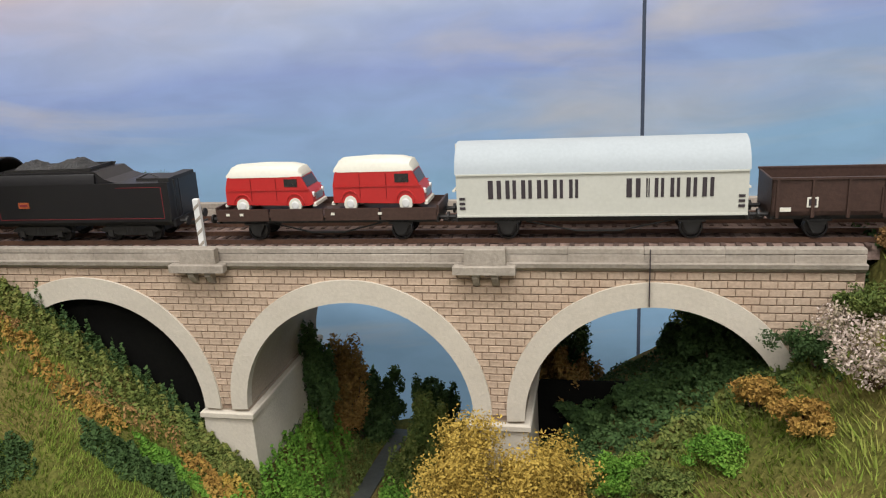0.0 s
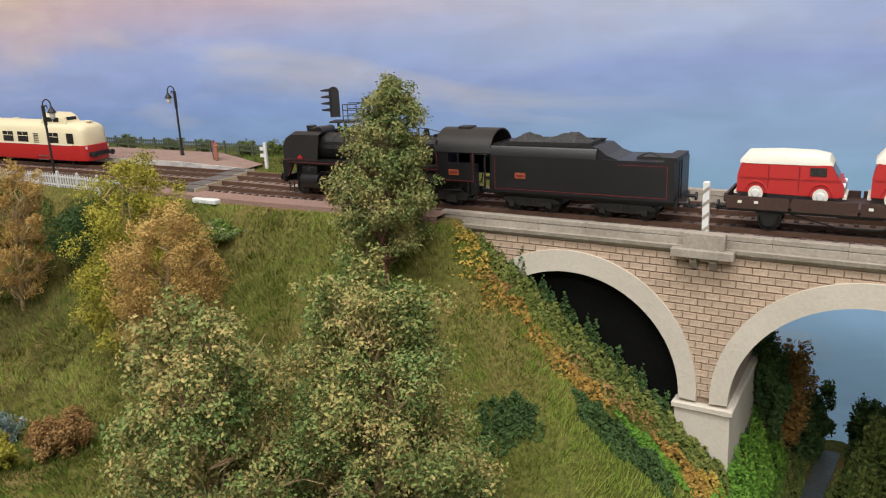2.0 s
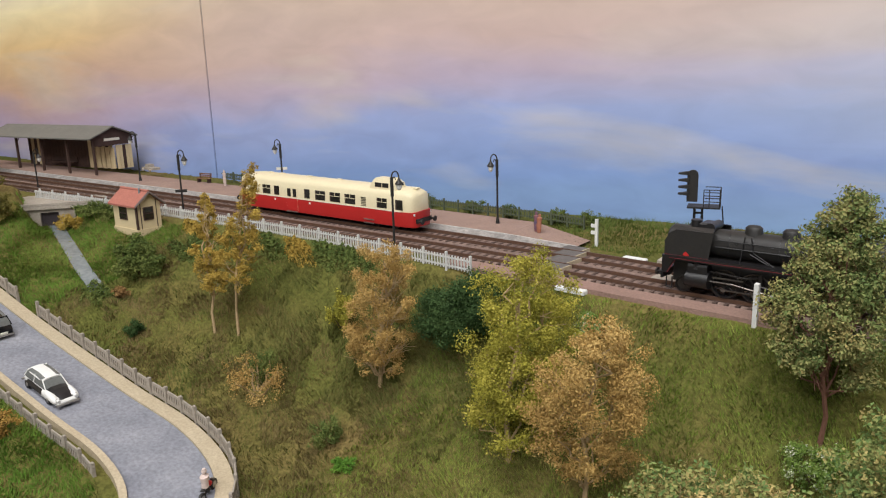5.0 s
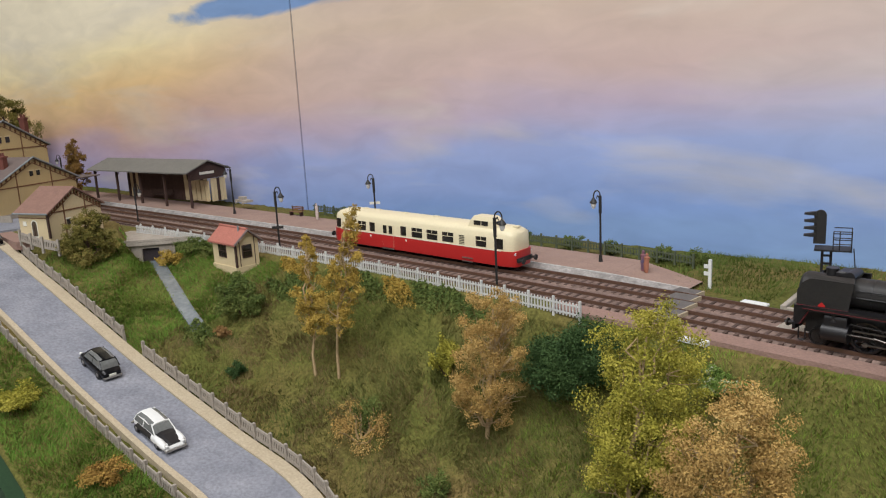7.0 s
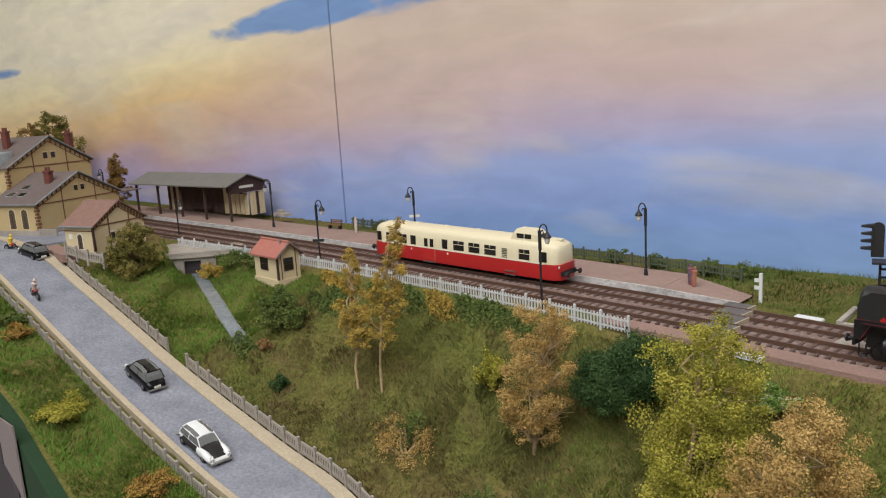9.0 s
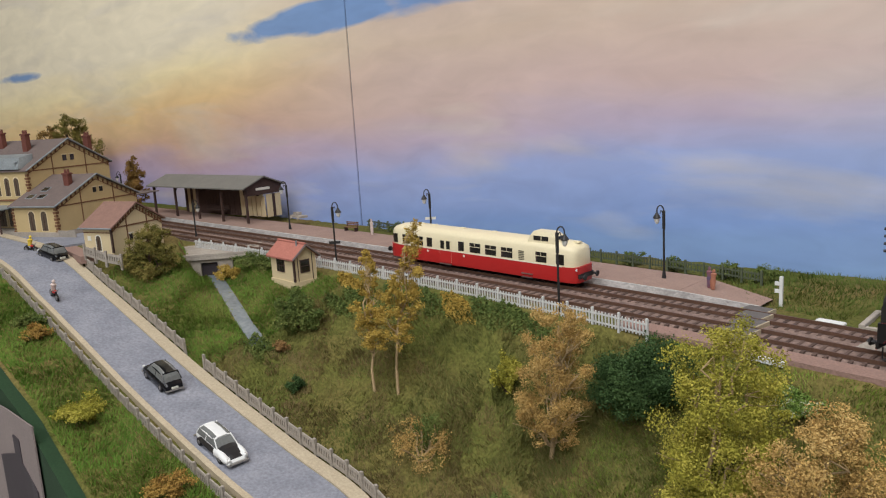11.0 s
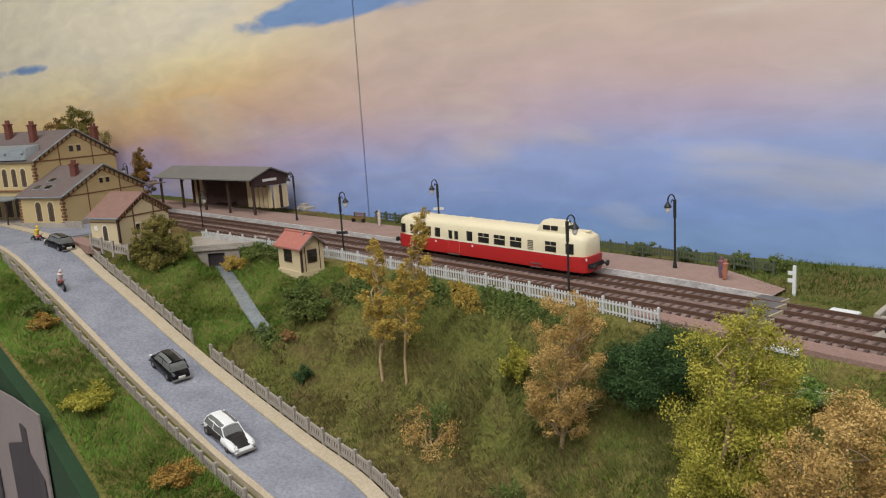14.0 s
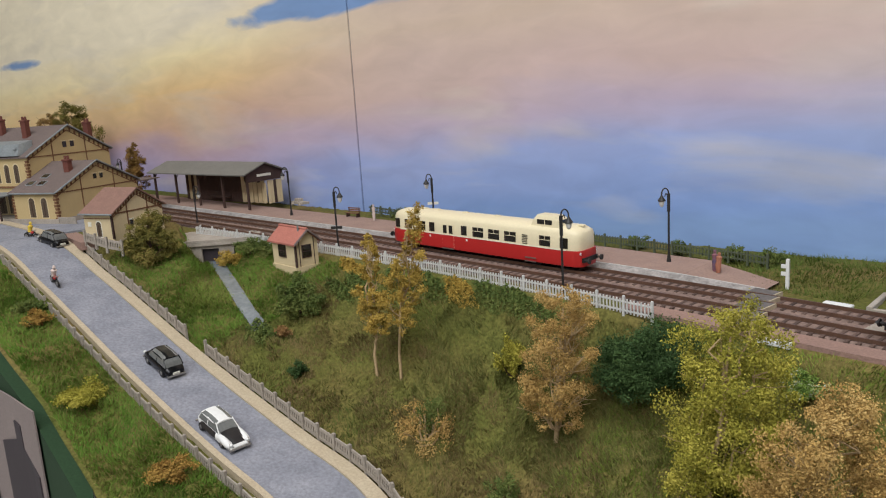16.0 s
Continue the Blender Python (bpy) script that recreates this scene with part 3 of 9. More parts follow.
part("paper", fascia_strip(list(np.linspace(-1.5, -0.708, 12)), -0.45, (-0.100, -0.038), 0.0128), M_PAPER, t)
for x0, x1, low, high in ((-0.815, -0.770, -0.32, (-0.092, -0.078)), (-0.770, -0.754, -0.32, (-0.062, -0.062)), (-0.754, -0.718, -0.32, (-0.082, -0.094)), (-1.05, -0.87, -0.34, (-0.15, -0.12)), (-1.3, -1.15, -0.3, (-0.22, -0.2))):
    part("dark_shape", fascia_strip([x0, (x0 + x1) / 2, x1], low, high, 0.0144), M_INK_SHADE, t)

# sky boards
def board(nm, xa, xb):
    m = Maker()
    ya, yb = float(back_y(xa)), float(back_y(xb))
    m.add([(xa, ya, -0.5), (xb, yb, -0.5), (xb, yb, 0.9), (xa, ya, 0.9), (xa, ya + 0.012, -0.5), (xb, yb + 0.012, -0.5), (xb, yb + 0.012, 0.9), (xa, ya + 0.012, 0.9)], [(0, 1, 2, 3), (7, 6, 5, 4), (0, 4, 5, 1), (3, 2, 6, 7), (0, 3, 7, 4), (1, 5, 6, 2)])
    solo(nm, m, M_SKY, "backdrop board painted with a cloudy evening sky", "backdrop", kind="structure")


board("backdrop_1", -3.4, -0.9850)
board("backdrop_2", -0.9822, 0.2692)
board("backdrop_3", 0.2725, 1.6)
m = Maker()
for xa, w in ((-0.9836, 0.004), (0.271, 0.006)):
    ya = float(back_y(xa)) + 0.0015
    m.box((xa - w, ya, -0.5), (xa + w, ya + 0.02, 0.9))
solo("backdrop_batten", m, M_BATTEN, "dark batten showing in the backdrop joints", "batten", kind="structure")

# ---- road, pavement, kerb wall ----
def ribbon(line, a, b, lift, thick=0.002):
    """A strip between two offsets of a line (to its left)."""
    p, q = sideways(line, a), sideways(line, b)
    m = Maker()
    n = len(line)
    v, f = [], []
    for s, e in ((p, lift), (q, lift), (q, lift - thick), (p, lift - thick)):
        v += [(x, y, z + e) for x, y, z in s]
    for i in range(n - 1):
        for k in range(4):
            j = (k + 1) % 4
            f.append((k * n + i, k * n + i + 1, j * n + i + 1, j * n + i))
    return m.add(v, f)


solo("road", ribbon(ROAD, -0.0265, 0.0245, 0.0, 0.004), M_ROAD, "worn grey model road with brush marks", "road", kind="structure", round_off=True)
solo("pavement", ribbon(ROAD, 0.0247, 0.0362, 0.0012, 0.006), M_PAVE, "beige sanded pavement beside the road", "pavement", kind="structure", round_off=True)
solo("kerb", ribbon(ROAD, -0.0315, -0.0267, 0.0025, 0.010), M_PAVE, "low beige kerb wall along the verge", "kerb", kind="structure", round_off=True)
m = Maker().box((-1.9, -0.388, 0.030), (-1.075, -0.17, 0.0405))
solo("forecourt", m, M_ROAD, "grey station forecourt", "pavement", kind="structure")
m = Maker().box((-1.075, -0.262, 0.030), (-0.985, -0.245, 0.0385))
solo("forecourt_edge", m, M_PINK, "reddish gravel strip beside the forecourt", "pavement", kind="structure")
BROOK = STREAM.copy()
BROOK[:, 2] = STREAM[:, 2] - 0.0022
solo("stream", ribbon(BROOK, -0.0068, 0.0068, 0.0005, 0.002), M_WATER, "narrow grey-blue stream with ripples", "stream", kind="structure")
# black sheets added in two arches in place of their deep shade
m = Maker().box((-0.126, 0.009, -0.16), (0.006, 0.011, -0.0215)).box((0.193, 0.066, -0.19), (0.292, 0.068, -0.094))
solo("dark_cloth", m, M_ARCH_SHADE, "added black sheets standing in for the shade inside the arches", "cloth", kind="structure")
for pts in ([(0.064, -0.2, -0.1895), (0.066, 0.0, -0.1895), (0.072, 0.09, -0.1895), (0.078, 0.165, -0.1895)], [(0.134, -0.2, -0.1895), (0.131, 0.0, -0.1895), (0.128, 0.09, -0.1895), (0.124, 0.165, -0.1895)]):
    solo("valley_stream", ribbon(curve(pts), -0.0065, 0.0065, 0.001, 0.002), M_BROOK, "dull grey stream on the valley floor", "stream", kind="structure")


# ---- track beds and platforms ----
def line3(line, x0, x1, lift):
    s = line[(line[:, 0] >= x0) & (line[:, 0] <= x1)]
    return np.column_stack([s, ground_z(s[:, 0]) + lift])


def bed(nm, line, x0, x1, w, mat, label):
    s = line3(line, x0, x1, 0)
    p = [sideways(s, d) for d in (-w, -w + 0.006, w - 0.006, w)]
    m = Maker()
    n = len(s)
    v, f = [], []
    for q, e in zip(p, (-0.004, 0.0022, 0.0022, -0.004)):
        v += [(x, y, z + e + (0.0005 * noise.noise(Vector((x * 300, y * 300, 0))))) for x, y, z in q]
    for i in range(n - 1):
        for k in range(3):
            f.append((k * n + i, k * n + i + 1, (k + 1) * n + i + 1, (k + 1) * n + i))
    return solo(nm, m.add(v, f), mat, label, "track bed", kind="structure")


mid = 0.5 * (FAR + NEAR)
bed("ballast_bed", mid, -1.9, 0.99, 0.037, M_BALLAST, "reddish-brown ballast under both tracks")
pl = line3(FAR, -1.9, -0.385, 0.0)


def platform(nm, line, a, b, top, mat, label, cat="platform"):
    p, q = sideways(line, a), sideways(line, b)
    m = Maker()
    n = len(line)
    v, f = [], []
    for s, e in ((p, -0.004), (p, top), (q, top), (q, -0.004)):
        v += [(x, y, z + e) for x, y, z in s]
    for i in range(n - 1):
        for k in range(3):
            f.append((k * n + i, k * n + i + 1, (k + 1) * n + i + 1, (k + 1) * n + i))
    f += [(0, n, 2 * n, 3 * n), (n - 1, 4 * n - 1, 3 * n - 1, 2 * n - 1)]
    return solo(nm, m.add(v, f), mat, label, cat, kind="structure")


sgn = 1 if sideways(FAR, 0.01)[60, 1] > FAR[60, 1] else -1
PT = 0.0062
full = pl[pl[:, 0] < -0.452]
ramp = pl[pl[:, 0] >= -0.458]
platform("platform", full, sgn * 0.0245, sgn * 0.082, PT, M_PLATF, "sandy pink station platform")
platform("platform_edge", full, sgn * 0.0225, sgn * 0.0243, PT + 0.0006, M_EDGE, "cracked whitish stone edging of the platform")


def sloped_band(line, a, za, b, zb):
    """A sloping strip between two offsets of a line."""
    p, q = sideways(line, a), sideways(line, b)
    n = len(line)
    v = [(x, y, z + za) for x, y, z in p] + [(x, y, z + zb) for x, y, z in q] + [(x, y, z - 0.004) for x, y, z in q]
    return Maker().add(v, [(i, i + 1, n + i + 1, n + i) for i in range(n - 1)] + [(n + i, n + i + 1, 2 * n + i + 1, 2 * n + i) for i in range(n - 1)])


solo("platform_face", sloped_band(full, sgn * 0.0160, 0.0018, sgn * 0.0223, PT), M_FACE, "grey crumbling stone face of the platform", "platform", kind="structure")
# the platform ends in a ramp whose edge swings away from the track to the crossing
run = (ramp[:, 0] + 0.458) / 0.073
fall = PT * (1 - run) + 0.0030 * run


def offset_each(line, d):
    """Sideways by a distance of its own at each point."""
    one = sideways(line, 1.0)
    return np.column_stack([line[:, :2] + (one[:, :2] - line[:, :2]) * np.asarray(d)[:, None], line[:, 2]])


k = len(ramp)
edge_in = 0.0225 + 0.0040 * run
p, q, w = offset_each(ramp, sgn * edge_in), offset_each(ramp, sgn * (0.082 - 0.030 * run)), offset_each(ramp, sgn * np.full(k, 0.0160))
v = [(a[0], a[1], a[2] + h) for a, h in zip(p, fall)] + [(a[0], a[1], a[2] + h) for a, h in zip(q, fall)] + [(a[0], a[1], a[2] - 0.004) for a in q]
solo("platform_ramp", Maker().add(v, [(i, i + 1, k + i + 1, k + i) for i in range(k - 1)] + [(k + i, k + i + 1, 2 * k + i + 1, 2 * k + i) for i in range(k - 1)]), M_PLATF, "sloping gravel end of the platform", "platform", kind="structure")
v = [(a[0], a[1], a[2] + h + 0.0006) for a, h in zip(p, fall)] + [(a[0], a[1], a[2] + h + 0.0006) for a, h in zip(offset_each(ramp, sgn * (edge_in + 0.0018)), fall)] + [(a[0], a[1], a[2] + 0.0018) for a in w]
solo("ramp_edge", Maker().add(v[:2 * k], [(i, i + 1, k + i + 1, k + i) for i in range(k - 1)]), M_EDGE, "cracked whitish stone edging of the ramp", "platform", kind="structure")
solo("ramp_face", Maker().add(v[:k] + v[2 * k:], [(i, i + 1, k + i + 1, k + i) for i in range(k - 1)]), M_FACE, "grey crumbling stone face of the ramp", "platform", kind="structure")
cess = line3(NEAR, -0.45, -0.14, 0.0)
solo("cess_path", ribbon(cess, -sgn * 0.034, -sgn * 0.017, 0.0026, 0.004), M_PINK, "pinkish gravel path beside the track", "path", kind="structure")


# ---- rails ----
def rails(nm, line, label):
    t = thing(nm, label, "track", kind="structure")
    s = line3(line, -1.9, 0.99, 0.0)
    for d in (-0.0092, 0.0092):
        part("rail", ribbon(sideways(s, d), -0.0006, 0.0006, 0.0052, 0.0026), M_RAIL, t)
    return t


TRACK_NEAR = rails("near_track", NEAR, "rusty rails on dark wooden sleepers in ballast")
TRACK_FAR = rails("far_track", FAR, "rusty rails on dark wooden sleepers in ballast")


def rail_pose(line, x, lift=0.0052):
    y0, y1 = at_x(line, x - 0.03), at_x(line, x + 0.03)
    return pose(x, at_x(line, x), float(ground_z(x)) + lift, 0, -math.degrees(math.atan2(float(ground_z(x + 0.03) - ground_z(x - 0.03)), 0.06)), math.degrees(math.atan2(y1 - y0, 0.06)))


# ---- viaduct ----
BX0, BX1, BY0, BY1, DECK = -0.146, 0.352, 0.003, 0.118, -0.001
ARCH, RAD, SPR = (-0.060, 0.098, 0.257), 0.0662, -0.0873


def soffit(x):
    for c in ARCH:
        if abs(x - c) < RAD:
            return SPR + math.sqrt(RAD ** 2 - (x - c) ** 2)
    return -0.20 if 0.0 < x < 0.2 else -0.12


viaduct = thing("viaduct", "three-arched model railway viaduct of buff brick and pale stone", "bridge", kind="structure")
cols = sorted(set([BX0, BX1] + [round(c + RAD * math.cos(math.pi * k / 40), 5) for c in ARCH for k in range(41)]))
m = Maker()
for a, b in zip(cols[:-1], cols[1:]):
    e = 1e-6
    za, zb = soffit(a + e), soffit(b - e)
    m.add([(a, BY0, za), (b, BY0, zb), (b, BY0, DECK), (a, BY0, DECK), (a, BY1, za), (b, BY1, zb), (b, BY1, DECK), (a, BY1, DECK)],
          [(0, 1, 2, 3), (7, 6, 5, 4), (0, 4, 5, 1), (3, 2, 6, 7)])
for c in ARCH:
    for s in (-1, 1):
        x = c + s * RAD
        m.add([(x, BY0, -0.2 if 0 < x < 0.2 else -0.12), (x, BY1, -0.2 if 0 < x < 0.2 else -0.12), (x, BY1, SPR), (x, BY0, SPR)], [(0, 1, 2, 3)])
# soffits and inner faces get a browner, darker tone than the piers
part("body", m, M_ARCH_INSIDE, viaduct, "smooth brownish inside of the arches, darker than the piers")
m = Maker()
for a, b in zip(cols[:-1], cols[1:]):
    za, zb = max(soffit(a + 1e-6), -0.088), max(soffit(b - 1e-6), -0.088)
    m.add([(a, BY0 - 0.0004, za), (b, BY0 - 0.0004, zb), (b, BY0 - 0.0004, DECK), (a, BY0 - 0.0004, DECK)], [(0, 1, 2, 3)])
part("mortar_bed", m, M_MORTAR, viaduct)
for c in ARCH:
    rings = []
    for k in range(37):
        a = math.pi * k / 36
        r = []
        for rr, yy in ((RAD - 0.0004, BY0 - 0.0022), (RAD + 0.0092 + 0.0038 * math.sin(a), BY0 - 0.0022), (RAD + 0.0096 + 0.0038 * math.sin(a), BY0 + 0.002), (RAD - 0.0004, BY0 + 0.004)):
            r.append((c + rr * math.cos(a), yy, SPR + rr * math.sin(a) - (0.0006 if rr > RAD else 0)))
        rings.append(r)
    part("arch_ring", Maker().loft(rings), M_STONE, viaduct, "pale stone arch ring")
for x0, x1 in ((0.0045, 0.0335), (0.162, 0.1925)):
    part("impost", Maker().box((x0 - 0.002, BY0 - 0.0035, SPR - 0.0057), (x1 + 0.002, BY1 + 0.002, SPR - 0.0022), 0.0008), M_STONE, viaduct, "pale stone impost band")
    m = Maker()
    m.prism([(x0 - 0.0005, SPR - 0.0059), (x1 + 0.0005, SPR - 0.0059), (x1 + 0.002, -0.19), (x0 - 0.002, -0.19)], BY0 - 0.002, BY1 + 0.001)
    part("pier", m, M_STONE, viaduct, "pale stone pier")
# cornice and deck
m = Maker()
m.prism([(BY0 - 0.004, 0.0014), (BY0 + 0.004, 0.0014), (BY0 + 0.004, -0.003), (BY0 - 0.0012, -0.003), (BY0 - 0.0035, -0.0008)], BX0, BX1, "x")
part("cornice", m, M_COPING, viaduct)
part("deck", Maker().box((BX0, BY0 + 0.0041, -0.004), (BX1, BY1, 0.0010)), M_BALLAST, viaduct)
part("module_joint", Maker().box((0.2539, BY0 - 0.0044, -0.0205), (0.2544, BY0 - 0.0023, 0.0086)), M_INK_SHADE, viaduct, "dark joint between two layout modules")
for x0 in (0.0, 0.157):
    r = part("refuge", Maker().box((x0, -0.006, -0.0032), (x0 + 0.032, BY0 - 0.0041, 0.0013), 0.0006), M_COPING, viaduct, "projecting stone refuge")
    part("refuge_wall", Maker().box((x0 + 0.006, -0.004, 0.0014), (x0 + 0.027, BY0 - 0.002, 0.0098), 0.0005), M_COPING, r)
    for dx in (0.0095, 0.0195):
        part("corbel", Maker().prism([(-0.004, -0.0033), (BY0 - 0.0005, -0.0033), (BY0 - 0.0005, -0.0115), (BY0 - 0.003, -0.0105), (-0.0035, -0.006)], x0 + dx, x0 + dx + 0.0035, "x"), M_COPING, r)
# parapet stones, near and far side
rng = random.Random(3)
for yy, hh, xa, xb in ((BY0 - 0.0006, 0.0084, BX0, BX1), (BY1 - 0.010, 0.0105, -0.157, BX1)):
    x = xa
    while x < xb - 0.004:
        w = min(0.034 + rng.uniform(-0.005, 0.005), xb - x)
        for z0, z1 in ((0.0015, 0.0012 + hh * 0.5), (0.0016 + hh * 0.5, hh)):
            part("parapet_stone", Maker().box((x + 0.00006, yy + rng.uniform(-0.0002, 0.0002), z0), (x + w - 0.00006, yy + 0.005, z1), 0.0003), M_COPING, viaduct)
        x += w
t = thing("striped_post", "pale whitewashed marker post standing on the viaduct refuge", "post", pose(0.0145, 0.0085, 0.001, 0, -1.0, 0))
part("shaft", Maker().box((-0.0017, -0.0012, 0), (0.0017, 0.0012, 0.034), 0.0005), M_WHITE, t)
for i in range(4):
    part("stripe", Maker().add([(-0.00175, -0.0013, 0.006 + i * 0.007), (0.00175, -0.0013, 0.009 + i * 0.007), (0.00175, -0.0013, 0.011 + i * 0.007), (-0.00175, -0.0013, 0.008 + i * 0.007)], [(0, 1, 2, 3)]), M_CONC, t)


# ---- rolling stock: local x runs back along the line, z from the rail tops ----
def wheel(parent, x, y, r, spokes=0, mat=None, w=0.0022, name="wheel"):
    """One wheel on its own: tyre, disc or spokes, hub."""
    s = 1 if y > 0 else -1
    m = Maker()
    n = 24
    rings = []
    for rr, yy in ((r * 0.86, y), (r * 0.86, y + s * w), (r, y + s * w), (r * 1.0, y), (r * 1.06, y - s * 0.0003), (r * 1.06, y - s * 0.0009), (r * 0.86, y - s * 0.0009)):
        rings.append([(x + rr * math.cos(2 * math.pi * i / n), yy, r + rr * math.sin(2 * math.pi * i / n)) for i in range(n)])
    v, f = [], []
    for q in rings:
        v += q
    for k in range(len(rings)):
        k2 = (k + 1) % len(rings)
        for i in range(n):
            f.append((k * n + i, k * n + (i + 1) % n, k2 * n + (i + 1) % n, k2 * n + i))
    m.add(v, f)
    if spokes:
        for i in range(spokes):
            a = 2 * math.pi * i / spokes
            m.rod((x, y + s * w * 0.5, r), (x + r * 0.9 * math.cos(a), y + s * w * 0.5, r + r * 0.9 * math.sin(a)), r * 0.065, r * 0.05, 5)
        m.rod((x, y, r), (x, y + s * w * 1.1, r), r * 0.2, r * 0.2, 10)
    else:
        m.rod((x, y, r), (x, y + s * w * 0.6, r), r * 0.88, r * 0.8, 20)
        m.rod((x, y, r), (x, y + s * w * 1.3, r), r * 0.22, r * 0.2, 10)
    return part(name, m, mat or M_GUN, parent)


def buffers(parent, x, s, y=0.0101, z=0.0121, mat=None):
    for yy in (-y, y):
        m = Maker().rod((x, yy, z), (x + s * 0.0042, yy, z), 0.0011).rod((x + s * 0.0042, yy, z), (x + s * 0.0052, yy, z), 0.0027, 0.0026, 12)
        part("buffer", m, mat or M_MATT, parent)


def coupling(parent, x, s):
    m = Maker().box((x, -0.0016, 0.0075), (x + s * 0.006, 0.0016, 0.0092)).rod((x + s * 0.006, -0.0035, 0.0082), (x + s * 0.006, 0.0035, 0.0082), 0.0007)
    m.path([(x + s * 0.006, -0.003, 0.0082), (x + s * 0.0095, -0.003, 0.0095), (x + s * 0.0095, 0.003, 0.0095), (x + s * 0.006, 0.003, 0.0082)], 0.0005)
    part("coupling", m, M_MATT, parent)


def bogie(parent, x, wb, r=0.0055, w=0.0122):
    b = part("bogie", Maker().box((x - wb * 0.72, -0.006, r * 0.9), (x + wb * 0.72, 0.006, r * 1.5)), M_MATT, parent)
    for s in (-1, 1):
        m = Maker().prism([(x - wb * 0.78, r * 1.25), (x - wb * 0.62, r * 1.75), (x + wb * 0.62, r * 1.75), (x + wb * 0.78, r * 1.25), (x + wb * 0.3, r * 0.75), (x - wb * 0.3, r * 0.75)], s * w - 0.0006, s * w + 0.0006)
        for d in (-0.5, 0.5):
            m.box((x + d * wb - 0.0016, s * w - 0.0013, r * 0.65), (x + d * wb + 0.0016, s * w + 0.0013, r * 1.35))
        for d in (-0.12, 0.0, 0.12):
            m.rod((x + d * wb, s * w, r * 0.85), (x + d * wb, s * w, r * 1.6), 0.0009, n=6)
        part("side_frame", m, M_MATT, b)
        for d in (-0.5, 0.5):
            wheel(b, x + d * wb, s * 0.0085, r)
    return b


def outline(poly):
    return [(float(a), float(b)) for a, b in poly]


LOCO_X = -0.285
loco = thing("steam_locomotive", "black steam locomotive with red lining, on the near track", "locomotive", rail_pose(NEAR, LOCO_X + 0.083) @ pose(-0.083, 0, 0) @ Matrix.Diagonal((1, 1, 0.95, 1)))
n = 28
for nm, x0, x1, r, mat in (("boiler", 0.036, 0.136, 0.0098, M_MATT), ("smokebox", 0.008, 0.036, 0.0101, M_MATT)):
    m = Maker().rod((x0, 0, 0.0355), (x1, 0, 0.0355), r, r, n)
    if nm == "smokebox":
        m.rod((0.0062, 0, 0.0355), (0.008, 0, 0.0355), 0.0088, 0.0101, n).rod((0.0052, 0, 0.0355), (0.0062, 0, 0.0355), 0.0062, 0.007, 20)
    part(nm, m, mat, loco, round_off=True)
boil = loco.children[0]
for x in (0.047, 0.062, 0.078, 0.094, 0.11, 0.126):
    part("boiler_band", Maker().rod((x, 0, 0.0355), (x + 0.0008, 0, 0.0355), 0.01, 0.01, n), M_BLACK, boil, round_off=True)
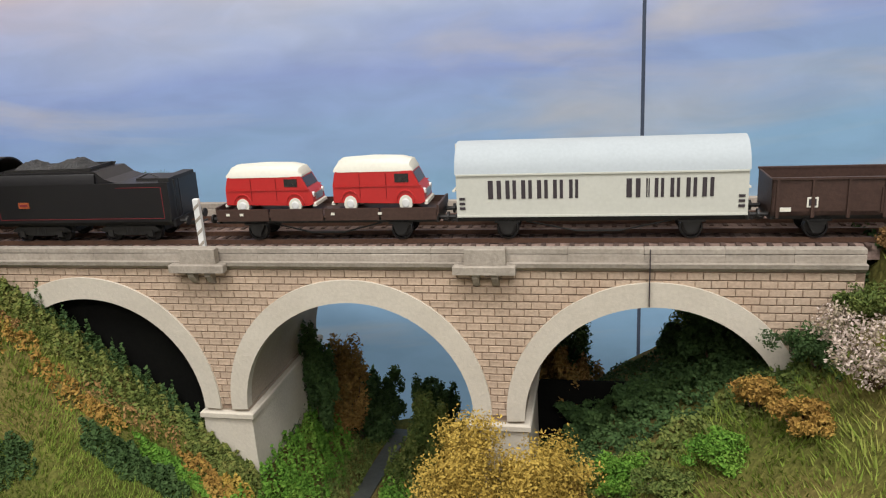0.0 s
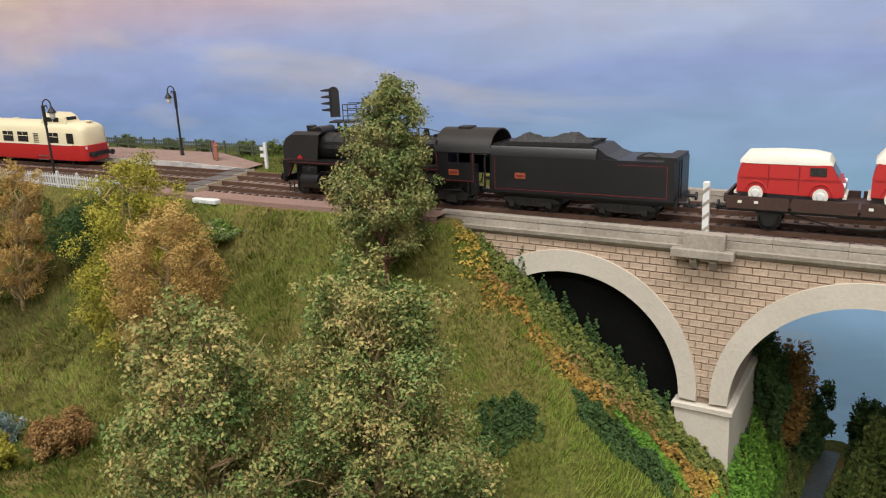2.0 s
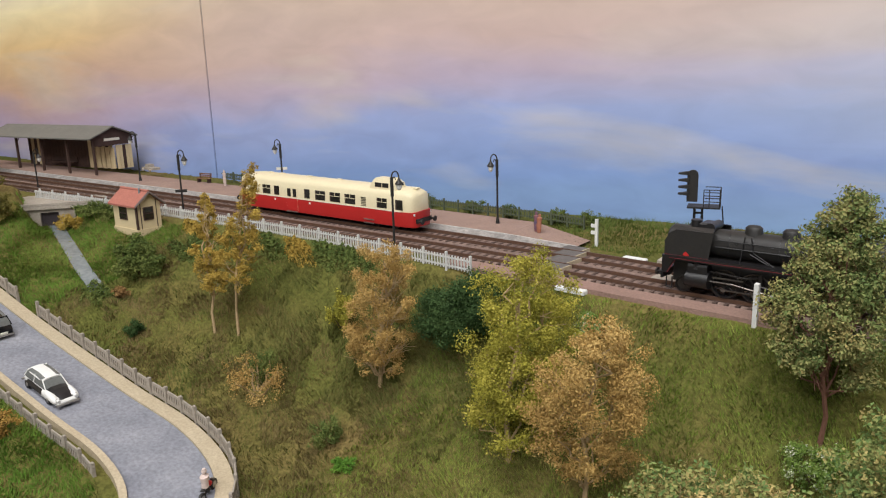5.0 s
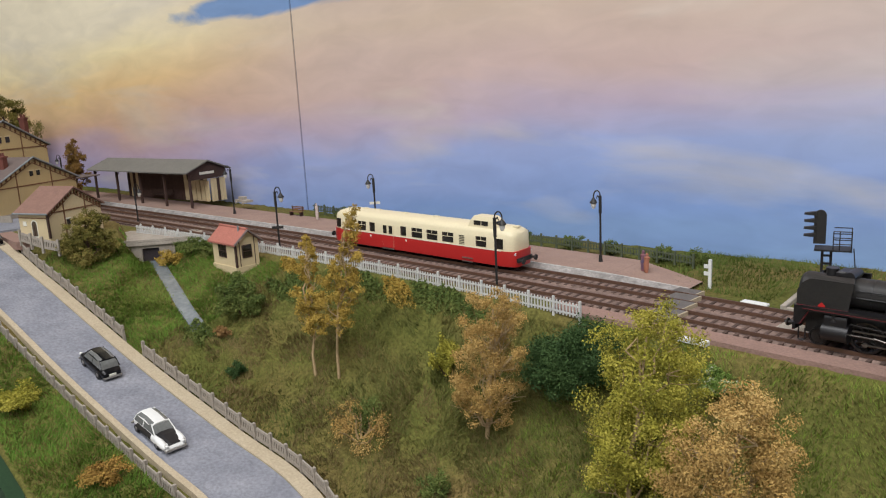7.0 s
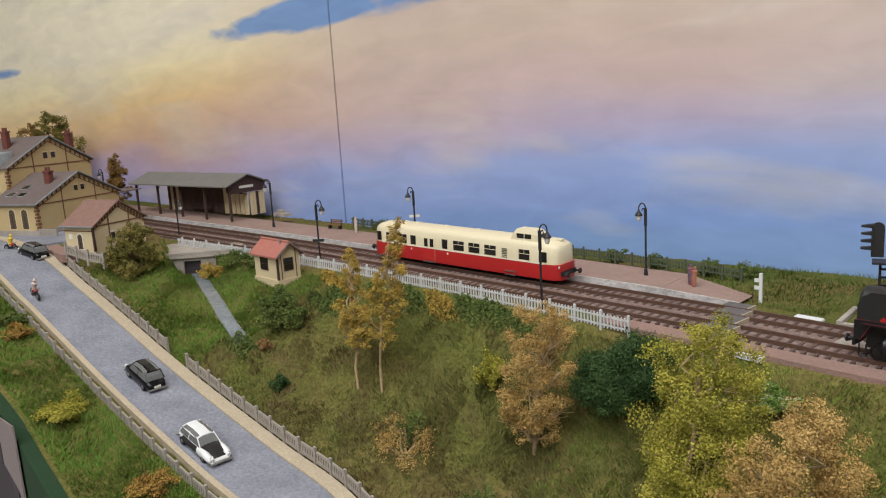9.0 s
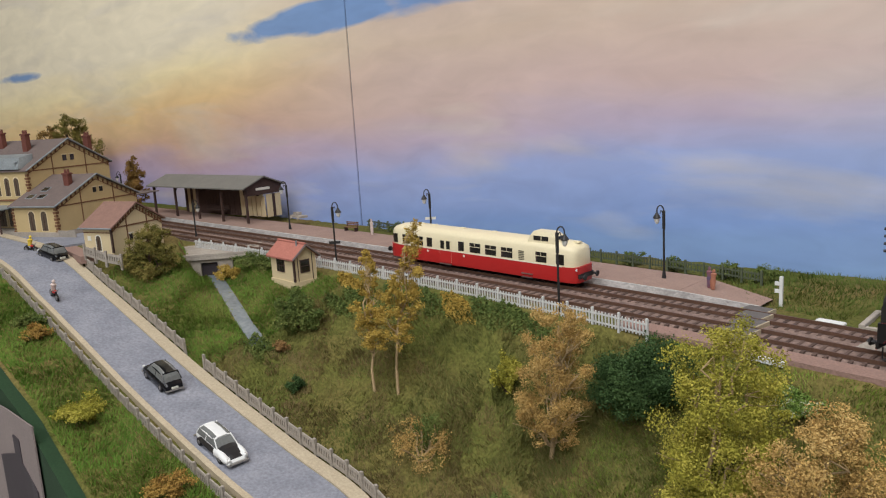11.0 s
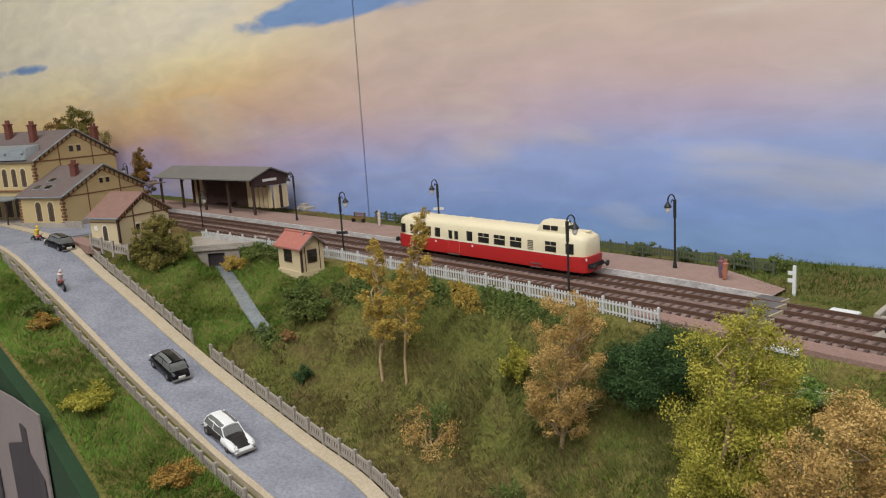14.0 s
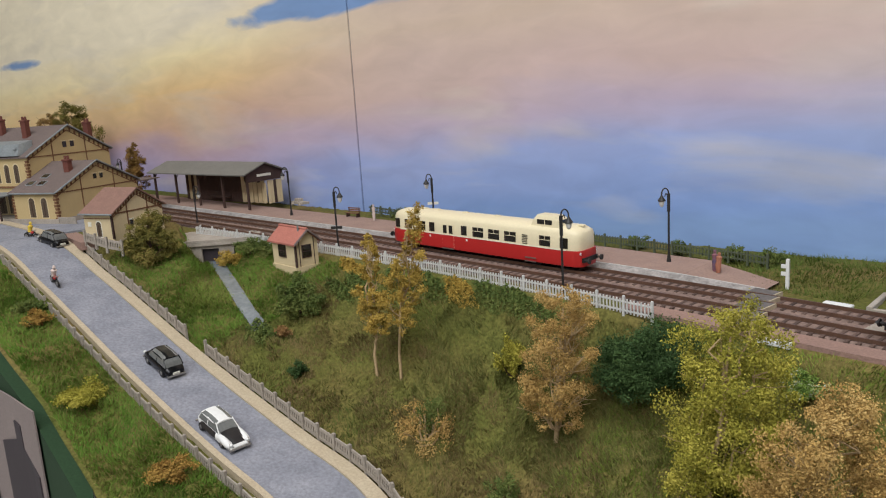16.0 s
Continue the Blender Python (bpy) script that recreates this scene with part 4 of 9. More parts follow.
# running boards and valances
for s in (-1, 1):
    part("running_board", Maker().box((0.012, s * 0.0095, 0.0262), (0.135, s * 0.0172, 0.0270)).box((0.012, s * 0.0166, 0.0240), (0.135, s * 0.0172, 0.0262)), M_BLACK, loco)
    part("red_line", Maker().box((0.012, s * 0.0173, 0.0250), (0.135, s * 0.01745, 0.0253)), M_REDLINE, loco)
    # smoke deflectors
    m = Maker().prism(outline([(0.0077, 0.0265), (0.0375, 0.0265), (0.0385, 0.0345), (0.0400, 0.0435), (0.0400, 0.0452), (0.0155, 0.0452), (0.0105, 0.0420), (0.0077, 0.0365)]), s * 0.0146, s * 0.0154)
    d = part("smoke_deflector", m, M_MATT, loco)
    part("emblem", Maker().prism(outline([(0.0205, 0.0275), (0.0245, 0.0275), (0.0245, 0.0285), (0.0225, 0.0305), (0.0205, 0.0285)]), s * 0.0155, s * 0.0157), M_RED, d)
    part("red_line", Maker().box((0.008, s * 0.0155, 0.0268), (0.0375, s * 0.0157, 0.0271)), M_REDLINE, d)
    # deflector brow curving in to the boiler
    m = Maker()
    m.loft([[(0.0105, s * 0.0154, 0.0420), (0.0105, s * 0.0148, 0.0420), (0.016, s * 0.0085, 0.0462), (0.016, s * 0.0090, 0.0466)], [(0.0400, s * 0.0154, 0.0452), (0.0400, s * 0.0148, 0.0450), (0.0385, s * 0.0085, 0.0466), (0.0385, s * 0.0090, 0.0470)]])
    part("brow", m, M_MATT, loco)
    # front apron
    m = Maker().prism(outline([(0.006, 0.0262), (0.0165, 0.0262), (0.0125, 0.0200), (0.0095, 0.0135), (0.006, 0.0130)]), s * 0.0120, s * 0.0150)
    part("front_apron", m, M_BLACK, loco)
    part("red_line", Maker().add([(0.0165, s * 0.0151, 0.0260), (0.017, s * 0.0151, 0.0260), (0.010, s * 0.0151, 0.0136), (0.0095, s * 0.0151, 0.0136)], [(0, 1, 2, 3)]), M_REDLINE, loco)
    # cylinders and valve chest
    m = Maker().rod((0.0235, s * 0.0132, 0.0115), (0.0385, s * 0.0132, 0.0115), 0.0058, 0.0058, 18).rod((0.0245, s * 0.0130, 0.0205), (0.0375, s * 0.0130, 0.0205), 0.0036, 0.0036, 14).box((0.0245, s * 0.0085, 0.0115), (0.0375, s * 0.0165, 0.0205))
    part("cylinder", m, M_BLACK, loco, round_off=True)
    # wheels
    for i, x in enumerate((0.047, 0.0662, 0.0868, 0.1075)):
        w = wheel(loco, x, s * 0.0082, 0.0093, 13 if i == 3 else 12, M_GUN, 0.0024, "driving_wheel")
        a = -0.6
        part("counterweight", Maker().prism([(x + 0.0078 * math.cos(a + k * 0.25), 0.0093 + 0.0078 * math.sin(a + k * 0.25)) for k in range(6)] + [(x + 0.0045 * math.cos(a + 0.62), 0.0093 + 0.0045 * math.sin(a + 0.62))], s * 0.0104, s * 0.0109), M_GUN, w)
    wheel(loco, 0.0195, s * 0.0085, 0.0056)
    wheel(loco, 0.1415, s * 0.0085, 0.0062)
    # rods
    yy = s * 0.0122
    part("side_rod", Maker().box((0.045, yy - 0.0004, 0.0059), (0.1095, yy + 0.0004, 0.0067)).rod((0.047, yy - 0.0008, 0.0063), (0.047, yy + 0.0008, 0.0063), 0.0015).rod((0.0662, yy - 0.0008, 0.0063), (0.0662, yy + 0.0008, 0.0063), 0.0015).rod((0.1075, yy - 0.0008, 0.0063), (0.1075, yy + 0.0008, 0.0063), 0.0015), M_ROD, loco)
    part("connecting_rod", Maker().path([(0.052, yy + s * 0.0018, 0.0118), (0.0868, yy + s * 0.0018, 0.0066)], 0.0005).rod((0.0868, yy, 0.0066), (0.0868, yy + s * 0.003, 0.0066), 0.0022, n=12), M_ROD, loco)
    part("piston_rod", Maker().rod((0.0385, s * 0.0135, 0.0115), (0.0535, s * 0.0135, 0.0115), 0.0006).box((0.040, s * 0.0128, 0.0142), (0.060, s * 0.0142, 0.0150)), M_ROD, loco)
    part("valve_gear", Maker().path([(0.0385, s * 0.0140, 0.0185), (0.062, s * 0.0140, 0.0170), (0.072, s * 0.0140, 0.0195)], 0.0006).path([(0.0868, s * 0.0150, 0.0100), (0.070, s * 0.0145, 0.0135), (0.0705, s * 0.0142, 0.0205)], 0.0006).box((0.0695, s * 0.0136, 0.0130), (0.0715, s * 0.0148, 0.0212)), M_GUN, loco)
    part("ash_pan", Maker().prism(outline([(0.113, 0.0235), (0.135, 0.0235), (0.137, 0.0150), (0.128, 0.0150), (0.122, 0.0185), (0.113, 0.0195)]), s * 0.0125, s * 0.0135), M_GREYW, loco)
    part("trailing_frame", Maker().box((0.131, s * 0.0115, 0.0045), (0.152, s * 0.0128, 0.0095)).box((0.138, s * 0.0118, 0.003), (0.145, s * 0.0136, 0.0088)), M_MATT, loco)
    part("handrail", Maker().path([(0.040, s * 0.0102, 0.0398), (0.128, s * 0.0102, 0.0398)], 0.00035, n=5), M_BLACK, loco)
    part("pipe_run", Maker().path([(0.04, s * 0.0106, 0.0352), (0.086, s * 0.0106, 0.0352), (0.0865, s * 0.0098, 0.0385), (0.131, s * 0.0090, 0.0397)], 0.0005, n=5).path([(0.062, s * 0.0108, 0.0330), (0.074, s * 0.0112, 0.0272)], 0.0004, n=5), M_BLACK, loco)
    for x in (0.053, 0.075, 0.097, 0.112, 0.12, 0.128):
        part("washout_plug", Maker().rod((x, s * 0.0094, 0.0388), (x, s * 0.0100, 0.0393), 0.0008, n=8), M_BLACK, loco)
    part("step_ladder", Maker().path([(0.0085, s * 0.0125, 0.0105), (0.0085, s * 0.0125, 0.0025), (0.0125, s * 0.0125, 0.0025), (0.0125, s * 0.0125, 0.0105)], 0.0005, n=5), M_BLACK, loco)
for s in (-1, 1):
    # pipes, pumps, sand pipes, wheel splashers
    part("air_pump", Maker().rod((0.030, s * 0.0150, 0.0205), (0.030, s * 0.0150, 0.0262), 0.0017, n=10).rod((0.030, s * 0.0150, 0.0190), (0.030, s * 0.0150, 0.0205), 0.0022, 0.0019, 10), M_BLACK, loco)
    part("sand_pipe", Maker().path([(0.058, s * 0.0098, 0.0440), (0.057, s * 0.0108, 0.0340), (0.0565, s * 0.0120, 0.0270), (0.0565, s * 0.0108, 0.0050)], 0.0004, n=5), M_BLACK, loco)
    part("sand_pipe", Maker().path([(0.062, s * 0.0098, 0.0440), (0.064, s * 0.0108, 0.0340), (0.077, s * 0.0120, 0.0270), (0.0768, s * 0.0108, 0.0050)], 0.0004, n=5), M_BLACK, loco)
    part("injector_pipe", Maker().path([(0.136, s * 0.0150, 0.0180), (0.128, s * 0.0150, 0.0125), (0.119, s * 0.0140, 0.0120), (0.113, s * 0.0140, 0.0175)], 0.0006, n=6).path([(0.150, s * 0.0150, 0.0180), (0.149, s * 0.0150, 0.0120), (0.137, s * 0.0150, 0.0110)], 0.0005, n=6), M_GUN, loco)
    part("air_tank", Maker().rod((0.092, s * 0.0128, 0.0225), (0.112, s * 0.0128, 0.0225), 0.0020, n=12), M_BLACK, loco, round_off=True)
    part("clack_valve", Maker().rod((0.101, s * 0.0085, 0.0418), (0.101, s * 0.0098, 0.0436), 0.0010, n=8).path([(0.101, s * 0.0096, 0.0425), (0.112, s * 0.0098, 0.0405), (0.131, s * 0.0094, 0.0408)], 0.0004, n=5), M_BLACK, loco)
    part("hatch", Maker().box((0.116, s * 0.0097, 0.0330), (0.120, s * 0.0102, 0.0345)), M_BLACK, loco)
    for x in (0.047, 0.0662, 0.0868, 0.1075):
        part("splasher", Maker().path([(x + 0.0104 * math.cos(a), s * 0.0106, 0.0093 + 0.0104 * math.sin(a)) for a in np.linspace(0.5, 2.6, 8)], 0.0004, n=5), M_ROD, loco)
part("frame", Maker().box((0.010, -0.0055, 0.006), (0.152, 0.0055, 0.0262)), M_MATT, loco)
part("buffer_beam", Maker().box((0.0055, -0.0155, 0.0095), (0.0072, 0.0155, 0.0142)), M_BLACK, loco)
part("red_bracket", Maker().box((0.0050, -0.0135, 0.0085), (0.0056, -0.0105, 0.0125)), M_RED, loco, "small red bracket")
buffers(loco, 0.0055, -1)
coupling(loco, 0.0055, -1)
for y in (-0.0125, 0.0125):
    part("lamp_bracket", Maker().rod((0.0060, y, 0.0142), (0.0060, y, 0.0185), 0.0009), M_BLACK, loco)
part("chimney", Maker().rod((0.0225, 0, 0.0440), (0.0225, 0, 0.0492), 0.0036, 0.0033, 16).rod((0.0225, 0, 0.0492), (0.0225, 0, 0.0502), 0.0038, 0.0037, 16), M_BLACK, loco, round_off=True)
part("feedwater_heater", Maker().rod((0.0345, -0.0075, 0.0468), (0.0345, 0.0075, 0.0468), 0.0033, 0.0033, 16).box((0.0265, -0.006, 0.0445), (0.0345, 0.006, 0.0495), 0.001), M_BLACK, loco, round_off=True)
for x, r in ((0.060, 0.0055), (0.0825, 0.0052)):
    part("dome", Maker().loft([[(x + rr * math.cos(2 * math.pi * i / 18), 0.85 * rr * math.sin(2 * math.pi * i / 18), zz) for i in range(18)] for rr, zz in ((r * 1.12, 0.0440), (r, 0.0462), (r * 0.97, 0.0486), (r * 0.72, 0.0500), (r * 0.25, 0.0505))]), M_MATT, loco, round_off=True)
part("whistle", Maker().rod((0.0945, 0.001, 0.045), (0.0945, 0.001, 0.0505), 0.0012, 0.001, 8).rod((0.0985, 0.001, 0.045), (0.0985, 0.001, 0.0488), 0.0007, n=6), M_BLACK, loco)
part("top_conduit", Maker().path([(0.085, 0, 0.0505), (0.100, 0, 0.0503), (0.118, 0, 0.0498), (0.128, 0.002, 0.0472)], 0.0003, n=5).rod((0.1115, 0, 0.045), (0.1115, 0, 0.0502), 0.0004, n=5), M_BLACK, loco)
part("safety_valve", Maker().rod((0.1175, 0, 0.045), (0.1175, 0, 0.0495), 0.0020, 0.0017, 10).rod((0.126, -0.0035, 0.0450), (0.126, 0.0035, 0.0450), 0.0018, n=8).rod((0.130, -0.004, 0.0465), (0.130, 0.004, 0.0465), 0.0014, n=8), M_BLACK, loco)
m = Maker()
for s in (-1, 1):
    y0, y1 = s * 0.0168, s * 0.0160
    m.box((0.133, y1, 0.0180), (0.160, y0, 0.0305)).box((0.133, y1, 0.0305), (0.1415, y0, 0.0378)).box((0.1415, y1, 0.0372), (0.160, y0, 0.0378)).box((0.1575, y1, 0.0305), (0.160, y0, 0.0372)).box((0.1482, y1, 0.0305), (0.1492, y0, 0.0372))
m.box((0.133, -0.0160, 0.0180), (0.1338, 0.0160, 0.0445))
cab = part("cab", m, M_BLACK, loco)
arc = [(0.0172 * math.sin(a), 0.0372 + 0.0142 * (math.cos(a) - math.cos(1.5)) / (1 - math.cos(1.5))) for a in np.linspace(-1.5, 1.5, 15)]
part("cab_roof", Maker().prism(outline(arc + [(p * 0.95, q - 0.0008) for p, q in arc[::-1]]), 0.1325, 0.171, "x"), M_MATT, loco, round_off=True)
part("roof_vent", Maker().box((0.143, -0.004, 0.0508), (0.152, 0.004, 0.0524), 0.0004), M_MATT, loco)
for s in (-1, 1):
    p = part("number_plate", Maker().box((0.1422, s * 0.0169, 0.0222), (0.1492, s * 0.0172, 0.0258)), M_PLATE, cab, "orange number plate")
    part("plate_bar", Maker().box((0.1430, s * 0.01725, 0.0233), (0.1484, s * 0.01735, 0.0247)), M_REDLINE, p)
    part("red_line", Maker().box((0.1335, s * 0.0169, 0.0184), (0.1595, s * 0.01705, 0.0187)).box((0.1335, s * 0.0169, 0.0187), (0.1338, s * 0.01705, 0.037)).box((0.1592, s * 0.0169, 0.0187), (0.1595, s * 0.01705, 0.037)), M_REDLINE, cab)
    part("cab_steps", Maker().path([(0.155, s * 0.016, 0.018), (0.1545, s * 0.016, 0.0060)], 0.0004).path([(0.160, s * 0.016, 0.018), (0.1605, s * 0.016, 0.0060)], 0.0004).box((0.1545, s * 0.0145, 0.0060), (0.1605, s * 0.0165, 0.0066)), M_BLACK, loco)

tender = thing("tender", "black riveted tender loaded with coal, with red lining", "tender", rail_pose(NEAR, LOCO_X + 0.226) @ pose(-0.055, 0, 0) @ Matrix.Diagonal((1, 1, 0.95, 1)))
TL = 0.1105
m = Maker().prism(outline([(0.0, 0.0130), (TL, 0.0130), (TL, 0.0362), (0.0785, 0.0362), (0.0720, 0.0385), (0.0665, 0.0430), (0.0, 0.0430)]), -0.0150, 0.0150)
body = part("tank", m, M_BLACK, tender)
for s in (-1, 1):
    m = Maker()
    m.loft([[(0.0, s * 0.0150, 0.0362), (0.0, s * 0.0168, 0.0362), (0.0, s * 0.0160, 0.0412), (0.0, s * 0.0140, 0.0430)], [(0.0665, s * 0.0150, 0.0362), (0.0665, s * 0.0168, 0.0362), (0.0665, s * 0.0160, 0.0412), (0.0665, s * 0.0140, 0.0430)]])
    m.box((0.0, s * 0.0150, 0.0130), (TL, s * 0.0168, 0.0362))
    part("tank_side", m, M_BLACK, tender, round_off=True)
m = Maker()
for s in (-1, 1):
    yy = s * 0.0169
    m.box((0.003, yy, 0.0150), (TL - 0.004, yy + s * 0.0001, 0.0153)).box((0.003, yy, 0.0150), (0.0033, yy + s * 0.0001, 0.0352)).box((TL - 0.0043, yy, 0.0150), (TL - 0.004, yy + s * 0.0001, 0.0335)).box((0.0790, yy, 0.0335), (TL - 0.004, yy + s * 0.0001, 0.0338))
part("red_line", m, M_REDLINE, tender)
for s in (-1, 1):
    p = part("number_plate", Maker().box((0.0165, s * 0.0169, 0.0222), (0.0232, s * 0.0172, 0.0258)), M_PLATE, tender, "orange number plate")
    part("plate_bar", Maker().box((0.0173, s * 0.01725, 0.0233), (0.0224, s * 0.01735, 0.0247)), M_REDLINE, p)
for s in (-1, 1):
    part("coal_board", Maker().prism(outline([(0.006, 0.0430), (0.062, 0.0430), (0.0635, 0.0450), (0.008, 0.0446)]), s * 0.0115, s * 0.0122), M_MATT, tender)
part("coal_board", Maker().box((0.060, -0.0115, 0.0430), (0.0612, 0.0115, 0.0452)), M_MATT, tender)


def heap(x0, x1, w, z0, h, seed, step=0.0022):
    """Lumpy load."""
    nx_, ny_ = int((x1 - x0) / step), int(2 * w / step)
    r = np.random.default_rng(seed)
    v = []
    for i in range(nx_ + 1):
        for j in range(ny_ + 1):
            a, b = i / nx_, j / ny_
            e = min(1, 6 * min(a, 1 - a)) * min(1, 4 * min(b, 1 - b))
            v.append((x0 + (x1 - x0) * a, -w + 2 * w * b, z0 + h * e * (0.65 + 0.35 * math.sin(9 * a + seed)) + e * r.uniform(0, 0.0022)))
    k = ny_ + 1
    return Maker().add(v, [(i * k + j, i * k + k + j, i * k + k + j + 1, i * k + j + 1) for i in range(nx_) for j in range(ny_)])


part("coal", heap(0.008, 0.060, 0.0115, 0.0428, 0.0050, 1), M_COAL, tender)
part("water_hatch", Maker().box((0.087, -0.008, 0.0362), (0.107, 0.008, 0.0375)).path([(0.088, -0.006, 0.0375), (0.094, -0.006, 0.0400), (0.100, -0.006, 0.0375)], 0.0004).box((0.104, -0.0145, 0.0362), (TL, 0.0145, 0.0385)), M_MATT, tender)
part("rear_ladder", Maker().path([(TL + 0.001, -0.011, 0.013), (TL + 0.001, -0.011, 0.037)], 0.0004).path([(TL + 0.001, -0.006, 0.013), (TL + 0.001, -0.006, 0.037)], 0.0004), M_BLACK, tender)
part("underframe", Maker().box((0.0, -0.0120, 0.0098), (TL, 0.0120, 0.0130)), M_MATT, tender)
for x in (0.0245, 0.0815):
    bogie(tender, x, 0.0245)
part("buffer_beam", Maker().box((TL, -0.0155, 0.0098), (TL + 0.0014, 0.0155, 0.0142)), M_BLACK, tender)
buffers(tender, TL + 0.0014, 1)
coupling(tender, TL + 0.0014, 1)
part("drawbar", Maker().box((-0.0135, -0.002, 0.0082), (0.0, 0.002, 0.0105)), M_MATT, tender)
for s in (-1, 1):
    part("front_handrail", Maker().path([(-0.0045, s * 0.0155, 0.0140), (-0.0045, s * 0.0155, 0.0345), (-0.001, s * 0.0155, 0.0365)], 0.0006).box((-0.005, s * 0.0140, 0.0200), (0.0, s * 0.0155, 0.0220)), M_BLACK, tender)


def wagon(nm, label, category, x_mid, length, group=""):
    t = thing(nm, label, category, rail_pose(NEAR, x_mid), group)
    h = length / 2
    part("underframe", Maker().box((-h, -0.0120, 0.0098), (h, 0.0120, 0.0122)).box((-h, -0.0150, 0.0104), (-h + 0.0012, 0.0150, 0.0142)).box((h - 0.0012, -0.0150, 0.0104), (h, 0.0150, 0.0142)), M_MATT, t)
    for s in (-1, 1):
        buffers(t, s * h, s)
        coupling(t, s * h, s)
    return t, h


def axles(t, xs_, r=0.0056):
    for x in xs_:
        for s in (-1, 1):
            wheel(t, x, s * 0.0085, r)
            part("axle_guard", Maker().prism(outline([(x - 0.0055, 0.0105), (x + 0.0055, 0.0105), (x + 0.0018, 0.0030), (x - 0.0018, 0.0030)]), s * 0.0117, s * 0.0123).box((x - 0.0065, s * 0.0117, 0.0090), (x + 0.0065, s * 0.0131, 0.0100)), M_MATT, t)


def trusses(t, h):
    for s in (-1, 1):
        part("truss_rod", Maker().path([(-h * 0.5, s * 0.0118, 0.0098), (-h * 0.15, s * 0.0118, 0.0045), (h * 0.15, s * 0.0118, 0.0045), (h * 0.5, s * 0.0118, 0.0098)], 0.0005), M_MATT, t)


# flat wagon with two delivery vans
FX = LOCO_X + 0.288 + 0.020 + 0.062
flat, h = wagon("flat_wagon", "dark brown flat wagon with low sides, carrying two vans", "wagon", FX, 0.124)
part("deck", Maker().box((-h, -0.0155, 0.0135), (h, 0.0155, 0.0150)), M_BROWN, flat)
for s in (-1, 1):
    for k in range(4):
        x0 = -h + k * 2 * h / 4
        part("drop_side", Maker().box((x0 + 0.0006, s * 0.0152, 0.0120), (x0 + 2 * h / 4 - 0.0006, s * 0.0162, 0.0185)), M_BROWN, flat)
    for x in (-0.056, -0.048, 0.004, 0.03):
        part("marking", Maker().box((x, s * 0.0163, 0.0150), (x + 0.0020, s * 0.0165, 0.0164)), M_OFFWHITE, flat)
    part("end_board", Maker().box((s * h - 0.0006, -0.0150, 0.0150), (s * h + 0.0006, 0.0150, 0.0195)), M_BROWN, flat)
axles(flat, (-0.041, 0.041))
trusses(flat, h)


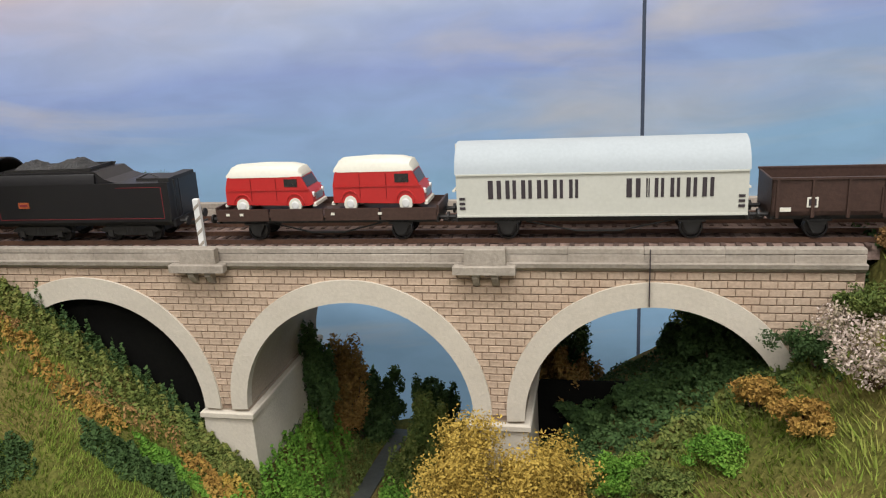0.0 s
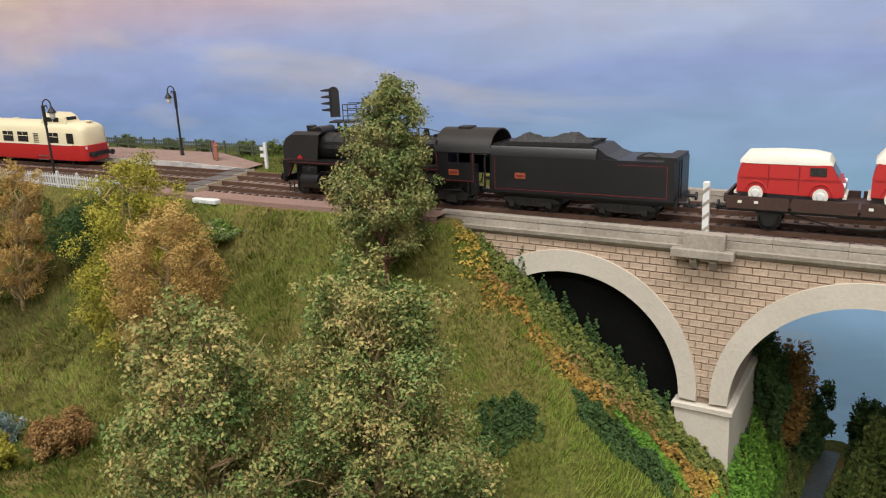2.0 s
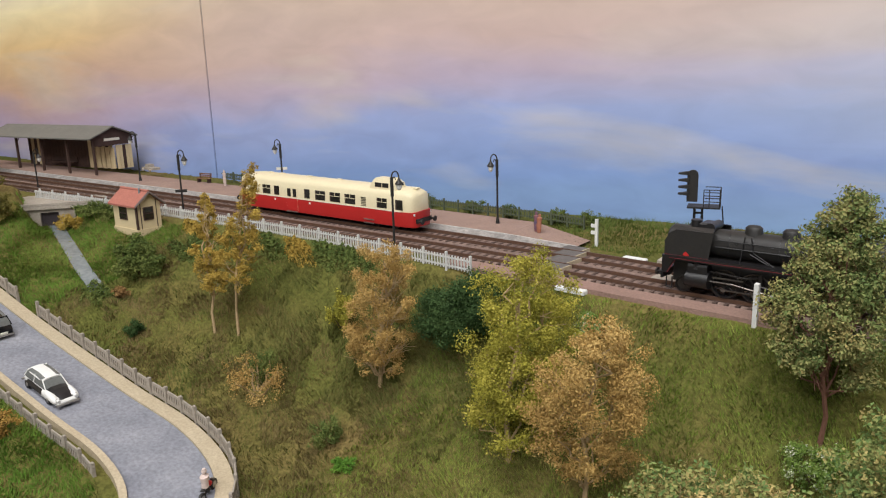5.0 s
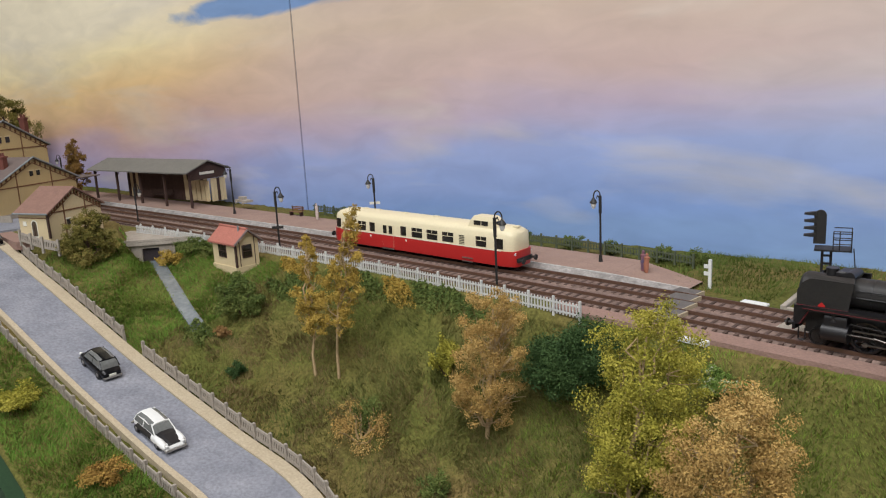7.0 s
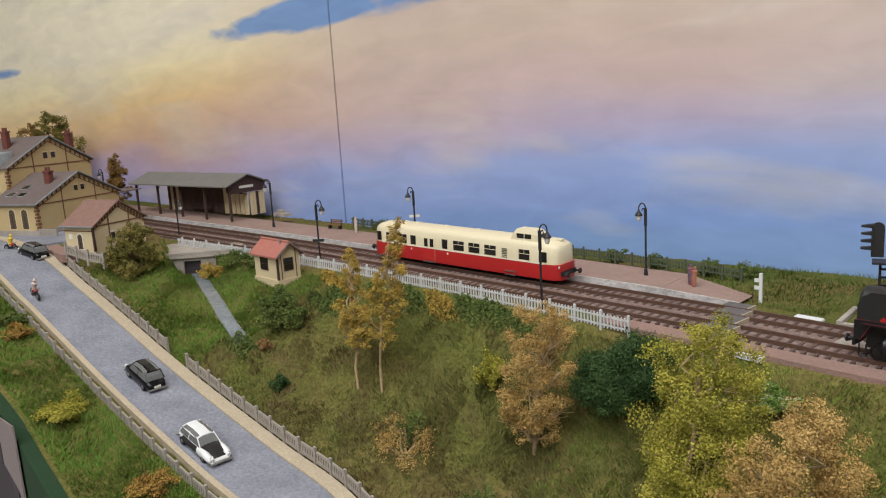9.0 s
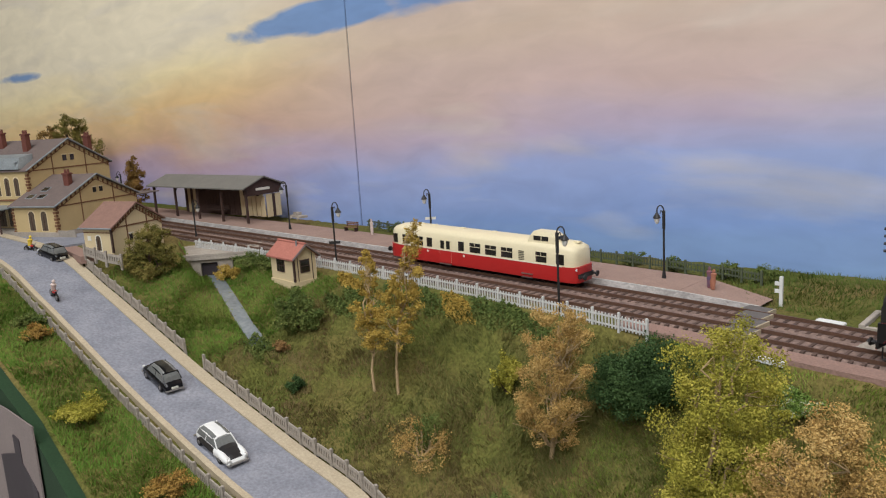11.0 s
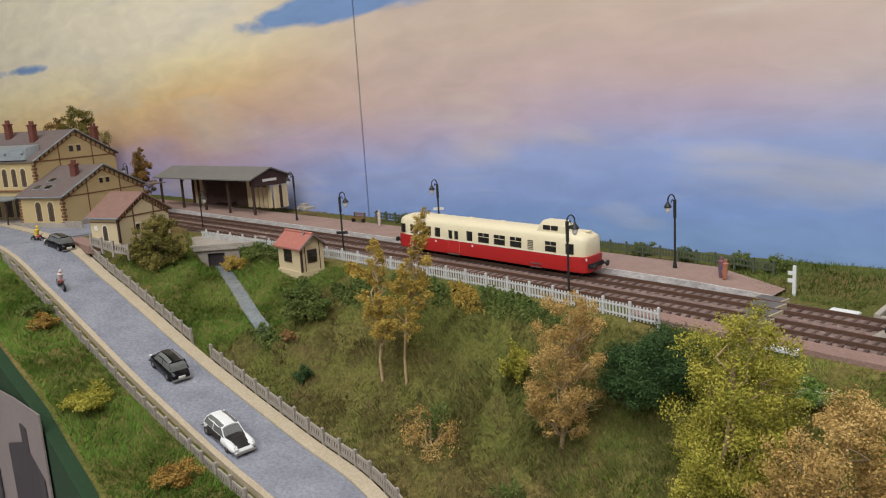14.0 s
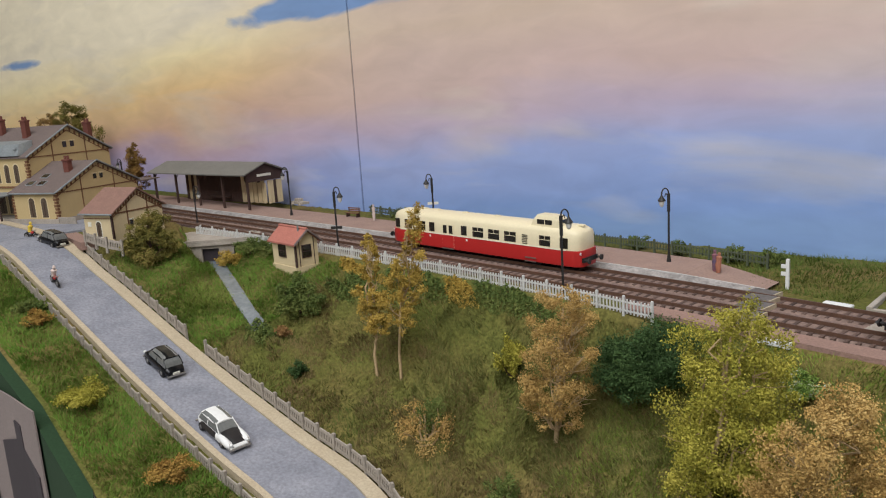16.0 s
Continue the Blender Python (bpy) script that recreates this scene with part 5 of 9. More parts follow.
def delivery_van(at):
    t = thing("delivery_van", "small red delivery van with white roof, on a flat wagon", "van", at, "vans on the flat wagon")
    L, W = 0.0505, 0.0098
    side = [(0.0, 0.0042), (0.0, 0.0120), (0.0012, 0.0165), (0.0020, 0.0180), (0.0440, 0.0180), (0.0475, 0.0120), (0.0500, 0.0095), (0.0505, 0.0042), (0.0478, 0.0034)]
    low = outline([(x, z) for x, z in side])
    m = Maker()
    m.loft([[(x, y * (1.0 if z < 0.012 else 0.95), z) for x, z in low] for y in (-W, -W * 0.55, W * 0.55, W)])
    b = part("body", m, M_RED, t, round_off=True)
    rings = []
    for x, e, zt in ((0.0008, 0.92, 0.0195), (0.004, 1.0, 0.0232), (0.020, 1.0, 0.0240), (0.036, 1.0, 0.0236), (0.0425, 0.95, 0.0222), (0.0445, 0.9, 0.0190)):
        rings.append([(x, W * 0.97 * e * c, 0.0178 + (zt - 0.0178) * sn) for c, sn in ((-1, 0.0), (-0.96, 0.55), (-0.75, 0.9), (0, 1.0), (0.75, 0.9), (0.96, 0.55), (1, 0.0))])
    part("roof", Maker().loft(rings), M_OFFWHITE, t, "creamy white raised roof", round_off=True)
    for s in (-1, 1):
        part("side_window", Maker().box((0.0345, s * W * 0.955, 0.0130), (0.0420, s * W * 0.99, 0.0168)), M_DARKGLASS, t)
        part("rub_strip", Maker().box((0.001, s * W * 1.0, 0.0112), (0.049, s * W * 1.02, 0.0117)), M_RED, t)
        part("panel_line", Maker().box((0.0295, s * W * 0.965, 0.006), (0.0298, s * W * 1.005, 0.0172)), M_SEAM, t)
        part("panel_line", Maker().box((0.0150, s * W * 0.965, 0.006), (0.0153, s * W * 1.005, 0.0172)), M_SEAM, t)
        for x in (0.0095, 0.0400):
            w = part("wheel", Maker().rod((x, s * W * 0.8, 0.0037), (x, s * W * 1.03, 0.0037), 0.0037, 0.0036, 18), M_OFFWHITE, t)
            part("hub", Maker().rod((x, s * W * 1.03, 0.0037), (x, s * W * 1.07, 0.0037), 0.0022, 0.0016, 12), M_WHITE, w)
            part("wheel_arch", Maker().path([(x + 0.0052 * math.cos(a), s * W * 1.0, 0.0042 + 0.0052 * math.sin(a)) for a in np.linspace(0, math.pi, 9)], 0.0005, n=5), M_RED, t)
    part("windscreen", Maker().add([(0.0446, -0.0080, 0.0172), (0.0446, 0.0080, 0.0172), (0.0474, 0.0086, 0.0126), (0.0474, -0.0086, 0.0126), (0.0441, -0.0080, 0.0172), (0.0441, 0.0080, 0.0172), (0.0469, 0.0086, 0.0126), (0.0469, -0.0086, 0.0126)], [(0, 1, 2, 3), (4, 5, 6, 7), (0, 4, 5, 1), (2, 6, 7, 3)]), M_DARKGLASS, t)
    part("bumper", Maker().box((0.0500, -0.0095, 0.0030), (0.0518, 0.0095, 0.0048), 0.0004), M_OFFWHITE, t)
    part("rear_bumper", Maker().box((-0.0014, -0.0090, 0.0030), (0.0004, 0.0090, 0.0046), 0.0004), M_OFFWHITE, t)
    part("grille", Maker().box((0.0500, -0.0055, 0.0058), (0.0509, 0.0055, 0.0090)), M_STEEL, t)
    for s in (-1, 1):
        part("headlight", Maker().rod((0.0494, s * 0.0076, 0.0088), (0.0508, s * 0.0076, 0.0088), 0.0013, n=10), M_WHITE, t)
    return t


base = rail_pose(NEAR, FX)
STRETCH = Matrix.Diagonal((1.0, 1.0, 1.1, 1.0))
van = delivery_van(base @ pose(-0.058, 0, 0.0152) @ STRETCH)
copy_thing(van, base @ pose(0.004, 0, 0.0152) @ STRETCH)

# white covered van with plain dark bars where lettering stood
CX = FX + 0.062 + 0.0095 + 0.0725
cov, h = wagon("covered_wagon", "long white covered wagon with dark lettering bars", "wagon", CX, 0.145)
part("body", Maker().box((-h + 0.001, -0.0158, 0.0130), (h - 0.001, 0.0158, 0.0355)), M_WAGONW, cov)
arc = [(0.0163 * math.sin(a), 0.0355 + 0.0150 * (math.cos(a) - math.cos(1.45)) / (1 - math.cos(1.45))) for a in np.linspace(-1.45, 1.45, 17)]
part("roof", Maker().prism(outline(arc), -h + 0.0004, h - 0.0004, "x"), M_ROOFGREY, cov, "pale grey arched roof", round_off=True)
for s in (-1, 1):
    part("end_rib", Maker().box((s * h - 0.0012, -0.001, 0.0140), (s * h + 0.0002, 0.001, 0.049)).box((s * h - 0.0012, -0.0152, 0.0262), (s * h + 0.0002, 0.0152, 0.0270)), M_OFFWHITE, cov)
    part("side_rail", Maker().box((-h + 0.001, s * 0.0158, 0.0346), (h - 0.001, s * 0.0165, 0.0355)).box((-h + 0.001, s * 0.0158, 0.0130), (h - 0.001, s * 0.0163, 0.0140)), M_WAGONW, cov)
    for x, w in ((-0.055, 0.0075), (-0.046, 0.006), (-0.038, 0.006), (-0.030, 0.006), (-0.022, 0.0055), (-0.014, 0.005), (0.014, 0.0075), (0.0235, 0.0018), (0.0275, 0.005), (0.035, 0.005), (0.0425, 0.0055), (0.050, 0.006)):
        xx = x if s < 0 else -x - w
        part("letter_bar", Maker().box((xx, s * 0.0159, 0.0225), (xx + w * 0.35, s * 0.0161, 0.0320)).box((xx + w * 0.6, s * 0.0159, 0.0225), (xx + w * 0.9, s * 0.0161, 0.0320)), M_INK_SHADE, cov)
    for x in (-h + 0.0025, h - 0.0055):
        for z in (0.017, 0.0195, 0.022):
            part("marker_bar", Maker().box((x, s * 0.0159, z), (x + 0.003, s * 0.01615, z + 0.0013)), M_INK_SHADE, cov)
axles(cov, (-0.046, 0.046))
trusses(cov, h)


def open_wagon(x_mid, length, mat, label, load, group):
    t, hh = wagon("open_wagon", label, "wagon", x_mid, length, group)
    m = Maker()
    z0, z1, w = 0.0125, 0.0300, 0.0158
    m.box((-hh, -w, z0), (hh, -w + 0.001, z1)).box((-hh, w - 0.001, z0), (hh, w, z1)).box((-hh, -w, z0), (-hh + 0.001, w, z1)).box((hh - 0.001, -w, z0), (hh, w, z1)).box((-hh, -w, z0), (hh, w, z0 + 0.002))
    b = part("body", m, mat, t)
    for s in (-1, 1):
        part("top_rail", Maker().box((-hh - 0.0004, s * (w - 0.0012), z1), (hh + 0.0004, s * (w + 0.0008), z1 + 0.001)), mat, t)
        for x in np.linspace(-hh + 0.002, hh - 0.004, 8):
            part("stanchion", Maker().box((float(x), s * w, z0 - 0.001), (float(x) + 0.0015, s * (w + 0.0009), z1)), mat, t)
        part("door", Maker().box((-0.010, s * w, z0 + 0.001), (0.010, s * (w + 0.0006), z1 - 0.004)), mat, t)
        part("marking", Maker().box((-hh + 0.016, s * (w + 0.0001), 0.0165), (-hh + 0.021, s * (w + 0.0004), 0.0215)), M_OFFWHITE, t)
        part("marking", Maker().box((-hh + 0.0168, s * (w + 0.0004), 0.0173), (-hh + 0.0202, s * (w + 0.0006), 0.0207)), M_INK_SHADE, t)
        part("marking", Maker().box((-hh + 0.004, s * (w + 0.0001), 0.0145), (-hh + 0.009, s * (w + 0.0004), 0.0165)), M_OFFWHITE, t)
    if load:
        part("coal", heap(-hh + 0.0012, hh - 0.0012, w - 0.0012, 0.0285, 0.003, int(x_mid * 100) % 7), M_COAL, t)
    axles(t, (-hh * 0.62, hh * 0.62))
    return t


x = CX + 0.0725 + 0.0095
open_wagon(x + 0.0585, 0.117, M_BROWN, "empty red-brown open wagon", False, "")
x += 0.117 + 0.0095
for k in range(2):
    open_wagon(x + 0.053, 0.106, M_GREYW, "dark grey open wagon heaped with coal", True, "coal wagons")
    x += 0.106 + 0.0095


def hopper(x_mid, length):
    t, hh = wagon("hopper_wagon", "dark grey hopper wagon with ridged sides and red lettering bars", "wagon", x_mid, length, "hopper wagons")
    b0, b1 = -hh + 0.004, hh - 0.004
    m = Maker()
    m.loft([[(b0 + i, -w, z), (b1 - i, -w, z), (b1 - i, w, z), (b0 + i, w, z)] for i, w, z in ((0.022, 0.008, 0.0105), (0.010, 0.0155, 0.020), (0.0, 0.0160, 0.0225), (0.0, 0.0160, 0.0362))])
    part("body", m, M_GREYW, t)
    m = Maker().loft([[(b0 + i, -w, z), (b1 - i, -w, z), (b1 - i, w, z), (b0 + i, w, z)] for i, w, z in ((0.0, 0.0158, 0.0363), (0.013, 0.006, 0.0495))])
    part("roof", m, M_HOPTOP, t, "sloping grey-green roof")
    part("hatches", Maker().box((b0 + 0.014, -0.0055, 0.0495), (b1 - 0.014, 0.0055, 0.0512), 0.0008), M_MATT, t)
    part("roof_rail", Maker().path([(b0 + 0.012, -0.0062, 0.0525), (b1 - 0.012, -0.0062, 0.0525)], 0.0003, n=5).path([(b0 + 0.012, 0.0062, 0.0525), (b1 - 0.012, 0.0062, 0.0525)], 0.0003, n=5).rod((b0 + 0.013, 0.0062, 0.048), (b0 + 0.012, 0.0062, 0.0525), 0.0003, n=5).rod((b0 + 0.013, -0.0062, 0.048), (b0 + 0.012, -0.0062, 0.0525), 0.0003, n=5), M_MATT, t)
    for s in (-1, 1):
        for z in (0.0245, 0.0285, 0.0325, 0.0358):
            part("side_rib", Maker().box((b0, s * 0.0160, z), (b1, s * 0.0164, z + 0.0005)), M_HOPTOP, t)
        for k in range(3):
            xx = -0.017 + k * 0.011
            part("letter_bar", Maker().box((xx, s * 0.0161, 0.0255), (xx + 0.0085, s * 0.0166, 0.0268)).box((xx, s * 0.0161, 0.0310), (xx + 0.0085, s * 0.0166, 0.0323)).box((xx, s * 0.0161, 0.0268), (xx + 0.0018, s * 0.0166, 0.0310)), M_RED, t)
        part("yellow_disc", Maker().rod((-0.012, s * 0.0126, 0.0062), (-0.012, s * 0.0134, 0.0062), 0.0026, n=16).rod((0.018, s * 0.0126, 0.0062), (0.018, s * 0.0134, 0.0062), 0.0026, n=16), M_YELLOW, t, "round yellow disc")
        part("end_strut", Maker().path([(s * (hh - 0.004), -0.012, 0.0122), (s * (hh - 0.006), -0.012, 0.0225)], 0.0007).path([(s * (hh - 0.004), 0.012, 0.0122), (s * (hh - 0.006), 0.012, 0.0225)], 0.0007), M_MATT, t)
    for q in (-1, 1):
        bogie(t, q * hh * 0.62, 0.021)


for k in range(2):
    hopper(x + 0.055, 0.110)
    x += 0.110 + 0.0095

# ---- railcar on the far track ----
RX = -0.642
car = thing("railcar", "red and cream diesel railcar with a raised cab on its roof", "railcar", rail_pose(FAR, RX) @ Matrix.Diagonal((1, 1, 0.96, 1)))
RL, RW = 0.115, 0.0162


def body_ring(x, w, z0, z1, top):
    pts = [(-w, z0), (-w * 1.02, (z0 + z1) / 2), (-w, z1)]
    if top:
        pts = [(-w, z0), (-w * 0.99, z0 + 0.006), (-w * 0.96, z1 - 0.006), (-w * 0.85, z1 - 0.0028), (-w * 0.55, z1 - 0.0008), (0, z1), (w * 0.55, z1 - 0.0008), (w * 0.85, z1 - 0.0028), (w * 0.96, z1 - 0.006), (w * 0.99, z0 + 0.006), (w, z0)]
    else:
        pts = [(-w * 0.96, z0), (-w, z0 + 0.003), (-w, z1), (w, z1), (w, z0 + 0.003), (w * 0.96, z0)]
    return [(x, y, z) for y, z in pts]


ends = [(-RL, 0.62, 0.0), (-RL + 0.0025, 0.86, 0.0), (-RL + 0.008, 0.97, 0.0), (-RL + 0.016, 1.0, 0.0), (RL - 0.016, 1.0, 0.0), (RL - 0.008, 0.97, 0.0), (RL - 0.0025, 0.86, 0.0), (RL, 0.62, 0.0)]
part("lower_body", Maker().loft([body_ring(x, RW * e, 0.0045, 0.0190, False) for x, e, _ in ends]), M_RED, car, "red lower body", round_off=True)
tops = [(x * 0.985, e, z) for x, e, z in ends]
part("upper_body", Maker().loft([body_ring(x, RW * e * 0.995, 0.0190, 0.0400 - (0.005 if e < 0.7 else 0.0022 if e < 0.9 else 0.0006 if e < 0.99 else 0), True) for x, e, _ in tops]), M_CREAM, car, "cream upper body and roof", round_off=True)
for s in (-1, 1):
    part("waist_line", Maker().box((-RL + 0.014, s * RW * 0.995, 0.0187), (RL - 0.014, s * RW * 1.012, 0.0193)), M_OFFWHITE, car)
    for x, w in ((-0.108, 0.006), (-0.0945, 0.010), (-0.0765, 0.011), (-0.0600, 0.007), (-0.018, 0.007), (-0.0035, 0.013), (0.0155, 0.013), (0.0345, 0.013), (0.0735, 0.0115), (0.0950, 0.008)):
        g = part("window", Maker().box((x, s * RW * 0.975, 0.0207), (x + w, s * RW * 1.004, 0.0302)), M_DARKGLASS, car)
        if w > 0.009:
            part("window_bar", Maker().box((x, s * RW * 1.004, 0.0262), (x + w, s * RW * 1.010, 0.0267)).box((x + w * 0.5 - 0.0002, s * RW * 1.004, 0.0267), (x + w * 0.5 + 0.0002, s * RW * 1.010, 0.0302)), M_CREAM, g)
        part("window_curtain", Maker().box((x + 0.0004, s * RW * 1.0035, 0.0210), (x + 0.0014, s * RW * 1.0065, 0.0300)), M_TIMBER, g)
    d = part("door", Maker().box((-0.0425, s * RW * 0.98, 0.0065), (-0.0275, s * RW * 1.008, 0.0300)), M_CREAM, car)
    part("door_lower", Maker().box((-0.0424, s * RW * 1.008, 0.0065), (-0.0276, s * RW * 1.012, 0.0188)), M_RED, d)
    part("door_window", Maker().box((-0.0413, s * RW * 1.008, 0.0205), (-0.0365, s * RW * 1.012, 0.0290)), M_DARKGLASS, d)
    part("door_window", Maker().box((-0.0337, s * RW * 1.008, 0.0205), (-0.0289, s * RW * 1.012, 0.0290)), M_DARKGLASS, d)
    part("door_step", Maker().box((-0.0425, s * RW * 1.0, 0.0045), (-0.0275, s * RW * 1.07, 0.0055)), M_STEEL, car)
    part("cab_step", Maker().box((0.058, s * RW * 1.0, 0.0075), (0.070, s * RW * 1.05, 0.0085)).box((0.058, s * RW * 1.0, 0.0042), (0.070, s * RW * 1.06, 0.0050)), M_STEEL, car)
    for k in range(6):
        part("louvre_slat", Maker().box((0.0545, s * RW * 0.98, 0.0205 + k * 0.0016), (0.0605, s * RW * 1.008, 0.0211 + k * 0.0016)), M_MATT, car)
    part("emblem", Maker().box((-0.0600, s * RW * 1.002, 0.0150), (-0.0580, s * RW * 1.006, 0.0170)).box((-0.012, s * RW * 1.002, 0.0150), (-0.010, s * RW * 1.006, 0.0170)), M_OFFWHITE, car)
# end windows and lamps
for s, x in ((1, RL), (-1, -RL)):
    for y in (-0.0072, -0.0024, 0.0024, 0.0072):
        xx = x * 0.985 - s * (0.0005 + 0.0012 * abs(y) / 0.0072 * 1.6)
        part("end_window", Maker().box((xx - s * 0.002, y - 0.0020, 0.0212), (xx + s * 0.0006, y + 0.0020, 0.0285)), M_DARKGLASS, car)
    for y in (-0.0118, 0.0118):
        part("headlamp", Maker().rod((x - s * 0.006, y, 0.0165), (x - s * 0.0010, y, 0.0165), 0.0014, n=12), M_WHITE, car)
    part("buffer_beam", Maker().box((x - s * 0.001, -0.0112, 0.0085), (x + s * 0.0012, 0.0112, 0.0125)), M_MATT, car)
    buffers(car, x + s * 0.001, s, 0.0098, 0.0105, M_MATT)
kiosk = [[(0.064 + a, y * e, z) for a, y in ((0.0, -1), (0.026, -1), (0.026, 1), (0.0, 1))] for e, z in ((0.0088, 0.0385), (0.0086, 0.0440), (0.0074, 0.0480))]
m = Maker().loft([[(0.062, -0.0125, 0.0375), (0.094, -0.0125, 0.0375), (0.094, 0.0035, 0.0375), (0.062, 0.0035, 0.0375)], [(0.065, -0.0120, 0.0440), (0.0915, -0.0120, 0.0440), (0.0915, 0.0030, 0.0440), (0.065, 0.0030, 0.0440)], [(0.068, -0.0105, 0.0482), (0.0865, -0.0105, 0.0482), (0.0865, 0.0010, 0.0482), (0.068, 0.0010, 0.0482)]])
k = part("roof_cab", m, M_CREAM, car, "raised cream driving cab on the roof")
part("cab_window", Maker().box((0.069, -0.0126, 0.0400), (0.0765, -0.0118, 0.0442)).box((0.0775, -0.0126, 0.0400), (0.0845, -0.0118, 0.0442)), M_DARKGLASS, k)
part("cab_front_window", Maker().box((0.0905, -0.0098, 0.0405), (0.0925, 0.0005, 0.0445)), M_DARKGLASS, k)
for x, y in ((-0.085, 0.002), (-0.068, 0.002), (-0.03, 0.002), (0.010, 0.002), (0.104, 0.0)):
    part("roof_vent", Maker().box((x, y - 0.002, 0.0393), (x + 0.006, y + 0.002, 0.0408), 0.0004), M_CREAM, car)
part("underframe", Maker().box((-RL + 0.012, -0.0125, 0.0036), (RL - 0.012, 0.0125, 0.0100)), M_MATT, car)
for x in (-0.079, 0.079):
    bogie(car, x, 0.024, 0.0046)


# ---- station buildings ----
def frame_at(x, y, z, ux, uy):
    return pose(x, y, z, 0, 0, math.degrees(math.atan2(uy, ux)))


def gable_roof(m, x0, x1, y0, y1, ze, za, th=0.0016, over=0.003):
    """Two roof slabs with their ridge along x."""
    ym = (y0 + y1) / 2
    k = (za - ze) / (ym - y0)
    for s, yo in ((-1, y0 - over), (1, y1 + over)):
        zo = ze - k * over
        m.add([(x0, ym, za), (x1, ym, za), (x1, yo, zo), (x0, yo, zo), (x0, ym, za + th), (x1, ym, za + th), (x1, yo, zo + th), (x0, yo, zo + th)],
              [(0, 1, 2, 3), (4, 5, 6, 7), (0, 1, 5, 4), (2, 3, 7, 6), (1, 2, 6, 5), (0, 3, 7, 4)])
    return m


def gable_house(t, x0, x1, y0, y1, eave, apex, wall, roof):
    ym = (y0 + y1) / 2
    w = part("wall", Maker().prism(outline([(y0, -0.004), (y1, -0.004), (y1, eave), (ym, apex), (y0, eave)]), x0, x1, "x"), wall, t)
    r = part("roof", gable_roof(Maker(), x0 - 0.004, x1 + 0.004, y0, y1, eave, apex), roof, t)
    return w, r


def ridge_tiles(r, x0, x1, y, z, mat):
    part("ridge", Maker().rod((x0, y, z), (x1, y, z), 0.0013, n=8), mat, r)


def opening(t, x, y0, z0, w, hgt, s, mat=None, arch=True, frame=None):
    """Window or door on a wall that faces -y (s = -1) or +y."""
    pts = [(x - w / 2, z0), (x + w / 2, z0), (x + w / 2, z0 + hgt)]
    if arch:
        pts += [(x + w / 2 * math.cos(a), z0 + hgt + w / 2 * math.sin(a)) for a in np.linspace(0.3, math.pi - 0.3, 7)]
    pts += [(x - w / 2, z0 + hgt)]
    g = part("window", Maker().prism(outline(pts), y0 + s * 0.0003, y0 - s * 0.001), mat or M_DARKGLASS, t)
    if frame:
        big = [(x + (a - x) * 1.28, z0 + (b - z0) * 1.08 if b > z0 else z0 - 0.001) for a, b in pts]
        part("surround", Maker().prism(outline(big), y0 + s * 0.00015, y0 - s * 0.001), frame, t)
    part("glazing_bar", Maker().box((x - 0.0003, min(y0 + s * 0.0003, y0 + s * 0.0007), z0), (x + 0.0003, max(y0 + s * 0.0003, y0 + s * 0.0007), z0 + hgt)), M_TIMBER, g)
    return g


def opening_x(t, x0, y, z0, w, hgt, mat=None, frame=None):
    """Small opening on a wall that faces +x."""
    g = part("window", Maker().box((x0 - 0.001, y - w / 2, z0), (x0 + 0.0004, y + w / 2, z0 + hgt)), mat or M_DARKGLASS, t)
    if frame:
        part("lintel", Maker().box((x0 - 0.001, y - w * 0.8, z0 + hgt), (x0 + 0.0007, y + w * 0.8, z0 + hgt + 0.0016)), frame, t)
    return g


def bands(t, x1, y0, y1, eave, apex, mat):
    """Timber bands and brackets on a gable that faces +x."""
    ym = (y0 + y1) / 2
    part("band", Maker().box((x1, y0, eave - 0.002), (x1 + 0.0006, y1, eave - 0.0005)), mat, t)
    for f in (0.3, 0.7):
        y = y0 + (y1 - y0) * f
        part("post", Maker().box((x1, y - 0.0007, 0), (x1 + 0.0006, y + 0.0007, eave + (apex - eave) * 0.55)), mat, t)
    for s, yo in ((1, y0), (-1, y1)):
        for i in range(9):
            a = (i + 0.4) / 9
            y, z = yo + (ym - yo) * a, eave + (apex - eave) * a
            part("bracket", Maker().box((x1, y - 0.0008, z - 0.0055), (x1 + 0.0016, y + 0.0008, z - 0.001)), mat, t)
    m = Maker()
    for s, yo in ((1, y0), (-1, y1)):
        m.add([(x1 + 0.0005, yo, eave - 0.0065), (x1 + 0.0005, ym, apex - 0.0065), (x1 + 0.0005, ym, apex - 0.0055), (x1 + 0.0005, yo, eave - 0.0055), (x1, yo, eave - 0.0065), (x1, ym, apex - 0.0065), (x1, ym, apex - 0.0055), (x1, yo, eave - 0.0055)], [(0, 1, 2, 3), (0, 4, 5, 1), (3, 2, 6, 7)])
    part("verge_band", m, mat, t)


def quoins(t, x, y, z1, mat):
    for i in range(int(z1 / 0.0042)):
        w = 0.0045 if i % 2 else 0.003
        part("quoin", Maker().box((x - w, y - 0.0005, i * 0.0042), (x + 0.0007, y + w, i * 0.0042 + 0.0032)), mat, t)


def chimney(t, x, y, z0, z1):
    c = part("chimney", Maker().box((x - 0.0045, y - 0.0035, z0), (x + 0.0045, y + 0.0035, z1)).box((x - 0.0055, y - 0.0045, z1), (x + 0.0055, y + 0.0045, z1 + 0.0022), 0.0005), M_CHIM, t, "red brick chimney")
    for d in (-0.0026, 0.0026):
        part("chimney_pot", Maker().rod((x + d, y, z1 + 0.002), (x + d, y, z1 + 0.007), 0.0018, 0.0014, 8), M_CHIM, c)


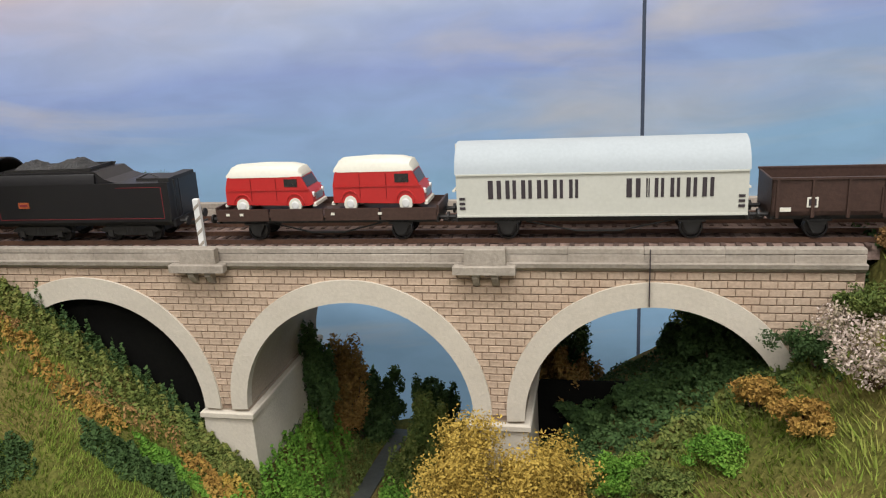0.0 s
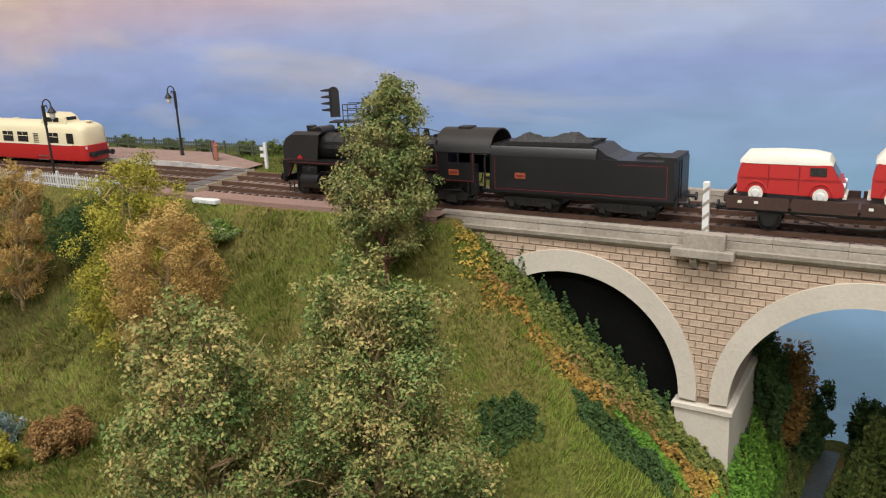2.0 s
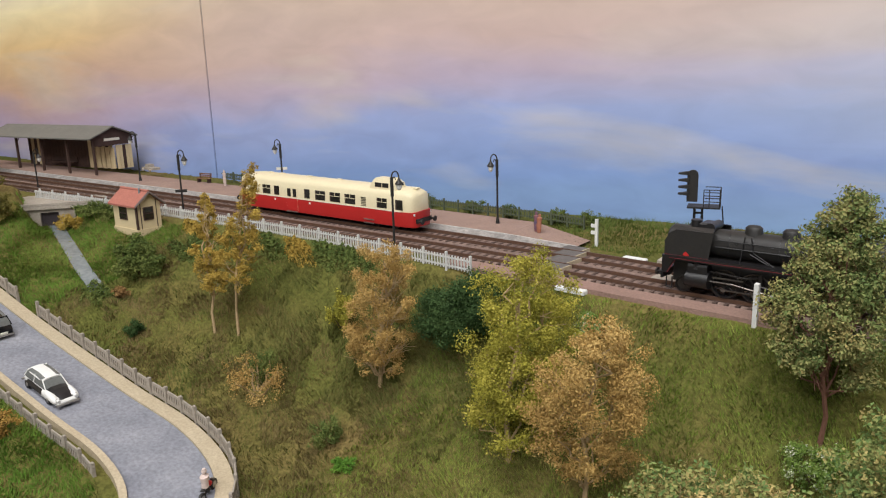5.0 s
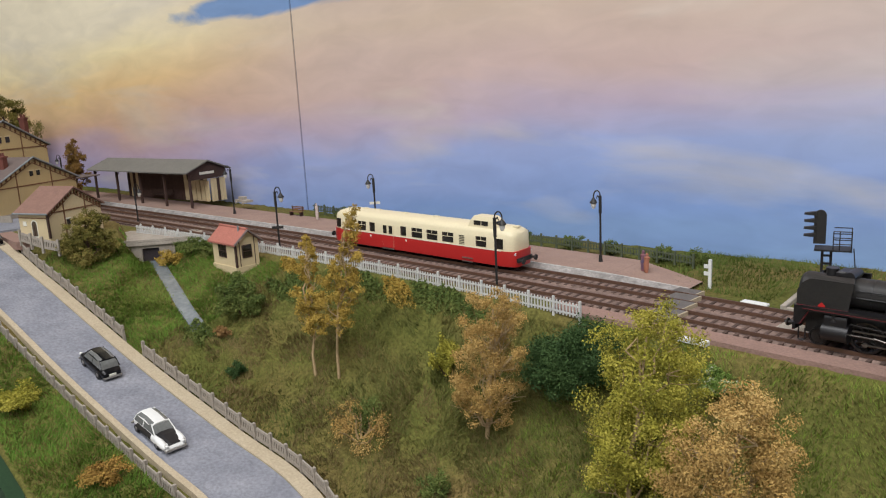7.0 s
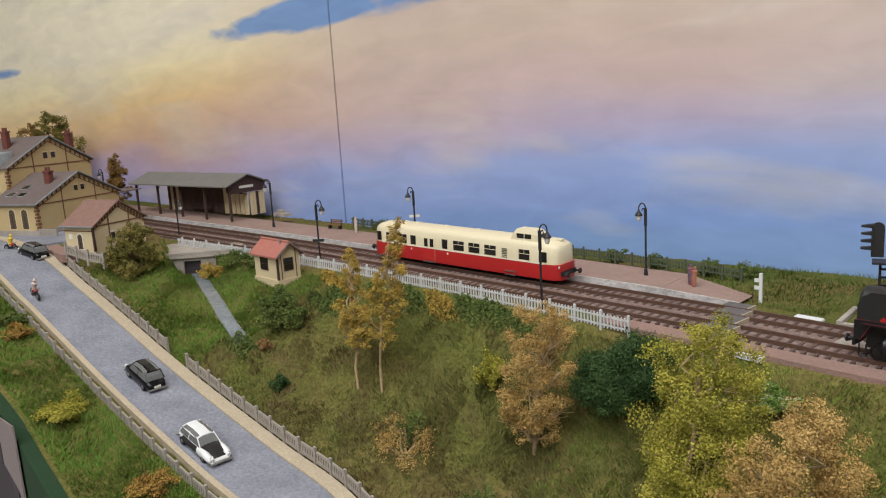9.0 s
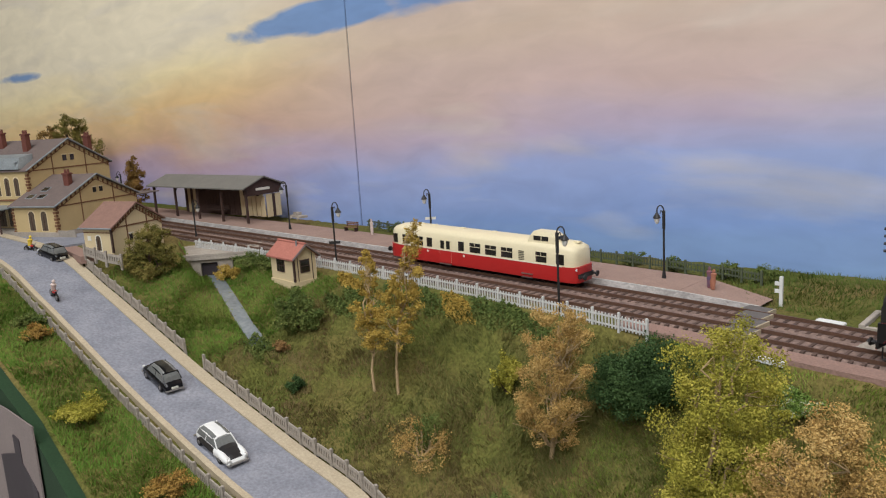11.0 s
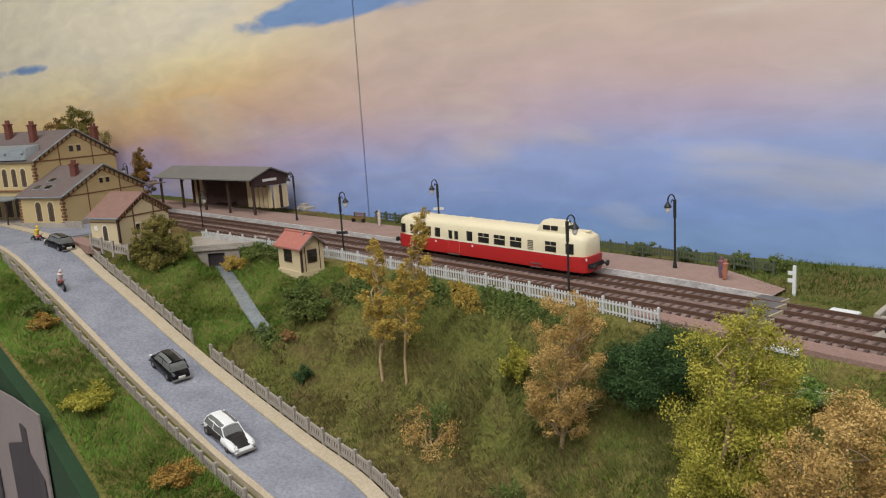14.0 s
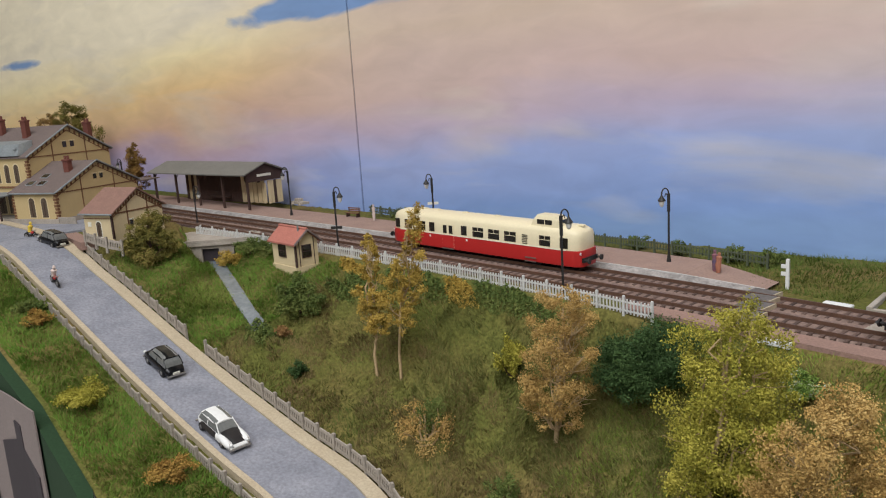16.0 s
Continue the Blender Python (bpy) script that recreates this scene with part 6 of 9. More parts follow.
U = (0.88, 0.476)
station = thing("station_building", "yellow rendered station building with brown quoins and slate roofs", "building", frame_at(-1.161, -0.243, 0.0405, *U))
# wing with its gable at x = 0, main block behind it
gable_house(station, -0.078, 0.0, 0.0, 0.139, 0.040, 0.073, M_WALLY, M_SLATE)
gable_house(station, -0.34, -0.078, 0.03, 0.172, 0.084, 0.121, M_WALLY, M_SLATE)
bands(station, 0.0, 0.0, 0.139, 0.040, 0.073, M_QUOIN)
bands(station, -0.078, 0.03, 0.172, 0.084, 0.121, M_QUOIN)
quoins(station, 0.0, 0.0, 0.038, M_QUOIN)
quoins(station, -0.078, 0.03, 0.080, M_QUOIN)
quoins(station, -0.075, 0.0, 0.038, M_QUOIN)
part("plinth", Maker().box((-0.345, -0.002, -0.004), (0.002, 0.141, 0.006)), M_COPING, station)
for x in (-0.044, -0.022):
    opening(station, x, 0.0, 0.008, 0.010, 0.020, -1, M_PANE, frame=M_WALLC)
for x in (-0.100, -0.118, -0.136, -0.16, -0.185, -0.21):
    opening(station, x, 0.03, 0.050, 0.009, 0.020, -1, M_PANE, frame=M_WALLC)
    opening(station, x, 0.03, 0.008, 0.012, 0.022, -1, M_PANE, frame=M_WALLC)
for y in (0.066, 0.077):
    opening_x(station, 0.0, y, 0.050, 0.0055, 0.0065, frame=M_WALLC)
for y in (0.094, 0.107):
    opening_x(station, -0.078, y, 0.092, 0.0065, 0.008, frame=M_WALLC)
for x, y, a, b in ((-0.022, 0.045, 0.052, 0.076), (-0.125, 0.075, 0.100, 0.130), (-0.185, 0.085, 0.105, 0.133), (-0.102, 0.16, 0.09, 0.122)):
    chimney(station, x, y, a, b)
for x0, y in ((-0.066, 0.014), (-0.046, 0.014), (-0.056, 0.030)):
    for nm, e, up, mt in (("skylight_frame", 0.0012, 0.0006, M_ZINC), ("skylight", 0.0, 0.0010, M_DARKGLASS)):
        zs_ = [0.0416 + k * 0.475 + up for k in (y - e, y + 0.007 + e)]
        q = [(x0 - e, y - e, zs_[0]), (x0 + 0.010 + e, y - e, zs_[0]), (x0 + 0.010 + e, y + 0.007 + e, zs_[1]), (x0 - e, y + 0.007 + e, zs_[1])]
        part(nm, Maker().add(q + [(a, b, c - 0.0012) for a, b, c in q], [(0, 1, 2, 3), (0, 4, 5, 1), (1, 5, 6, 2), (2, 6, 7, 3), (3, 7, 4, 0)]), mt, station)
for x in (-0.095, -0.128, -0.161, -0.194):
    part("roof_finial", Maker().rod((x, 0.029, 0.086), (x, 0.029, 0.093), 0.0022, 0.0016, 8).ball((x, 0.029, 0.0950), 0.0024, 8), M_ZINC, station)
part("mansard", Maker().loft([[(-0.34, 0.026, 0.086), (-0.088, 0.026, 0.086), (-0.088, 0.05, 0.086), (-0.34, 0.05, 0.086)], [(-0.34, 0.034, 0.101), (-0.092, 0.034, 0.101), (-0.092, 0.055, 0.105), (-0.34, 0.055, 0.105)]]), M_ZINC, station, "pale zinc roof edge")
part("string_course", Maker().box((-0.342, 0.0285, 0.043), (-0.076, 0.030, 0.0455)), M_QUOIN, station)
can = part("canopy", Maker().box((-0.34, -0.014, 0.036), (-0.082, 0.030, 0.0375)), M_ZINC, station, "pale canopy on timber posts")
for x in (-0.09, -0.112, -0.134, -0.156, -0.178, -0.2):
    part("canopy_post", Maker().rod((x, -0.011, 0.0), (x, -0.011, 0.036), 0.0012, n=8).path([(x, -0.011, 0.026), (x, 0.0, 0.036)], 0.0007), M_TIMBER, can)
part("platform_canopy", Maker().box((-0.05, 0.139, 0.036), (0.0, 0.185, 0.0375)), M_SLATE, station)

# zinc verges on the gables and gutters at the eaves
for x1, y0, y1, e, ap in ((0.004, 0.0, 0.139, 0.040, 0.073), (-0.074, 0.03, 0.172, 0.084, 0.121)):
    k = (ap - e) / ((y1 - y0) / 2)
    part("verge_flashing", Maker().path([(x1, y0 - 0.003, e - 0.003 * k + 0.0014), (x1, (y0 + y1) / 2, ap + 0.0016), (x1, y1 + 0.003, e - 0.003 * k + 0.0014)], 0.0011, n=6), M_ZINC, station)
part("gutter", Maker().rod((-0.078, -0.0035, 0.0392), (0.004, -0.0035, 0.0392), 0.0011, n=6), M_ZINC, station)
part("finial", Maker().rod((-0.092, 0.030, 0.086), (-0.092, 0.030, 0.098), 0.0014, 0.0005, 8), M_ZINC, station)
part("platform_fencing", Maker().box((0.0, -0.0012, -0.002), (0.030, 0.0002, 0.0085), 0.0003), M_CONC, station)

cottage = thing("platform_lodge", "small cream lodge with a reddish tiled roof", "building", frame_at(-1.000, -0.252, 0.0405, 0.905, 0.425))
_, r = gable_house(cottage, 0.0, 0.043, 0.0, 0.072, 0.028, 0.050, M_WALLC, M_TILE)
bands(cottage, 0.043, 0.0, 0.072, 0.028, 0.050, M_QUOIN)
part("corner_post", Maker().box((0.0415, -0.0006, 0.0), (0.0436, 0.0015, 0.028)), M_TIMBER, cottage)
part("band", Maker().box((0.0, -0.0005, 0.0215), (0.043, 0.0003, 0.0225)), M_QUOIN, cottage)
opening(cottage, 0.022, 0.0, 0.002, 0.007, 0.013, -1, M_PANE, frame=M_OFFWHITE)
part("notice", Maker().box((0.006, -0.0006, 0.013), (0.011, 0.0002, 0.018)), M_OFFWHITE, cottage)
opening_x(cottage, 0.043, 0.026, 0.008, 0.0045, 0.009, frame=M_OFFWHITE)
part("gutter", Maker().rod((-0.004, -0.0035, 0.0268), (0.047, -0.0035, 0.0268), 0.0010, n=6), M_ZINC, cottage)

hut = thing("crossing_hut", "small cream hut with a red tiled roof on the bank", "hut", frame_at(-0.817, -0.120, on(-0.79, -0.11) + 0.0045, 0.995, 0.06) @ Matrix.Diagonal((1, 1, 1.1, 1)))
_, r = gable_house(hut, 0.0, 0.044, 0.0, 0.026, 0.0235, 0.0335, M_WALLC, M_TILER)
ridge_tiles(r, -0.004, 0.048, 0.013, 0.035, M_TILER)
part("footing", Maker().box((-0.001, -0.001, -0.014), (0.045, 0.027, 0.001)), M_WALLC, hut)
part("corner_post", Maker().box((0.0425, -0.0006, 0.0), (0.0447, 0.0012, 0.0235)), M_TIMBER, hut)
for x0 in (0.012,):
    g = part("window", Maker().box((x0, -0.0007, 0.0085), (x0 + 0.0145, 0.0003, 0.0205)), M_TIMBER, hut)
    for i in range(3):
        for j in range(2):
            part("pane", Maker().box((x0 + 0.001 + i * 0.0045, -0.0010, 0.0097 + j * 0.0054), (x0 + 0.0045 + i * 0.0045, -0.0007, 0.0143 + j * 0.0054)), M_DARKGLASS, g)
g = part("window", Maker().box((0.0437, 0.007, 0.0085), (0.0447, 0.018, 0.0205)), M_TIMBER, hut)
for j in range(2):
    part("pane", Maker().box((0.0447, 0.008, 0.0097 + j * 0.0054), (0.0450, 0.017, 0.0143 + j * 0.0054)), M_DARKGLASS, g)
for y in (0.0045, 0.0215):
    part("panel_strip", Maker().box((0.0437, y - 0.0004, 0.0), (0.0443, y + 0.0004, 0.027)), M_TIMBER, hut)
part("barge_board", Maker().path([(0.0485, -0.0032, 0.0222), (0.0485, 0.013, 0.0342), (0.0485, 0.0292, 0.0222)], 0.0011, n=5), M_SLATE, hut)
part("stove_pipe", Maker().rod((0.036, 0.010, 0.031), (0.036, 0.010, 0.0375), 0.0009, n=8), M_ZINC, hut)

SZ = 0.0345
shed = thing("goods_shelter", "long dark timber platform shelter with a dull grey roof", "shelter", frame_at(-1.331, -0.063, SZ, 0.980, 0.200) @ Matrix.Diagonal((1.03, 1, 1, 1)))
part("roof", gable_roof(Maker(), -0.004, 0.240, -0.004, 0.064, 0.0455, 0.0585, 0.0018, 0.004), M_GREENROOF, shed, "dull grey felt roof")
part("end_gable", Maker().prism(outline([(0.0, 0.034), (0.062, 0.034), (0.062, 0.0465), (0.030, 0.058), (-0.002, 0.0465)]), 0.234, 0.2355, "x"), M_TIMBER, shed)
part("sign", Maker().box((0.2356, 0.017, 0.0405), (0.2362, 0.041, 0.0440)), M_OFFWHITE, shed, "pale sign board")
part("beam", Maker().box((0.0, 0.0, 0.043), (0.236, 0.002, 0.0455)), M_TIMBER, shed)
for x in (0.002, 0.060, 0.118, 0.176, 0.233):
    p = part("post", Maker().box((x - 0.0014, 0.0, -0.004), (x + 0.0014, 0.0028, 0.044)), M_TIMBER, shed)
    part("knee_brace", Maker().path([(x, 0.0014, 0.034), (x + 0.008, 0.0014, 0.044)], 0.0006, n=5), M_TIMBER, p)
for i in range(26):
    x = 0.035 + i * 0.0074
    low = i > 17 or i < 4
    part("wall_board", Maker().box((x, 0.034, 0.0), (x + 0.0070, 0.0355, 0.046)), M_WALLC if low and i % 2 else M_TIMBER, shed)
for i in range(5):
    part("infill_panel", Maker().box((0.185 + i * 0.0098, 0.0325, 0.001), (0.193 + i * 0.0098, 0.0338, 0.030)), M_WALLC, shed)
for i in range(5):
    part("end_panel", Maker().box((0.2325, 0.036 + i * 0.005, 0.0), (0.2340, 0.0405 + i * 0.005, 0.033)), M_WALLC if i != 2 else M_TIMBER, shed)
part("bench", Maker().box((0.10, 0.026, 0.006), (0.15, 0.033, 0.008)).box((0.10, 0.0325, 0.008), (0.15, 0.0335, 0.014)), M_TIMBER, shed)
solo("luggage_trolley", Maker().box((-1.075, 0.040, 0.034), (-1.045, 0.052, 0.037)).box((-1.07, 0.043, 0.037), (-1.058, 0.05, 0.041)).rod((-1.07, 0.040, 0.0335), (-1.07, 0.038, 0.0335), 0.002).rod((-1.05, 0.040, 0.0335), (-1.05, 0.038, 0.0335), 0.002), M_COPING, "pale flat trolley on the platform", "trolley")

# culvert
cul = thing("culvert", "stone culvert above the stream, a dark panel standing for its unlit opening", "culvert", frame_at(-0.965, -0.165, 0.0, 0.55, 0.835), kind="structure")
part("slab", Maker().box((-0.012, -0.004, 0.0185), (0.088, 0.085, 0.0225), 0.0008), M_COPING, cul)
part("headwall", Maker().box((0.0, -0.001, -0.012), (0.026, 0.004, 0.0184)).box((0.045, -0.001, -0.012), (0.062, 0.004, 0.0184)).box((0.026, -0.001, 0.0145), (0.045, 0.004, 0.0184)), M_COPING, cul)
# flat dark panel takes the place of shade inside the culvert
part("opening", Maker().box((0.026, 0.003, -0.012), (0.045, 0.0038, 0.0145)), M_INK_SHADE, cul)
part("curb", Maker().box((-0.012, -0.004, 0.0225), (0.088, -0.001, 0.0250)), M_COPING, cul)


# ---- lamps, signal, posts ----
def street_lamp(x, y, z0, z1, angle, arm=0.006, plate=None):
    t = thing("street_lamp", "black swan-neck platform lamp with a glass lantern", "lamp", pose(x, y, z0, 0, 0, angle), "platform lamps")
    hh = z1 - z0
    m = Maker().rod((0, 0, -0.002), (0, 0, 0.006), 0.0022, 0.0013, 10).rod((0, 0, 0.006), (0, 0, hh - 0.012), 0.0010, 0.0009, 8).rod((0, 0, hh - 0.022), (0, 0, hh - 0.006), 0.0014, 0.0014, 8)
    m.path([(arm / 2 - arm / 2 * math.cos(a), 0, hh - 0.006 + 0.0048 * math.sin(a)) for a in np.linspace(0, math.pi, 9)] + [(arm, 0, hh - 0.008)], 0.0006, n=6)
    m.path([(0.0, 0, hh - 0.009), (arm * 0.4, 0, hh - 0.0055), (arm * 0.55, 0, hh - 0.0085)], 0.0004, n=5)
    part("pole", m, M_MATT, t)
    n = 12
    lan = [[(arm + r * math.cos(2 * math.pi * i / n), r * math.sin(2 * math.pi * i / n), zz) for i in range(n)] for r, zz in ((0.0006, hh - 0.007), (0.0014, hh - 0.0085), (0.0034, hh - 0.0115), (0.0034, hh - 0.0122))]
    part("hood", Maker().loft(lan), M_MATT, t)
    lan = [[(arm + r * math.cos(2 * math.pi * i / n), r * math.sin(2 * math.pi * i / n), zz) for i in range(n)] for r, zz in ((0.0026, hh - 0.0123), (0.0020, hh - 0.0155), (0.0010, hh - 0.0172))]
    part("glass", Maker().loft(lan), M_LAMPGLASS, t)
    if plate is not None:
        part("name_plate", Maker().box((-0.006, -0.0012, plate), (0.006, -0.0006, plate + 0.003)), M_OFFWHITE if plate > 0.026 else M_MATT, t)
    return t


street_lamp(-0.792, -0.057, float(ground_z(-0.79)), 0.085, 50, plate=0.024)
street_lamp(-0.770, 0.056, float(ground_z(-0.77)) + PT, 0.087, 230, plate=0.030)
street_lamp(-0.504, -0.026, float(ground_z(-0.5)), 0.079, 50)
street_lamp(-0.492, 0.098, float(ground_z(-0.49)) + PT, 0.081, 230)
street_lamp(-1.012, 0.006, 0.0275, 0.092, 230, 0.007)
street_lamp(-1.088, -0.093, 0.022, 0.075, 50)
street_lamp(-1.50, -0.06, 0.036, 0.098, 230)

sig = thing("colour_light_signal", "black colour-light signal with hoods, platform and ladder", "signal", pose(-0.296, 0.098, float(ground_z(-0.3)), 0, 0, 20))
part("base", Maker().box((-0.008, -0.008, -0.004), (0.008, 0.008, 0.003), 0.001), M_WHITE, sig)
for s in (-1, 1):
    part("lower_column", Maker().box((s * 0.0028 - 0.0009, -0.0012, 0.003), (s * 0.0028 + 0.0009, 0.0012, 0.020)), M_WHITE, sig)
    part("upper_column", Maker().box((s * 0.0028 - 0.0009, -0.0012, 0.020), (s * 0.0028 + 0.0009, 0.0012, 0.046)), M_MATT, sig)
for i in range(7):
    part("lattice_bar", Maker().box((-0.003, -0.0009, 0.006 + i * 0.0058), (0.003, 0.0009, 0.0074 + i * 0.0058)), M_WHITE if i < 3 else M_MATT, sig)
part("gallery", Maker().box((-0.008, -0.008, 0.046), (0.016, 0.008, 0.0472)), M_MATT, sig)
m = Maker()
for z in (0.0515, 0.056, 0.0605):
    m.path([(0.004, -0.0075, z), (0.0155, -0.0075, z), (0.0155, 0.0075, z), (0.004, 0.0075, z)], 0.0004, n=5)
for x, y in ((0.0155, -0.0075), (0.0155, 0.0075), (0.008, -0.0075), (0.004, -0.0075)):
    m.rod((x, y, 0.047), (x, y, 0.0605), 0.0004, n=5)
part("guard_rail", m, M_MATT, sig)
part("backboard", Maker().prism(outline([(-0.005 + 0.004 * math.cos(a), 0.0705 + 0.004 * math.sin(a)) for a in np.linspace(0, math.pi, 7)] + [(-0.009, 0.050), (-0.001, 0.050)]), -0.001, 0.001), M_MATT, sig)
for i in range(4):
    z = 0.0535 + i * 0.0052
    part("hood", Maker().prism(outline([(-0.0075, z + 0.0012), (-0.0155, z + 0.0020), (-0.0155, z + 0.0030), (-0.0075, z + 0.0042)]), -0.0022, 0.0022), M_MATT, sig)
part("ladder", Maker().path([(0.017, -0.002, 0.047), (0.022, -0.002, 0.0)], 0.0004, n=5).path([(0.017, 0.002, 0.047), (0.022, 0.002, 0.0)], 0.0004, n=5), M_MATT, sig)
for i in range(9):
    part("rung", Maker().rod((0.0175 + i * 0.0005, -0.002, 0.043 - i * 0.0048), (0.0175 + i * 0.0005, 0.002, 0.043 - i * 0.0048), 0.0003, n=5), M_MATT, sig)
tr = thing("cable_trough", "pale concrete kerb box round the signal base", "trough", pose(-0.298, 0.108, float(ground_z(-0.3)), 0, 0, 8))
for a, b in (((-0.026, -0.022, -0.003), (-0.022, 0.022, 0.004)), ((0.030, -0.022, -0.003), (0.034, 0.022, 0.004)), ((-0.022, 0.018, -0.003), (0.030, 0.022, 0.004)), ((-0.022, -0.022, -0.003), (0.030, -0.019, 0.0025))):
    part("kerb", Maker().box(a, b, 0.0006), M_COPING, tr)

wp = thing("white_marker_post", "white wooden marker post with two arms beside the crossing", "post", pose(-0.386, 0.100, float(ground_z(-0.386)), 0, 0, 10))
part("shaft", Maker().box((-0.0012, -0.0012, -0.003), (0.0012, 0.0012, 0.024)), M_WHITE, wp)
for z in (0.011, 0.017):
    part("arm", Maker().box((-0.0045, -0.0018, z), (-0.0008, -0.0008, z + 0.003)), M_WHITE, wp)
solo("white_track_post", Maker().box((-0.2100, -0.0135, 0.002), (-0.2072, -0.0107, 0.030), 0.0006), M_WHITE, "plain white post beside the near track", "post")
bx_ = thing("white_cabinet", "white stepped trackside cabinet", "cabinet", pose(-0.225, 0.108, float(ground_z(-0.225)), 0, 0, 8))
part("body", Maker().box((-0.012, -0.006, -0.003), (0.004, 0.006, 0.018), 0.0006), M_WHITE, bx_)
part("lower_box", Maker().box((0.004, -0.006, -0.003), (0.011, 0.006, 0.010), 0.0006), M_WHITE, bx_)
part("lid", Maker().box((-0.0126, -0.0066, 0.018), (0.0046, 0.0066, 0.0192)), M_COPING, bx_)

# foot crossing of planks, and concrete slabs beside it
cr = thing("foot_crossing", "grey plank crossing over both tracks with white edges", "crossing", pose(-0.372, 0.0, float(ground_z(-0.372)), 0, 0, 0), kind="structure")
cy = at_x(NEAR, -0.372)
fy = at_x(FAR, -0.372)
for y0, y1 in ((cy - 0.0235, cy - 0.0102), (cy - 0.0078, cy + 0.0078), (cy + 0.0102, fy - 0.0102), (fy - 0.0078, fy + 0.0078), (fy + 0.0102, fy + 0.022)):
    part("plank_panel", Maker().box((-0.011 - (y0 - cy) * 0.3, y0, 0.001), (0.009 - (y0 - cy) * 0.3, y1, 0.0050)), M_PLANK, cr)
    part("white_edge", Maker().box((0.0092 - (y0 - cy) * 0.3, y0, 0.001), (0.0104 - (y0 - cy) * 0.3, y1, 0.0052)), M_PAVE, cr)
solo("concrete_slab", Maker().box((-0.346, -0.022, 0.0035), (-0.322, -0.010, 0.0068), 0.0008), M_WHITE, "pale concrete slab beside the near track", "slab", "trackside slabs")
solo("concrete_slab", Maker().box((-0.350, 0.080, 0.0035), (-0.330, 0.086, 0.0068), 0.0008), M_WHITE, "pale concrete slab beside the far track", "slab", "trackside slabs")
solo("gravel_heap", heap(-0.075, -0.035, 0.006, 0.0045, 0.004, 4).add([], []), M_COPING, "grey gravel heap between the tracks", "gravel").location = (0, 0.047, 0)
solo("gravel_heap", heap(-0.305, -0.262, 0.005, 0.0055, 0.003, 6), M_COPING, "grey gravel heap between the tracks", "gravel").location = (0, 0.041, 0)


# ---- benches, figures ----
def bench(x, y, z, a):
    t = thing("platform_bench", "brown slatted bench on the platform", "bench", pose(x, y, z, 0, 0, a), "platform benches")
    for k in range(3):
        part("seat_slat", Maker().box((-0.011, -0.003 + k * 0.0018, 0.0048), (0.011, -0.0016 + k * 0.0018, 0.0053)), M_QUOIN, t)
    for k in range(3):
        part("back_slat", Maker().box((-0.011, 0.0028, 0.0062 + k * 0.0020), (0.011, 0.0034, 0.0076 + k * 0.0020)), M_QUOIN, t)
    for s in (-1, 1):
        part("leg", Maker().box((s * 0.009 - 0.0004, -0.003, 0), (s * 0.009 + 0.0004, 0.003, 0.005)).box((s * 0.009 - 0.0004, 0.0022, 0.0), (s * 0.009 + 0.0004, 0.0030, 0.0120)), M_TIMBER, t)


bench(-0.672, 0.083, float(ground_z(-0.672)) + PT, 9)
bench(-0.93, 0.050, float(ground_z(-0.93)) + PT, 12)


def figurine(x, y, z, mat, label, lean=0.0, tall=0.020):
    m = Maker()
    m.loft([[(dx + r * math.cos(2 * math.pi * i / 10), 0.7 * r * math.sin(2 * math.pi * i / 10), zz) for i in range(10)] for dx, r, zz in ((0, 0.0018, 0), (0, 0.0022, tall * 0.15), (0, 0.0026, tall * 0.45), (lean * 0.5, 0.0021, tall * 0.55), (lean, 0.0028, tall * 0.78), (lean, 0.0010, tall * 0.84), (lean, 0.0016, tall * 0.91), (lean, 0.0009, tall))])
    return solo("figurine", m, mat, label, "figurine", "platform figurines", round_off=True, at=pose(x, y, z))


figurine(-0.582, 0.080, float(ground_z(-0.58)) + PT, M_FIG_YEL, "plain yellow model figurine on the platform")
figurine(-0.446, 0.096, float(ground_z(-0.446)) + 0.0055, M_FIG_BLUE, "plain blue model figurine near the platform end", 0.0, 0.018)
figurine(-0.441, 0.093, float(ground_z(-0.446)) + 0.0055, M_FIG_SKIN, "plain tan model figurine near the platform end", 0.0008, 0.017)
figurine(-0.885, 0.052, float(ground_z(-0.885)) + PT, M_FIG_WHT, "plain pale model figurine near the benches")


# ---- road vehicles ----
def road_pose(x, off, turn=0.0, lift=0.0005):
    i = int(np.abs(ROAD[:, 0] - x)[: len(ROAD) * 3 // 4].argmin())
    s = sideways(ROAD, off)
    d = ROAD[i + 2] - ROAD[i - 2]
    a = math.degrees(math.atan2(d[1], d[0]))
    tilt = -math.degrees(math.atan2(d[2], math.hypot(d[0], d[1])))
    return pose(s[i, 0], s[i, 1], s[i, 2] + lift, 0, 0, a) @ pose(0, 0, 0, 0, tilt, 0) @ pose(0, 0, 0, 0, 0, turn)


